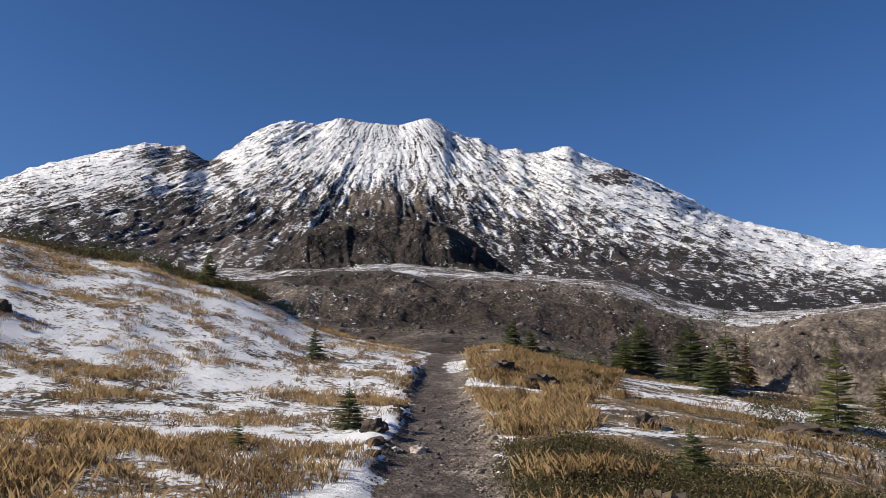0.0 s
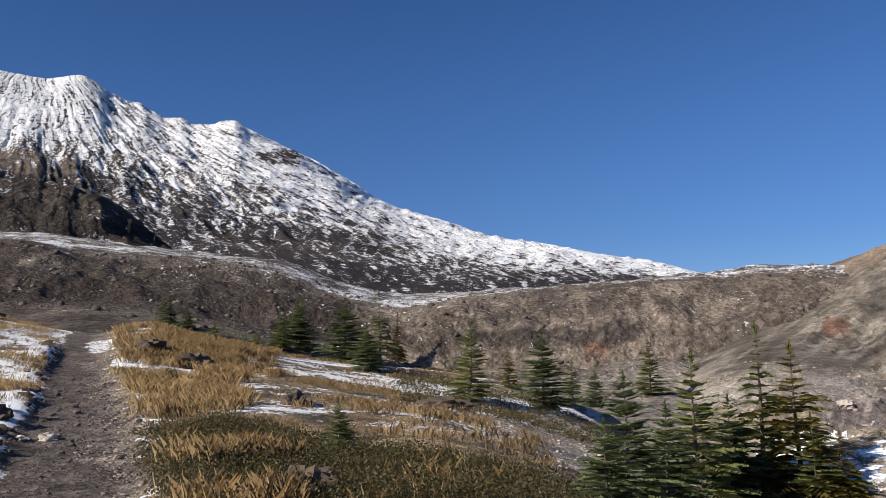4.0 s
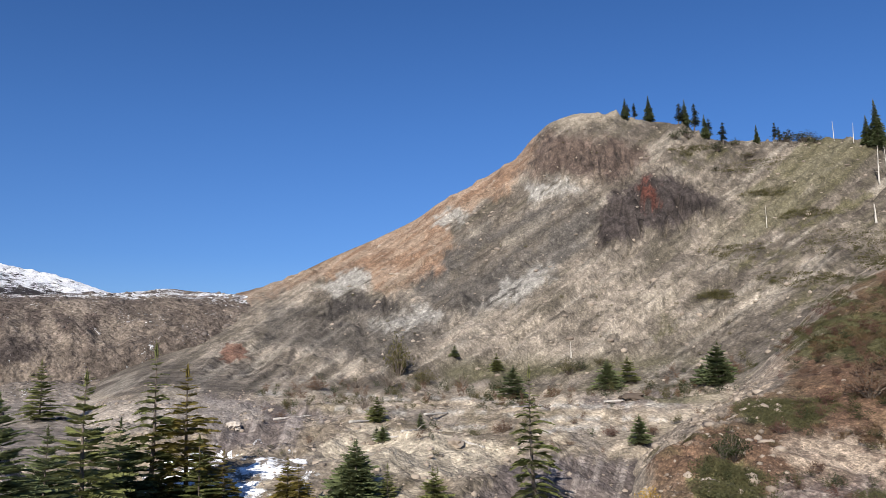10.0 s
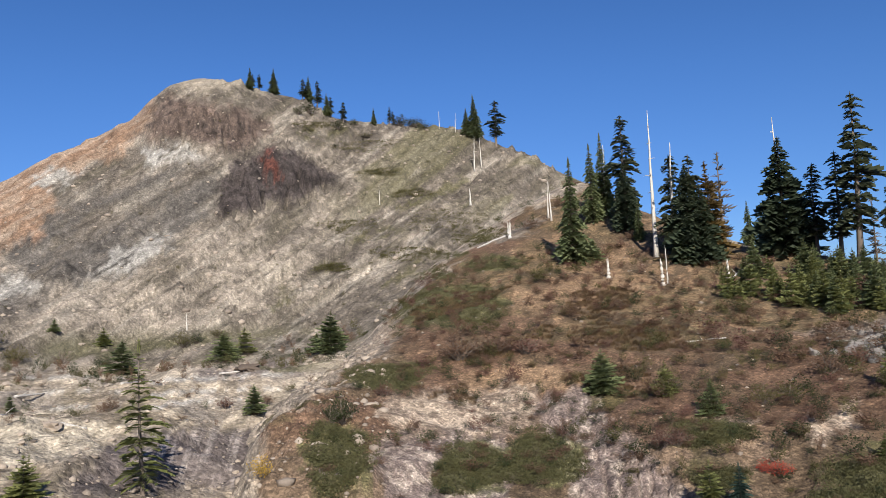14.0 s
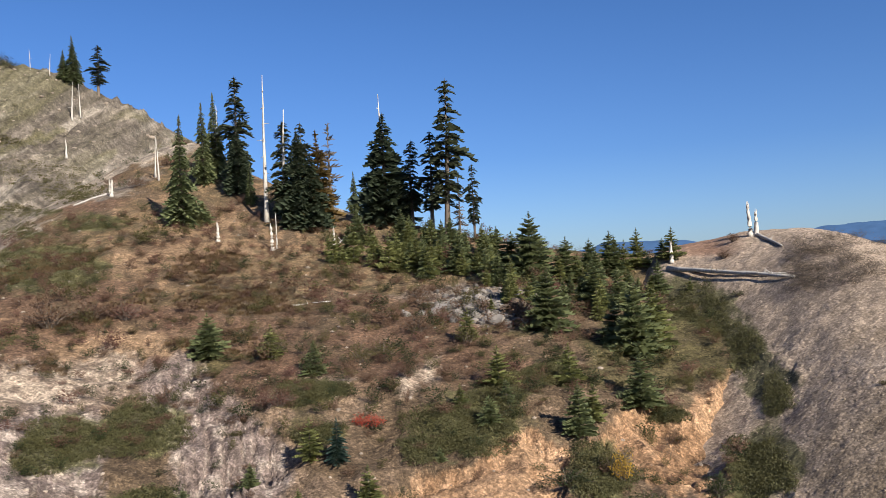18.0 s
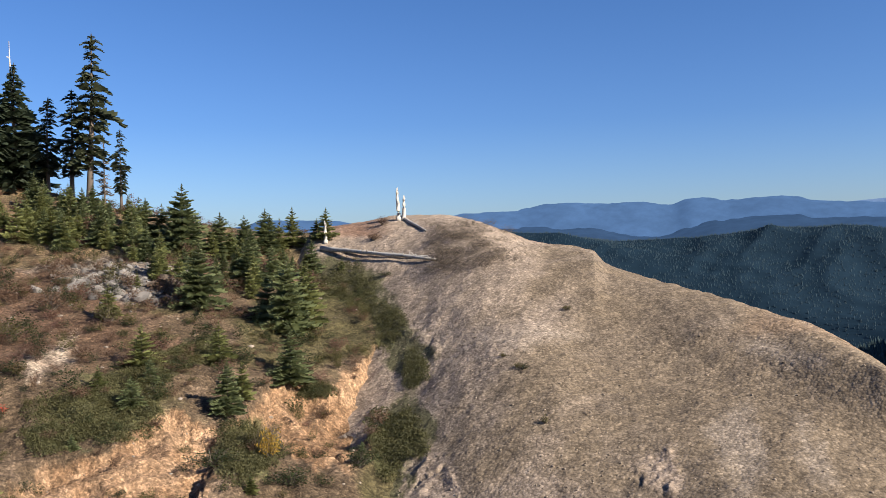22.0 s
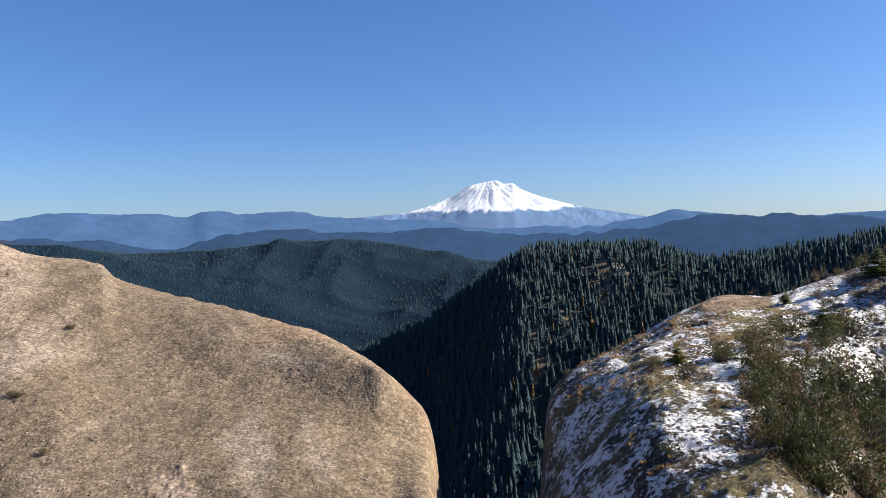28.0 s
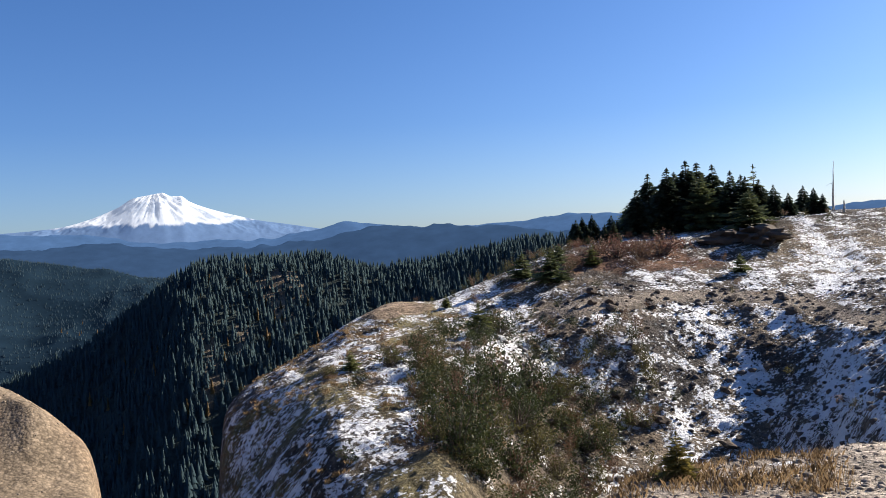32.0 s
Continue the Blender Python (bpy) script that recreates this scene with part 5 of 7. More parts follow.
landform("ground", NEAR, 1000, (4, 26, 80, 70, 60, 24), m_near, near_relief, near_paint, "trampled gravel trail through snow-dusted dry meadow")
landform("ground_outwash", OUTWASH, 1000, (16, 50, 30, 60, 70, 30), m_out, outwash_relief, outwash_paint, "grey brown outwash terraces with thin snow")
landform("crag", CRAG, 300, (12, 130, 40), m_crag, crag_relief, crag_paint, "dark ribbed lava crag above the terrace", category="rock outcrop", crest=2)
landform("volcano", VOLCANO, 1250, (30, 100, 120, 12), m_peak, volcano_relief, volcano_paint, "broad volcano dusted with streaked snow", fall=lambda x, y, z, b, v: (
    runnels(x, y, z, b, v), volcano_fan(x, y, z, b, v)[1] * 0.0065), category="mountain", crest=3)
landform("hill", HILL, 820, (14, 80, 80, 110, 170, 12), m_hill, hill_relief, hill_paint, "tan grey and orange scree hill with rock outcrops", category="hill",
         fall=hill_runs, crest=5)
landform("knoll", KNOLL, 480, (16, 90, 80, 70, 16), m_knoll, knoll_relief, knoll_paint, "shrub-covered knoll with pale and orange bare soil", category="hill")
landform("rock_dome", DOME, 520, (16, 110, 110, 20), m_dome, dome_relief, dome_paint, "smooth bare tan rock dome at the canyon lip", category="rock outcrop")
landform("headland", HEADLAND, 520, (16, 70, 70, 60, 20), m_head, headland_relief, headland_paint, "snow-patched headland with shrubs and returning trail", category="hill")
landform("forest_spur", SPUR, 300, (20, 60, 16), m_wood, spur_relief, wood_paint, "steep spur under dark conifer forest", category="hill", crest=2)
# Valley hills: haze tint in the base colour alone.
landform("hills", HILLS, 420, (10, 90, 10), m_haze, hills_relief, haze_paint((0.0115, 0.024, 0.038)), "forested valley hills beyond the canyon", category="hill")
landform("backdrop_ridge", RANGE_MID, 500, (30, 10), m_air, range_relief, haze_paint((0.036, 0.074, 0.150)), "forested ridge, haze-blue in its paint and glow", category="backdrop")
landform("backdrop_range", RANGE_FAR, 600, (30, 10), m_air, range_relief, haze_paint((0.070, 0.140, 0.280)), "distant mountain range painted blue with haze", category="backdrop")
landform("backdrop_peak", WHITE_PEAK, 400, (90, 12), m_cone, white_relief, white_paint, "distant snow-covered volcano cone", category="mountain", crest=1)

# valley floor out to the horizon
plain = bpy.data.meshes.new("ground_valley")
ring = [(4800 * math.sin(i * math.pi / 32), 4800 * math.cos(i * math.pi / 32), -190.0) for i in range(64)]
plain.from_pydata(ring, [], [list(range(64))])
plain.materials.append(m_far)
tagged(new("ground_valley", plain), "dark forested valley floor", "ground", "", "structure")

# ---- finding the ground ----
from mathutils.bvhtree import BVHTree

TREES_OF, SPAN = {}, {}
for gname, gco, gquads in GROUNDS:
    if not gname.startswith(("backdrop", "volcano", "crag")):
        SPAN[gname] = (np.hypot(gco[:, 0], gco[:, 1]).min(), np.hypot(gco[:, 0], gco[:, 1]).max())
        TREES_OF[gname] = BVHTree.FromPolygons(gco.tolist(), gquads.tolist())


def spot(bearing, rise, only=None):
    """Where the line of sight at that bearing and rise first meets the land."""
    a, e = radians(bearing), radians(rise)
    way = Vector((math.sin(a) * math.cos(e), math.cos(a) * math.cos(e), math.sin(e)))
    best = None
    for key, tree in TREES_OF.items():
        if only and key not in only:
            continue
        hit = tree.ray_cast(EYE, way, 2500)
        if hit[0] and (best is None or hit[3] < best[1]):
            best = (hit[0], hit[3], hit[1], key)
    return best


def under(x, y, only=None):
    """The highest land at that place."""
    best, r = None, math.hypot(x, y)
    for key, tree in TREES_OF.items():
        if (only and key not in only) or not SPAN[key][0] <= r <= SPAN[key][1]:
            continue
        hit = tree.ray_cast(Vector((x, y, 900)), Vector((0, 0, -1)), 2500)
        if hit[0] and (best is None or hit[0].z > best[0].z):
            best = (hit[0], 0, hit[1], key)
    return best


def scatter(n, bearings, reaches, only, rng, keep=None):
    """n places on the land within a span of bearings and distances."""
    out = []
    tries = 0
    while len(out) < n and tries < n * 12:
        tries += 1
        a = radians(rng.uniform(*bearings))
        r = math.sqrt(rng.uniform(reaches[0] ** 2, reaches[1] ** 2))
        x, y = r * math.sin(a), r * math.cos(a)
        if keep and not keep(x, y, math.degrees(a), r):
            continue
        hit = under(x, y)
        if hit and hit[3] in only:
            out.append(hit[0])
    return out


# ---- plant and stone materials ----
def leaf_material(name, dark, light, scale=3.0, rough=0.6, thin=0.38, gloss=0.25, vary=0.45):
    m = Nodes(name)
    info = m.n.new("ShaderNodeObjectInfo")
    geo = m.n.new("ShaderNodeNewGeometry")
    n = m.noise(m.coords(), scale, 3, 0.6)
    k = m.math("ADD", m.math("MULTIPLY", n, 0.6), m.math("MULTIPLY", geo.outputs["Random Per Island"], vary))
    k = m.math("ADD", k, m.math("MULTIPLY", m.math("SUBTRACT", info.outputs["Random"], 0.5), 0.3), clamp=True)
    color = m.mix(k, dark, light)
    m.bsdf.inputs["Subsurface Weight"].default_value = 0.0
    m.finish(color, rough, None, gloss)
    glow = m.add("ShaderNodeBsdfTranslucent", Color=color)
    both = m.add("ShaderNodeMixShader", Fac=thin)
    m.l.new(m.bsdf.outputs[0], both.inputs[1])
    m.l.new(glow.outputs[0], both.inputs[2])
    m.l.new(both.outputs[0], m.n["Material Output"].inputs["Surface"])
    return m.mat


def bark_material(name, dark, light, scale=9.0):
    m = Nodes(name)
    st = m.n.new("ShaderNodeMapping")
    st.inputs["Scale"].default_value = (1, 1, 0.16)
    m.l.new(m.coords(), st.inputs["Vector"])
    n = m.noise(st.outputs[0], scale, 6, 0.65)
    color = m.mix(m.ramp(n, (0.3, 0.0), (0.7, 1.0)), dark, light)
    return m.finish(color, 0.85, m.bump(n, 0.8, 0.03), 0.2)


def stone_material(name, dark, light):
    m = Nodes(name)
    geo = m.n.new("ShaderNodeNewGeometry")
    co = m.coords()
    n = m.noise(co, 9.0, 6, 0.65)
    k = m.math("ADD", m.math("MULTIPLY", n, 0.8), m.math("MULTIPLY", m.math("SUBTRACT", geo.outputs["Random Per Island"], 0.4), 0.7), clamp=True)
    return m.finish(m.mix(k, dark, light), 0.9, m.bump(n, 0.8, 0.02), 0.2)


NEEDLES = {
    "fir": leaf_material("fir needles", (0.042, 0.058, 0.026), (0.24, 0.27, 0.125)),
    "airy": leaf_material("young fir needles", (0.05, 0.062, 0.02), (0.26, 0.27, 0.10)),
    "golden": leaf_material("yellowing needles", (0.07, 0.065, 0.016), (0.28, 0.22, 0.06)),
    "rusty": leaf_material("browning needles", (0.06, 0.045, 0.015), (0.17, 0.11, 0.04)),
    "old": leaf_material("old hemlock needles", (0.022, 0.032, 0.018), (0.10, 0.11, 0.06)),
    "blue": leaf_material("bluish fir needles", (0.02, 0.042, 0.035), (0.06, 0.095, 0.075)),
    "dark": leaf_material("shaded fir needles", (0.022, 0.034, 0.022), (0.075, 0.095, 0.055)),
    "bare": leaf_material("thin grey twigs", (0.09, 0.075, 0.06), (0.17, 0.14, 0.11)),
}
NEEDLES["sparse"], NEEDLES["spire"] = NEEDLES["airy"], NEEDLES["fir"]
m_bark = bark_material("grey brown bark", (0.07, 0.055, 0.045), (0.19, 0.155, 0.125))
m_snag = bark_material("bleached dead wood", (0.30, 0.27, 0.235), (0.60, 0.57, 0.52))
m_log = bark_material("weathered grey log wood", (0.22, 0.20, 0.18), (0.52, 0.49, 0.45))
m_stone_dark = stone_material("dark volcanic stones", (0.045, 0.038, 0.034), (0.16, 0.135, 0.12))
m_stone_pale = stone_material("pale pumice stones", (0.20, 0.17, 0.145), (0.52, 0.46, 0.40))


# ---- mesh helpers ----
class Soup:
    """Corners and faces piled up for one mesh."""

    def __init__(self):
        self.v, self.f = [], []

    def face(self, *pts):
        k = len(self.v)
        self.v.extend(pts)
        self.f.append(tuple(range(k, k + len(pts))))

    def tube(self, pts, radii, sides=6):
        k = len(self.v)
        for i, (p, r) in enumerate(zip(pts, radii)):
            d = (pts[min(i + 1, len(pts) - 1)] - pts[max(i - 1, 0)]).normalized()
            q = d.to_track_quat("Z", "Y")
            for s in range(sides):
                a = 2 * math.pi * s / sides
                self.v.append(p + q @ Vector((r * math.cos(a), r * math.sin(a), 0)))
        for i in range(len(pts) - 1):
            for s in range(sides):
                a, b = k + i * sides + s, k + i * sides + (s + 1) % sides
                self.f.append((a, b, b + sides, a + sides))
        self.f.append(tuple(k + (len(pts) - 1) * sides + s for s in range(sides)))
        self.f.append(tuple(k + s for s in reversed(range(sides))))

    def mesh(self, name, material, shade=False):
        me = bpy.data.meshes.new(name)
        me.from_pydata([tuple(p) for p in self.v], [], self.f)
        me.materials.append(material)
        if shade:
            me.polygons.foreach_set("use_smooth", np.ones(len(me.polygons), bool))
        return me


def part(name, soup, material, parent, label="", shade=False):
    ob = new(name, soup.mesh(name, material, shade))
    ob.parent = parent
    return tagged(ob, label)


def bulk(name, verts, faces, material, label, category, smooth_faces=False):
    """One joined object of uncountable pieces, from arrays."""
    me = bpy.data.meshes.new(name)
    verts, faces = np.asarray(verts, np.float32).reshape(-1, 3), np.asarray(faces, np.int32)
    k = faces.shape[1]
    me.vertices.add(len(verts))
    me.vertices.foreach_set("co", verts.ravel())
    me.loops.add(faces.size)
    me.loops.foreach_set("vertex_index", faces.ravel())
    me.polygons.add(len(faces))
    me.polygons.foreach_set("loop_start", np.arange(0, faces.size, k, dtype=np.int32))
    if smooth_faces:
        me.polygons.foreach_set("use_smooth", np.ones(len(faces), bool))
    me.update(calc_edges=True)
    me.materials.append(material)
    return tagged(new(name, me), label, category, "", "stuff")


def repeat(verts, faces, places, sizes, turns, squash=None, rng=None):
    """Copies of one small shape, turned and sized, as arrays."""
    verts, faces = np.asarray(verts, float), np.asarray(faces, int)
    places, sizes, turns = np.asarray(places, float), np.asarray(sizes, float), np.asarray(turns, float)
    sizes = sizes if sizes.ndim == 2 else np.repeat(sizes[:, None], 3, 1)
    v = verts[None] * sizes[:, None, :]
    c, s = np.cos(turns)[:, None], np.sin(turns)[:, None]
    x, y = v[..., 0] * c - v[..., 1] * s, v[..., 0] * s + v[..., 1] * c
    v = np.stack([x, y, v[..., 2]], -1) + places[:, None, :]
    f = faces[None] + (np.arange(len(places)) * len(verts))[:, None, None]
    return v.reshape(-1, 3), f.reshape(-1, faces.shape[1])


# ---- conifers, built one metre tall and sized where they stand ----
def needle_branch(crown, base, out, length, droop, width, rng, twigs, lift=0.25, stout=1.15):
    """A flat spray of needle twigs along a drooping limb."""
    side = Vector((-out.y, out.x, 0)).normalized()
    prev = base
    for i in range(twigs):
        t = (i + 0.6) / twigs
        p = base + out * (length * t) + Vector((0, 0, length * (lift * t - droop * t * t)))
        half = width * length * (1.05 - 0.85 * t) * rng.uniform(0.7, 1.2)
        fwd = (p - prev).normalized() if (p - prev).length > 1e-6 else out
        thick = length * stout / twigs
        for sgn in (-1, 1):
            tip = p + side * (sgn * half) + fwd * (half * 0.75) + Vector((0, 0, rng.uniform(-0.16, 0.06) * half))
            up = Vector((0, 0, rng.uniform(0.3, 1.1) * thick))
            crown.face(p - fwd * thick * 0.8, p * 0.45 + tip * 0.55 - fwd * thick - up * 0.4, tip, p * 0.5 + tip * 0.5 + fwd * thick + up)
        prev = p
    tip = base + out * length * 1.04 + Vector((0, 0, length * (lift - droop)))
    crown.face(prev - side * width * length * 0.16, tip, prev + side * width * length * 0.16, prev + Vector((0, 0, length * 0.06)))


def conifer_mesh(kind, seed, close=False):
    rng = random.Random(seed)
    trunk, crown = Soup(), Soup()
    shape = dict(   # tiers, limbs a tier, half spread, bare foot, twigs, droop, gaps, spray width
        fir=(15, 9, 0.46, 0.02, 8, 0.15, 0.06, 0.44), airy=(13, 8, 0.39, 0.04, 7, 0.13, 0.10, 0.44), sparse=(14, 6, 0.27, 0.12, 6, 0.38, 0.26, 0.44),
        golden=(15, 7, 0.36, 0.04, 6, 0.28, 0.12, 0.44), rusty=(22, 8, 0.22, 0.03, 6, 0.3, 0.08, 0.46),
        spire=(30, 8, 0.16, 0.02, 5, 0.55, 0.06, 0.52), old=(28, 6, 0.14, 0.22, 6, 0.5, 0.44, 0.55), bare=(20, 4, 0.12, 0.10, 3, 0.35, 0.35, 0.12),
        blue=(22, 8, 0.31, 0.02, 8, 0.30, 0.02, 0.46), dark=(24, 8, 0.30, 0.02, 5, 0.45, 0.05, 0.56))[kind]
    tiers, limbs, spread, foot, twigs, droop, gaps, width = shape
    if close:
        twigs, limbs = twigs * 2, limbs + 1
    bend = Vector((rng.uniform(-0.02, 0.02), rng.uniform(-0.02, 0.02), 0))

    def stem(t):
        return Vector((0, 0, t)) + bend * math.sin(3.0 * t) + bend * t
    girth = 0.020 if kind in ("old", "spire", "dark", "bare") else 0.016
    trunk.tube([stem(-0.03)] + [stem(t / 8) for t in range(9)], [girth * 1.35] + [girth * (1 - 0.93 * t / 8) for t in range(9)], 7)
    for i in range(tiers):
        u = min(max((i + rng.uniform(-0.25, 0.25)) / (tiers - 1), 0.0), 1.0)
        t = min(max(foot + (0.985 - foot) * u, 0.01), 0.99)
        if kind in ("old", "bare"):
            reach = spread * (1.0 - 0.72 * u ** 2.2) * rng.uniform(0.55, 1.25)
        elif kind in ("spire", "dark", "rusty"):
            reach = spread * (1 - 0.93 * u ** 1.1) * rng.uniform(0.8, 1.15)
        else:
            reach = spread * (1 - 0.95 * u ** 0.95) * rng.uniform(0.86, 1.14)
        reach *= min(1.0, 0.62 + 4 * u)
        spin = rng.uniform(0, 6.28)
        for j in range(limbs):
            if rng.random() < gaps:
                continue
            a = spin + 2 * math.pi * j / limbs + rng.uniform(-0.3, 0.3)
            out = Vector((math.cos(a), math.sin(a), 0))
            ln = reach * rng.uniform(0.72, 1.15)
            lift = 0.55 * u if kind not in ("old", "spire", "dark") else 0.1
            base = stem(min(max(t + rng.uniform(-0.5, 0.5) / tiers, 0.01), 0.985))
            trunk.tube([base, base + out * ln * 0.5 + Vector((0, 0, ln * (0.5 * lift - droop * 0.25)))], [girth * 0.32 * (1.1 - u), girth * 0.12], 3)
            needle_branch(crown, base, out, ln, droop, width, rng, twigs, lift, 0.75 if close else 1.15)
    for k in range(6):
        a = k * 1.05
        o = Vector((math.cos(a), math.sin(a), 0)) * 0.012
        crown.face(stem(0.94) + o, stem(1.0) + Vector((0, 0, 0.01)), stem(0.94) - o * 0.3, stem(0.9) + o * 0.5)
    return trunk.mesh("trunk", m_bark, True), crown.mesh("crown", NEEDLES[kind])


SHAPES, STOOD = {}, {}
LOOKS = {
    "fir": "dark green young fir", "airy": "light green open-branched fir", "sparse": "thin sparse-branched fir",
    "golden": "yellow-green thinning young conifer", "rusty": "conifer turning rusty brown", "old": "tall ragged old hemlock",
    "spire": "narrow spire-shaped subalpine fir", "bare": "nearly dead grey conifer", "blue": "dense blue-green young fir", "dark": "dark green dense conifer"}
SITES = {"meadow": "on the dry snowy meadow", "gully": "at the gully edge", "scree": "on the scree hill", "knoll": "on the shrubby knoll", "headland": "on the snowy headland"}
plant_rng = random.Random(41)


def plant(kind, site, place, height):
    """Stands one conifer of that height at a place."""
    n = plant_rng.randrange(3)
    close = site in ("gully", "meadow")
    if (kind, n, close) not in SHAPES:
        SHAPES[kind, n, close] = conifer_mesh(kind, 900 + 31 * n + len(kind) * 7 + ord(kind[0]), close)
    tree = tagged(new("conifer"), f"{LOOKS[kind]} {SITES[site]}", "tree", f"conifers {SITES[site]}")
    for name, me in zip(("trunk", "crown"), SHAPES[kind, n, close]):
        ob = new(name, me)
        ob.parent = tree
    lean = 1.5
    fat = plant_rng.uniform(0.95, 1.2) * {'gully': 1.06, 'scree': 1.3, 'headland': 1.35}.get(site, 1.0)
    tree.matrix_world = pose(*place, plant_rng.uniform(-lean, lean), plant_rng.uniform(-lean, lean), plant_rng.uniform(0, 360)) @ Matrix.Diagonal((height * fat, height * fat, height, 1))
    return tree


def stand(site, kind, rows):
    """Conifers given by bearing, rise of the foot and rise of the top."""
    for bearing, low, high in rows:
        hit = spot(bearing, low)
        while hit is None or hit[1] > 420:
            low -= 0.15
            hit = spot(bearing, low)
        p = hit[0]
        flat = math.hypot(p.x, p.y)
        height = EYE.z + flat * math.tan(radians(high)) - p.z
        plant(kind, site, p - Vector((0, 0, 0.03)), max(height, 0.4))


stand('gully', 'fir', [(35, -8.5, 0.1), (41.4, -8.3, -1.7), (29.9, -2.5, 2.8), (16.5, 0.7, 5.2), (18, 0.2, 3.5), (12.2, 1.9, 4), (16.3, -5.2, -1.5), (33.3, -2.5, 0.2), (56.4, -8.2, -3.5), (57.8, -3.6, -2.7), (60.8, -2.9, -1.8)])
stand('gully', 'airy', [(39.7, -8.7, 1.3), (24.9, -2, 3.6), (13.6, 1.7, 5.1), (36.9, -1.8, 1.9), (31.8, -2.2, 0.6), (58.6, -7.6, -5.1), (61.9, -8, -5.4)])
stand('gully', 'sparse', [(43.4, -8, 3), (18.9, 0.7, 5.6)])
stand('gully', 'fir', [(37.4, -9.5, -2.0), (33.6, -9.5, -3)])
stand('gully', 'airy', [(46.4, -8.6, -2.8)])
stand('gully', 'golden', [(45.7, -7.8, 1.6), (48.1, -8.2, -3.9), (27.6, -1.2, 1.5), (52.7, -8.2, -4.9)])
stand('gully', 'rusty', [(20.1, 0.7, 4.1)])
stand('meadow', 'fir', [(-8.3, 2.5, 4.8), (-6, -2, 1.1), (-15.6, 7.3, 9.5), (4.9, 3.2, 5.4), (6.2, 3, 4.6), (13.3, 1.7, 5)])
stand('meadow', 'airy', [(-13, -3.3, -1.1), (7.9, 2.5, 3.8), (10.7, 1.9, 3.2), (12.2, 1.7, 4.2)])
stand('gully', 'sparse', [(68.3, -8.6, 1.2)])
stand('scree', 'fir', [(67, -1, 1.2), (80.4, -0.3, 2.5), (79.4, -0.3, 1.1), (73.4, -0.5, 1.5), (75.2, -4, -2.1), (58.2, -3.7, -2.6), (56.1, -7.7, -3.5), (63.1, 1.8, 2.6)])
stand('scree', 'spire', [(75.3, 17.4, 18.8), (77, 17.1, 18.8), (79.4, 16.6, 18.3), (80.6, 16.3, 17.2), (83.8, 15.3, 16.2), (90.9, 13.8, 16.8), (90.3, 14, 15.9)])
stand('scree', 'old', [(76, 17.3, 18.4), (78.9, 16.7, 18.1), (79.9, 16.5, 18), (81.7, 15.2, 16.6), (84.9, 15.2, 16.2), (92.3, 13.2, 16.3), (75.55, 17.4, 18.38), (79.15, 16.7, 17.68), (80.85, 16.3, 16.93), (85.15, 15.2, 15.899999999999999), (90.55, 14, 15.33)])
stand('scree', 'airy', [(74.6, -0.1, 1.7), (57.8, -2.4, -0.7), (61.5, -8.2, -5.4), (66, 0.8, 2)])
stand('scree', 'golden', [(52, -7.7, -4.5)])
stand('knoll', 'spire', [(97.2, 4.9, 12.1), (98.6, 7.6, 12.9), (99.5, 7.9, 13.6), (108.5, 5.3, 8.2)])
stand('knoll', 'old', [(100.9, 7.3, 14.6), (104.1, 4.8, 11.7), (105.1, 4.6, 11.6), (109.1, 5.2, 7.7), (112.5, 4.2, 10.1), (113.8, 3.8, 10.7), (114.8, 3.3, 14.1), (116.7, 3.1, 8.3)])
stand('knoll', 'fir', [(111.5, 4.5, 6.1), (98.5, 5, 6.6), (120.5, 0.4, 4.9), (118.1, 1.5, 4), (122.7, 0, 3), (124.3, 0.1, 2.8), (125.7, 0.3, 3.2), (129.1, 1.1, 2.5), (127.1, -5.1, 0.1), (125.8, -4.5, -1.1), (121.4, -3.3, 1.1), (123, -10.2, -6.7), (127.1, -8.5, -5), (124.6, -2, 1.3), (126.1, -1.9, 0.8), (118.2, -8, -6.3), (117, -9.4, -7.3), (105.3, -5.4, -3.1), (98.4, -3.8, -0.8), (100.8, -12.3, -10.7), (96.6, -13.6, -11.8), (113.5, -11.6, -10.6), (117.6, 2.2, 3.3)])
stand('knoll', 'spire', [(100.3, 7, 9.1), (101.6, 6.2, 9), (104.6, 4.6, 9.9), (106.6, 4.6, 7.3), (103.4, 5.5, 7.9)])
stand('knoll', 'fir', [(116, 2.4, 3.8), (131.8, -13.9, -12.5)])
stand('knoll', 'rusty', [(106, 4.6, 11)])
stand('knoll', 'dark', [(110.7, 4.6, 12.0), (104.9, 4.6, 11.0), (105.7, 4.4, 9.6), (100.8, 7.0, 11.4), (111.6, 4.4, 7.4)])
stand('knoll', 'bare', [(107, 5.1, 11.5), (109.8, 5.1, 8.4), (115.7, 3.4, 7.5)])
stand('knoll', 'airy', [(119.2, 1.3, 3.6), (117.5, 0.3, 2.4), (127.5, 0.6, 3.3), (129.7, 1, 3.2), (128.1, -4.9, -0.4), (122.6, -6.9, -4.1), (123.9, -9.4, -6.8), (128.3, -3.7, -0.4), (117.8, -6.9, -4), (115.8, -3.7, -1.4), (115, -8.1, -6.5), (104.8, -10.9, -8.1), (108.7, -14.2, -11.4), (102.6, -4.1, -1.8), (103.9, -14, -12.6), (124.3, -15.4, -14)])
stand('knoll', 'blue', [(106.6, -11.2, -8.2)])
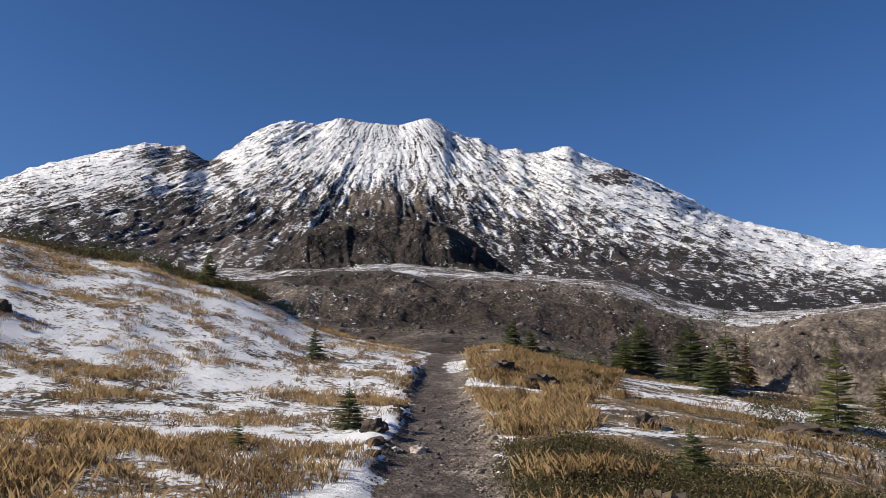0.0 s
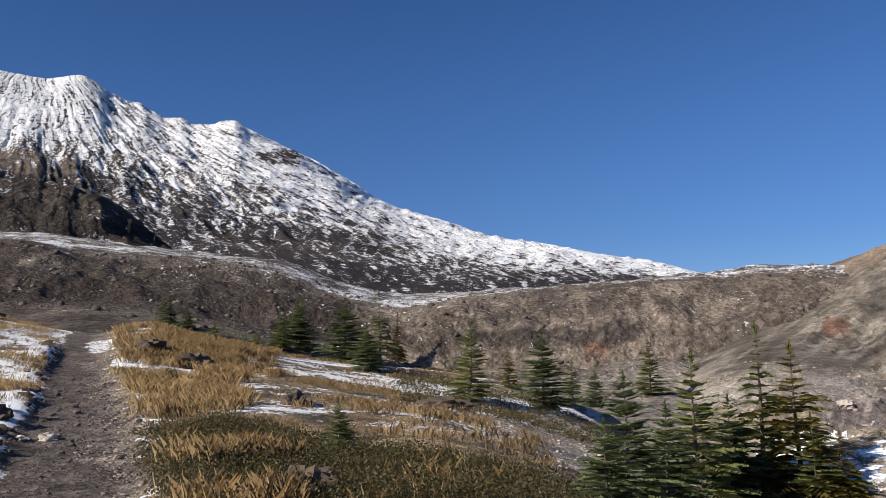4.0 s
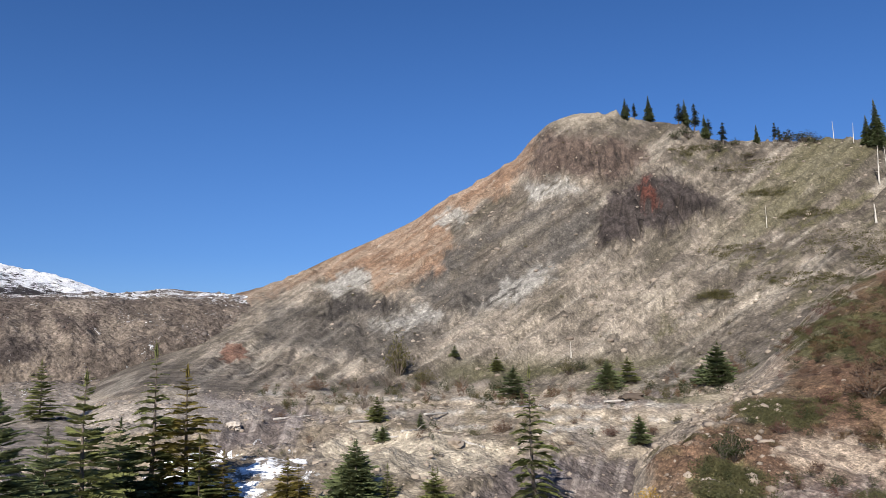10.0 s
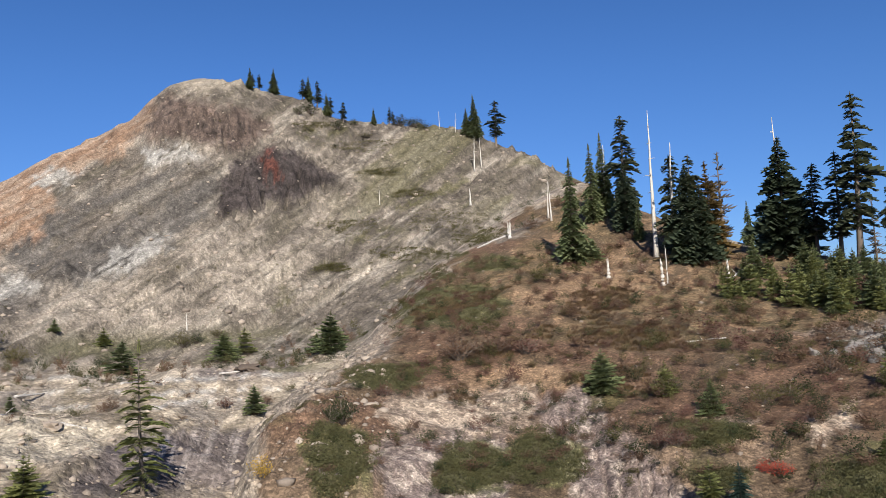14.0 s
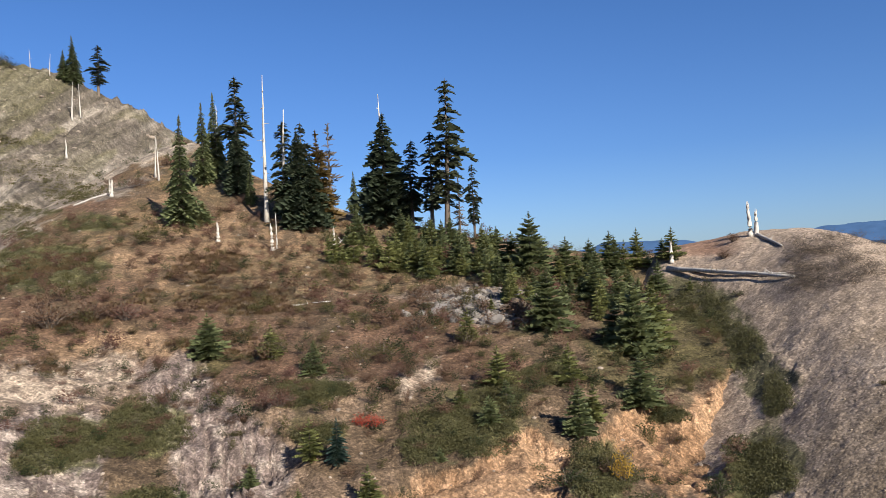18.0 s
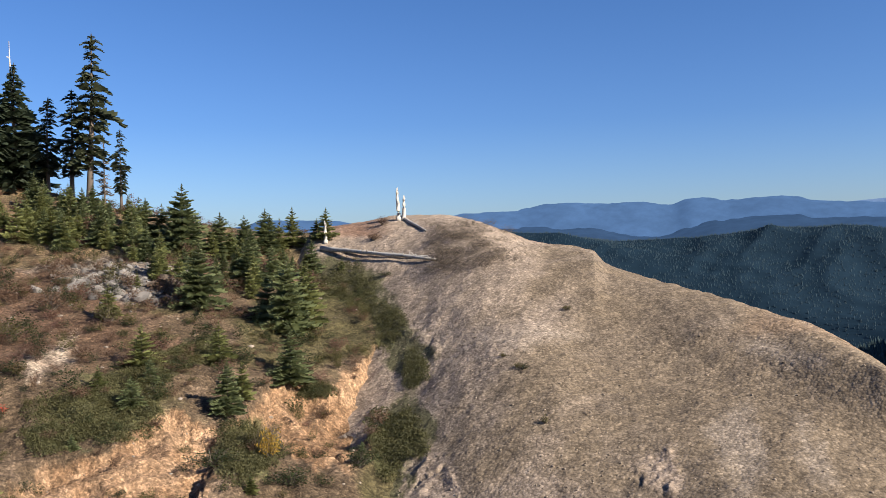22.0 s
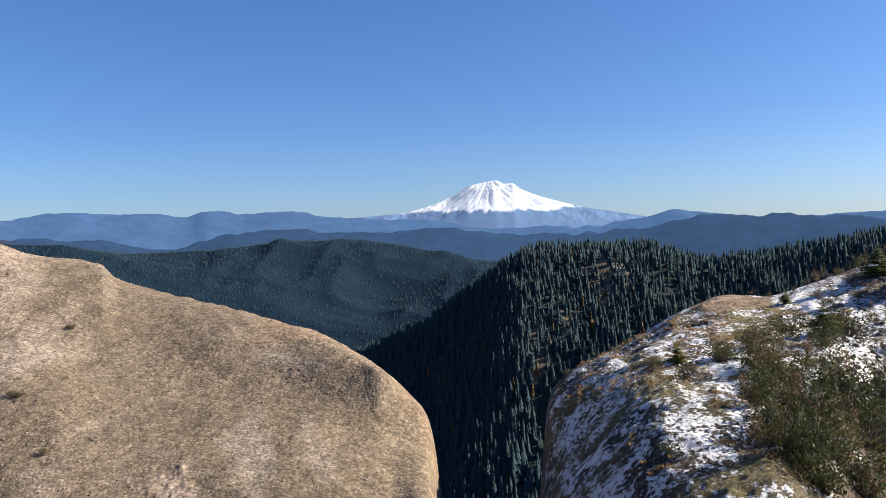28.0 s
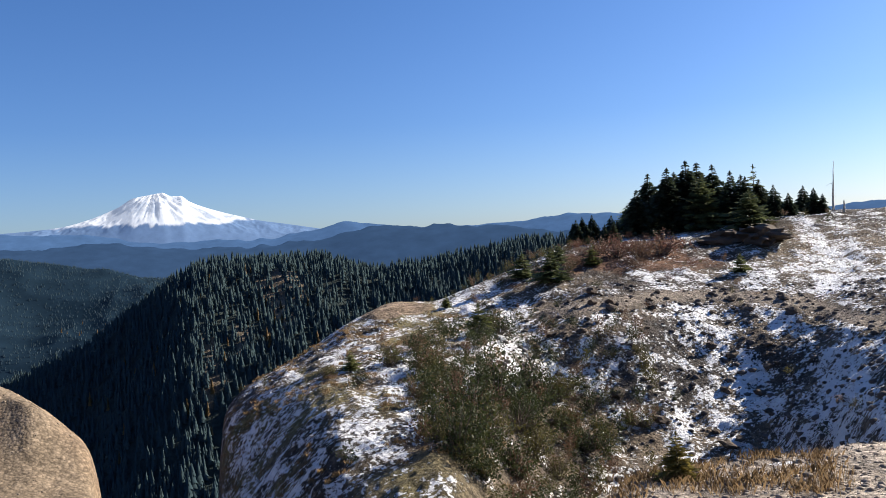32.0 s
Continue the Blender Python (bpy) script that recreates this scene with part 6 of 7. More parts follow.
stand('headland', 'dark', [(206.3, 0.7, 4.3), (207.4, 0.7, 4.6), (208.6, 0.8, 5), (209.4, 0.8, 4.8), (210.4, 0.9, 4.6), (211.3, 0.9, 4.1), (212.1, 1, 3.8), (205, 0.7, 2.5), (205.5, 0.7, 3.3), (208.1, 0.9, 3.7), (214, 1.5, 3), (215.7, 1.4, 2.8), (216.3, 1.4, 2.6), (216.8, 1.4, 2.2), (214.9, 1.4, 2.4), (202.5, 0.4, 1.8), (201.8, 0.3, 1.7), (203.7, 0.4, 1.7), (201.2, 0.2, 1.3)])
clump_rng = random.Random(17)
for k in range(30):
    clump_b = clump_rng.uniform(204.3, 213.2)
    clump_top = float(np.interp(clump_b, [204, 206, 208.6, 211, 213.2], [1.8, 3.8, 4.7, 4.1, 3.6]))
    clump_low = clump_rng.uniform(0.2, 0.9)
    stand('headland', clump_rng.choice(('dark', 'fir')), [(clump_b, clump_low, clump_low + (clump_top - clump_low) * clump_rng.uniform(0.45, 0.97))])
for k in range(12):
    clump_b = clump_rng.uniform(200.3, 204.3)
    stand('headland', 'dark', [(clump_b, clump_rng.uniform(-0.4, 0.2), clump_rng.uniform(0.7, 1.7))])
stand('headland', 'sparse', [(212.8, 1.1, 4.4)])
stand('headland', 'fir', [(208.6, 0.7, 2.5), (206.8, 0.5, 1.8), (200, -1.4, -0), (197.6, -2.2, -0.4), (199.5, -2.6, -0.3)])
stand('headland', 'airy', [(202.4, -1.6, -0.1), (211.8, -2.5, -1.2), (194.5, -5.9, -3.7), (188.6, -7.4, -6.3), (185.5, -7.8, -6.3), (192.3, -4, -3)])
stand('headland', 'golden', [(206.8, -15.3, -13.8)])


# ---- dead trees, stumps and logs ----
def snag(bearing, low, high, splintered):
    hit = spot(bearing, low)
    while hit is None or hit[1] > 420:
        low -= 0.15
        hit = spot(bearing, low)
    p = hit[0]
    height = EYE.z + math.hypot(p.x, p.y) * math.tan(radians(high)) - p.z
    rng = random.Random(int(bearing * 10))
    girth = min(max(height * 0.024, 0.10), 0.30) if height > 3.5 else (min(0.26, 0.13 * height) if splintered else 0.15)
    body, limbs = Soup(), []
    lean = Vector((rng.uniform(-0.04, 0.04), rng.uniform(-0.04, 0.04), 0)) * height
    steps = 9
    pts = [lean * (i / steps) ** 1.4 + Vector((rng.uniform(-1, 1) * girth * 0.12, rng.uniform(-1, 1) * girth * 0.12, height * i / steps - 0.1 * (i == 0))) for i in range(steps + 1)]
    end = 0.42 if splintered else 0.12
    body.tube(pts, [girth * (1.35 if i == 0 else 1 - (1 - end) * i / steps) for i in range(steps + 1)], 8)
    if splintered:
        for k in range(4):
            a = 1.7 * k
            o = Vector((math.cos(a), math.sin(a), 0)) * girth * 0.32
            body.tube([pts[-2] + o, pts[-1] + o + Vector((0, 0, height * rng.uniform(0.04, 0.2)))], [girth * 0.28, girth * 0.03], 4)
    thing = tagged(new("tree_stump" if splintered else "dead_tree"), "splintered bleached stump standing on the slope" if splintered else "tall bleached dead tree trunk with broken limbs", "dead tree", "dead trees on the slopes")
    thing.location = p
    part("trunk", body, m_snag, thing, "", True)
    for k in range(0 if splintered else int(height * 1.4)):
        t = rng.uniform(0.35, 0.95)
        a = rng.uniform(0, 6.28)
        q = pts[int(t * steps)]
        limb = Soup()
        ln = rng.uniform(0.35, 1.3) * (1.3 - t)
        d = Vector((math.cos(a), math.sin(a), rng.uniform(-0.25, 0.15)))
        limb.tube([q, q + d * ln * 0.6, q + d * ln + Vector((0, 0, -0.1 * ln))], [girth * 0.16, girth * 0.10, girth * 0.03], 4)
        part("branch", limb, m_snag, thing)


for row in ((95.8, 7.9, 10.6), (99.5, 7.9, 12.7), (102.6, 5, 14.6), (110.7, 4.9, 13.3), (103.8, 4.7, 12.4), (88.4, 14.6, 15.8), (89.5, 14.3, 15.6), (90.7, 11.6, 14), (91.2, 11.8, 13.9),
            (95.6, 8.1, 10.8), (84, 9.6, 11), (71, 1.6, 2.7), (217.4, 1.0, 4.2)):
    snag(*row, False)
for row in ((92.9, 6.9, 7.9), (99.4, 3.8, 4.9), (103.2, 3.1, 5.4), (102.9, 3.1, 4.6), (107, 3.2, 4.3), (129.7, 0.8, 2.1), (134.7, 2.2, 4.2), (135.05, 2.2, 3.7), (90.3, 9.3, 10.3),
            (92.8, 7.1, 7.9), (218, 0.9, 1.6)):
    snag(*row, True)


def log(from_b, from_e, to_b, to_e, girth, label, knots=3):
    a, b = spot(from_b, from_e), spot(to_b, to_e)
    if not a or not b:
        return
    a, b = a[0] + Vector((0, 0, girth * 0.7)), b[0] + Vector((0, 0, girth * 0.5))
    rng = random.Random(int(from_b * 7))
    thing = tagged(new("log"), label, "log", "fallen logs")
    thing.location = a
    d = b - a
    body = Soup()
    n = 8
    body.tube([d * (i / n) + Vector((rng.uniform(-1, 1), rng.uniform(-1, 1), rng.uniform(-1, 1))) * girth * 0.15 for i in range(n + 1)], [girth * (1 - 0.5 * i / n) * rng.uniform(0.88, 1.1) for i in range(n + 1)], 9)
    part("trunk", body, m_log, thing, "", True)
    for k in range(knots):
        t = rng.uniform(0.15, 0.95)
        q = d * t
        limb = Soup()
        w = Vector((rng.uniform(-1, 1), rng.uniform(-1, 1), rng.uniform(0.3, 1.0))) * rng.uniform(0.3, 0.8)
        limb.tube([q, q + w * 0.6, q + w], [girth * 0.25, girth * 0.18, girth * 0.05], 4)
        part("branch", limb, m_log, thing)


log(129.4, 0.3, 137.1, -0.6, 0.22, "long fallen grey log lying across the rock dome", 9)
log(131.0, 0.1, 136.6, -0.4, 0.16, "split grey log half lying beside a longer one", 4)
log(134.9, 2.3, 136.5, 1.4, 0.18, "short dark fallen log below a splintered stump", 2)
log(92.6, 7.0, 90.6, 6.3, 0.16, "bleached log lying on the upper slope", 2)
log(107.2, 3.2, 108.6, 4.2, 0.12, "bleached fallen trunk with upturned branches", 5)
log(104.0, -0.8, 106.6, -0.6, 0.10, "thin bleached log among shrubs", 2)
for b0, e0, b1, e1 in ((56.0, -2.5, 57.6, -2.4), (61.0, -2.1, 62.6, -2.0), (67.0, -1.7, 69.0, -1.6), (59.5, -3.2, 61.0, -3.1), (73.0, -1.4, 74.6, -1.3), (63.5, -3.9, 65.0, -4.3), (57.5, -3.7, 59.2, -3.5), (51.0, -2.2, 53.5, -2.0)):
    log(b0, e0, b1, e1, 0.13, "bleached drift log on the gravel bench", 1)

# ---- shrubs ----
SHRUB = {
    "red": leaf_material("red huckleberry leaves", (0.085, 0.042, 0.033), (0.20, 0.105, 0.078), 6, vary=0.28),
    "russet": leaf_material("russet shrub leaves", (0.085, 0.05, 0.033), (0.20, 0.125, 0.08), 6, vary=0.28),
    "olive": leaf_material("olive shrub leaves", (0.045, 0.045, 0.014), (0.14, 0.12, 0.045), 6, vary=0.28),
    "green": leaf_material("dark green heath leaves", (0.019, 0.027, 0.010), (0.062, 0.073, 0.026), 6, vary=0.28),
    "heath": leaf_material("olive green heath leaves", (0.05, 0.05, 0.02), (0.135, 0.128, 0.056), 2, vary=0.28),
    "yellow": leaf_material("yellow autumn leaves", (0.20, 0.12, 0.015), (0.55, 0.36, 0.06), 6, vary=0.28),
    "grey": leaf_material("bare grey brown twigs", (0.065, 0.052, 0.04), (0.15, 0.12, 0.09), 6, vary=0.28),
    "scarlet": leaf_material("scarlet autumn leaves", (0.25, 0.035, 0.02), (0.50, 0.10, 0.06), 6, vary=0.28),
}
SHRUB_LABEL = {"red": "dull red huckleberry bush", "russet": "russet brown shrub", "olive": "olive green and yellow shrub", "green": "low dark green evergreen shrub",
               "yellow": "bright yellow autumn bush", "grey": "bare twiggy grey-brown shrub", "scarlet": "small scarlet autumn bush"}
SHRUB_MESH = {}
COVER_LABEL = {"red": "dull red low bushes", "russet": "russet brown low shrubs", "olive": "olive green low shrubs", "green": "dark green low shrubs", "grey": "bare twiggy grey shrubs"}


def shrub_mesh(kind, n):
    rng = random.Random(n * 13 + ord(kind[0]) * 5 + len(kind))
    twigs, leaves = Soup(), Soup()
    stems = 26
    for k in range(stems):
        a = 2.4 * k
        out = math.sqrt((k + 0.5) / stems)
        tip = Vector((math.cos(a) * out * rng.uniform(0.75, 1.1), math.sin(a) * out * rng.uniform(0.75, 1.1), (1 - 0.62 * out * out) * rng.uniform(0.7, 1.15)))
        mid = tip * 0.5 + Vector((0, 0, 0.05))
        root = Vector((tip.x * 0.12, tip.y * 0.12, -0.06))
        twigs.tube([root, mid, tip], [0.022, 0.014, 0.004], 3)
        count = 7 if kind == "grey" else 32
        for j in range(count):
            t = rng.uniform(0.3, 1.03)
            p = (mid.lerp(tip, (t - 0.5) * 2) if t > 0.5 else root.lerp(mid, t * 2)) + Vector((rng.gauss(0, 0.09), rng.gauss(0, 0.09), rng.gauss(0, 0.07)))
            p.z = max(p.z, 0.0)
            s = rng.uniform(0.035, 0.085) if kind == "grey" else rng.uniform(0.025, 0.062)
            d = Vector((rng.gauss(0, 1), rng.gauss(0, 1), rng.gauss(0.3, 0.8))).normalized()
            w = d.cross(Vector((rng.gauss(0, 1), rng.gauss(0, 1), rng.gauss(0, 1)))).normalized()
            if kind == "grey":
                leaves.face(p - w * 0.008, p + d * s * 3.2, p + w * 0.008)
            else:
                leaves.face(p - d * s, p + w * s * 0.55, p + d * s, p - w * s * 0.55)
    return twigs.mesh("branchwork", m_bark), leaves.mesh("foliage", SHRUB[kind])


shrub_rng = random.Random(77)


def shrub(kind, place, wide, high, site):
    n = shrub_rng.randrange(3)
    if (kind, n) not in SHRUB_MESH:
        SHRUB_MESH[kind, n] = shrub_mesh(kind, n)
    thing = tagged(new("shrub"), f"{SHRUB_LABEL[kind]} {site}", "shrub", f"shrubs {site}")
    for name, me in zip(("branchwork", "foliage"), SHRUB_MESH[kind, n]):
        new(name, me).parent = thing
    thing.matrix_world = pose(*place, 0, 0, shrub_rng.uniform(0, 360)) @ Matrix.Diagonal((wide / 2, wide / 2 * shrub_rng.uniform(0.75, 1.1), high, 1))
    return thing


def shrubs_at(site, rows):
    """Shrubs by kind, bearing, rise of the foot, width and height in metres."""
    for kind, b, e, wide, high in rows:
        hit = spot(b, e)
        if hit:
            shrub(kind, hit[0], wide, high, site)


# ones that stand out
shrubs_at("on the shrubby knoll", [
    ("scarlet", 109.1, -9.2, 2.0, 0.9), ("scarlet", 108.2, -9.0, 1.3, 0.7), ("red", 102.9, -7.3, 2.4, 1.0), ("red", 101.8, -7.4, 1.8, 0.8), ("olive", 102.6, -4.1, 3.2, 1.6), ("green", 105.3, -5.4, 2.4, 1.5),
    ("olive", 115.8, -3.9, 3.0, 1.4), ("russet", 112.4, -3.0, 4.0, 1.4), ("red", 113.9, -2.5, 3.6, 1.2), ("russet", 119.5, -2.4, 3.8, 1.6), ("olive", 110, -4.6, 3.0, 1.2), ("olive", 108.4, -4.8, 2.6, 1.2),
    ("yellow", 125.6, -13.3, 1.6, 1.6), ("olive", 124.8, -12.6, 1.4, 1.2), ("grey", 125.9, -12.3, 1.4, 1.0), ("green", 127.0, -15.0, 3.0, 0.8), ("green", 121.9, -13.4, 3.4, 0.7), ("green", 131.6, -14.2, 2.0, 1.0),
    ("russet", 89.0, -1.2, 5.0, 2.0), ("russet", 91.4, -0.9, 4.6, 1.6), ("red", 93.5, -1.0, 4.2, 1.4), ("green", 80.9, -5.0, 3.4, 1.6), ("green", 80.2, -5.0, 2.2, 1.2), ("red", 83.8, -3.4, 1.8, 0.9)])
shrubs_at("at the foot of the scree hill", [
    ("olive", 59.3, 0.6, 6.0, 6.5), ("grey", 58.7, -0.1, 7.0, 2.5), ("grey", 56.5, -0.2, 6.0, 2.2), ("russet", 53.8, -0.3, 5.0, 1.8), ("olive", 61.0, 0.0, 6.0, 2.4), ("grey", 63.5, -0.2, 6.0, 2.2),
    ("green", 66.0, -0.5, 5.0, 1.6), ("grey", 57.0, -1.6, 3.0, 2.0), ("olive", 70.8, 0.5, 5.0, 2.4), ("olive", 73.0, 1.0, 4.0, 1.6), ("russet", 76.0, -3.5, 2.0, 0.9), ("green", 71.6, 0.7, 4.0, 1.8),
    ("red", 73.4, -3.6, 1.8, 0.9), ("russet", 66.3, -3.3, 2.2, 1.1), ("olive", 80.6, 0.3, 3.0, 1.6), ("yellow", 75.6, -8.2, 1.6, 1.2)])
shrubs_at("on the scree hill crest", [
    ("green", 79.3, 15.9, 6.5, 3.2), ("green", 78.6, 15.8, 5.0, 2.4), ("green", 81.3, 14.8, 6.0, 2.8), ("green", 82.4, 15.0, 4.5, 2.0), ("green", 85.6, 14.9, 9.0, 3.0), ("green", 86.6, 14.8, 8.0, 2.6), ("green", 87.3, 14.6, 6.0, 1.8),
    ("green", 81.0, 13.6, 4.0, 0.8), ("olive", 83.2, 14.2, 7.0, 0.9)])
shrubs_at("on the rock dome", [
    ("russet", 133.6, 1.9, 1.8, 0.9), ("olive", 146.0, -4.2, 0.9, 0.35),
    ("olive", 141.6, -7.3, 0.7, 0.3), ("olive", 142.6, -8.0, 0.9, 0.3), ("green", 143.0, -8.1, 0.8, 0.3), ("olive", 144.3, -11.7, 0.6, 0.4), ("russet", 133.0, 0.9, 2.0, 0.7), ("green", 133.7, -1.6, 2.0, 0.5)])
shrubs_at("on the snowy headland", [
    ("green", 198.5, -10.9, 2.8, 1.4), ("grey", 196.6, -12.4, 2.6, 1.2), ("olive", 199.8, -12.2, 2.4, 1.1), ("olive", 197.6, -14.2, 2.8, 1.4), ("green", 193.6, -13.6, 2.6, 1.5), ("grey", 201.6, -11.4, 3.0, 1.4), ("green", 201.2, -14.0, 2.4, 1.1), ("olive", 199.2, -15.6, 2.2, 1.0), ("olive", 199.6, -10.4, 2.2, 1.2), ("green", 196.8, -11.2, 2.2, 1.3), ("olive", 194.4, -12.2, 1.8, 1.1), ("green", 193.4, -12.8, 1.6, 1.1), ("green", 191.0, -12.6, 1.7, 1.2), ("olive", 198.0, -13.2, 1.8, 1.1),
    ("green", 193.6, -11.6, 2.6, 1.7), ("green", 195.4, -10.4, 3.0, 1.9), ("green", 197.4, -9.9, 3.0, 1.8), ("olive", 199.4, -10.6, 2.6, 1.6), ("green", 192.6, -14.0, 2.4, 1.7), ("olive", 194.8, -13.4, 2.6, 1.6), ("green", 197.2, -12.6, 2.8, 1.6), ("green", 196.4, -15.6, 2.4, 1.4), ("grey", 200.6, -13.0, 1.6, 0.9), ("green", 196.0, -14.6, 1.6, 1.0), ("olive", 194.2, -15.4, 1.5, 0.9), ("green", 195.8, -6.0, 2.6, 1.5), ("green", 194.6, -6.6, 2.2, 1.3), ("olive", 188.2, -7.6, 2.4, 1.0), ("green", 190.2, -6.8, 2.0, 1.0),
    ("olive", 184.0, -8.2, 1.6, 0.7), ("green", 186.0, -8.8, 1.4, 0.7), ("red", 204.0, -1.2, 4.0, 1.6), ("russet", 205.6, -1.4, 4.0, 1.5), ("red", 207.0, -1.1, 4.2, 1.6), ("russet", 202.6, -1.0, 3.6, 1.4)])

# scattered cover
for site, kinds, n, bearings, reaches, only, wides, highs in (
        ("on the shrubby knoll", ("russet", "russet", "red", "olive", "green", "grey"), 1250, (84, 134), (48, 104), ("knoll",), (1.2, 3.0), (0.35, 1.0)),
        ("on the shrubby knoll", ("olive", "russet", "green", "grey"), 420, (99, 135), (46, 84), ("knoll",), (1.2, 3.4), (0.5, 1.3)),
        ("on the shrubby knoll", ("russet", "grey", "red", "olive", "russet"), 150, (86, 124), (64, 106), ("knoll",), (2.2, 4.6), (0.8, 1.8)),
        ("on the shrubby knoll", ("green", "green", "olive", "russet"), 240, (78, 136), (36, 60), ("knoll",), (0.9, 2.4), (0.25, 0.7)),
        ("on the shrubby knoll", ("green", "olive", "russet"), 40, (92, 106), (100, 150), ("knoll",), (2.0, 5.0), (0.5, 1.6)),
        ("at the foot of the scree hill", ("olive", "green", "russet", "grey"), 170, (50, 84), (56, 120), ("hill",), (0.8, 2.6), (0.3, 1.0)),
        ("on the snowy headland", ("olive", "green", "russet", "grey"), 190, (177, 218), (22, 84), ("headland",), (0.5, 1.8), (0.25, 0.8)),
        ("at the foot of the scree hill", ("olive", "grey", "russet", "grey", "green"), 260, (50, 84), (92, 134), ("hill",), (1.2, 4.2), (0.5, 2.0)),
        ("on the scree hill slope", ("olive", "grey"), 110, (56, 92), (135, 235), ("hill",), (1.0, 3.2), (0.3, 1.0)),
        ("on the snowy headland", ("green", "green", "olive", "russet"), 210, (190, 206), (26, 48), ("headland",), (1.0, 2.6), (0.5, 1.4)),
        ("in the headland's hollow", ("green", "green", "olive", "green", "russet"), 150, (189.5, 202.5), (26, 40), ("headland",), (1.2, 2.8), (0.6, 1.5)),
        ("on the snowy headland", ("green", "olive", "russet"), 46, (194, 201), (46, 72), ("headland",), (1.0, 2.2), (0.5, 1.2)),
        ("on the snowy headland", ("russet", "red"), 26, (201, 209), (58, 84), ("headland",), (1.2, 2.6), (0.5, 1.0)),
        ("on the snowy meadow", ("green", "green", "olive"), 40, (-29, -9), (42, 50), ("ground",), (1.2, 2.8), (0.4, 0.9)),
        ("on the snowy meadow", ("grey", "russet", "olive"), 60, (-29, -3), (9, 40), ("ground",), (0.3, 0.8), (0.15, 0.4)),
        ("below the outwash terrace", ("green", "olive", "russet"), 60, (-12, 30), (75, 160), ("ground_outwash",), (1.5, 3.5), (0.5, 1.2))):
    rng = random.Random(n + len(site))
    spots = scatter(n, bearings, reaches, only, rng)
    kinds_here = [rng.choice(kinds) for p in spots]
    for kind in sorted(set(kinds)):
        mine = [p for p, k in zip(spots, kinds_here) if k == kind]
        if not mine:
            continue
        if (kind, 0) not in SHRUB_MESH:
            SHRUB_MESH[kind, 0] = shrub_mesh(kind, 0)
        me = SHRUB_MESH[kind, 0][1]
        sides = 3 if kind == "grey" else 4
        vv = np.array([v.co[:] for v in me.vertices])
        ff = np.array([f.vertices[:] for f in me.polygons])
        if len(mine) > 12:
            keep_faces = len(ff) * 2 // 6 if kind != "grey" else len(ff) // 2
            vv, ff = vv[:keep_faces * sides], ff[:keep_faces]
        size = [(w / 2, w / 2 * rng.uniform(0.7, 1.1), h) for w, h in ((rng.uniform(*wides), rng.uniform(*highs)) for p in mine)]
        vv, ff = repeat(vv, ff, [tuple(p) for p in mine], np.array(size), [rng.uniform(0, 6.28) for p in mine])
        bulk("shrub_cover", vv, ff, SHRUB[kind], f"{COVER_LABEL[kind]} {site}", "shrubs")

# dead brush lying over the dome's crest
rng = random.Random(31)
brush = [spot(rng.uniform(136.8, 142.2), rng.uniform(-1.6, 1.7), ("rock_dome",)) for k in range(110)]
brush = [tuple(h[0]) for h in brush if h and h[1] < 120]
brush_v = np.array([v.co[:] for v in SHRUB_MESH["grey", 0][1].vertices])
brush_f = np.array([f.vertices[:] for f in SHRUB_MESH["grey", 0][1].polygons])
brush_v, brush_f = repeat(brush_v, brush_f, brush, np.array([(rng.uniform(1.0, 2.0), rng.uniform(0.8, 1.6), rng.uniform(0.5, 1.0)) for p in brush]), [rng.uniform(0, 6.28) for p in brush])
bulk("dead_brush", brush_v, brush_f, SHRUB["grey"], "tangled grey dead brush on the rock dome", "shrubs")

# the thicket of young firs behind the knoll's rocks
rng = random.Random(5)
for k in range(72):
    b = rng.uniform(106.5, 118)
    e = np.interp(b, [106, 118], [2.6, 1.3]) + rng.uniform(-1.2, 1.0)
    hit = spot(b, float(e), ("knoll",))
    if hit:
        young = plant(rng.choice(("fir", "airy", "airy")), "knoll", hit[0], rng.uniform(1.6, 4.2))
        young.scale = (young.scale.x * 0.75, young.scale.y * 0.75, young.scale.z)
for k in range(44):
    b = rng.uniform(117, 131)
    e = np.interp(b, [118, 130], [0.2, -0.6]) + rng.uniform(-2.6, 0.8)
    hit = spot(b, float(e), ("knoll",))
    if hit:
        young = plant(rng.choice(("fir", "airy")), "knoll", hit[0], rng.uniform(1.4, 3.6))
        young.scale = (young.scale.x * 0.75, young.scale.y * 0.75, young.scale.z)


# ---- stones ----
m_stone_heap = stone_material("grey broken rock", (0.06, 0.055, 0.05), (0.26, 0.235, 0.21))
m_stone_dome = stone_material("pumice gravel", (0.12, 0.095, 0.072), (0.31, 0.25, 0.19))
m_stone_scree = stone_material("scree blocks", (0.13, 0.105, 0.085), (0.36, 0.30, 0.24))
def stone_shape(seed, detail=1):
    bm = bmesh.new()
    bmesh.ops.create_icosphere(bm, subdivisions=detail, radius=1.0)
    rng = random.Random(seed)
    for v in bm.verts:
        v.co *= rng.uniform(0.72, 1.2)
        v.co.z *= 0.7
    bm.verts.index_update()
    out = [tuple(v.co) for v in bm.verts], [tuple(w.index for w in f.verts) for f in bm.faces]
    bm.free()
    return out


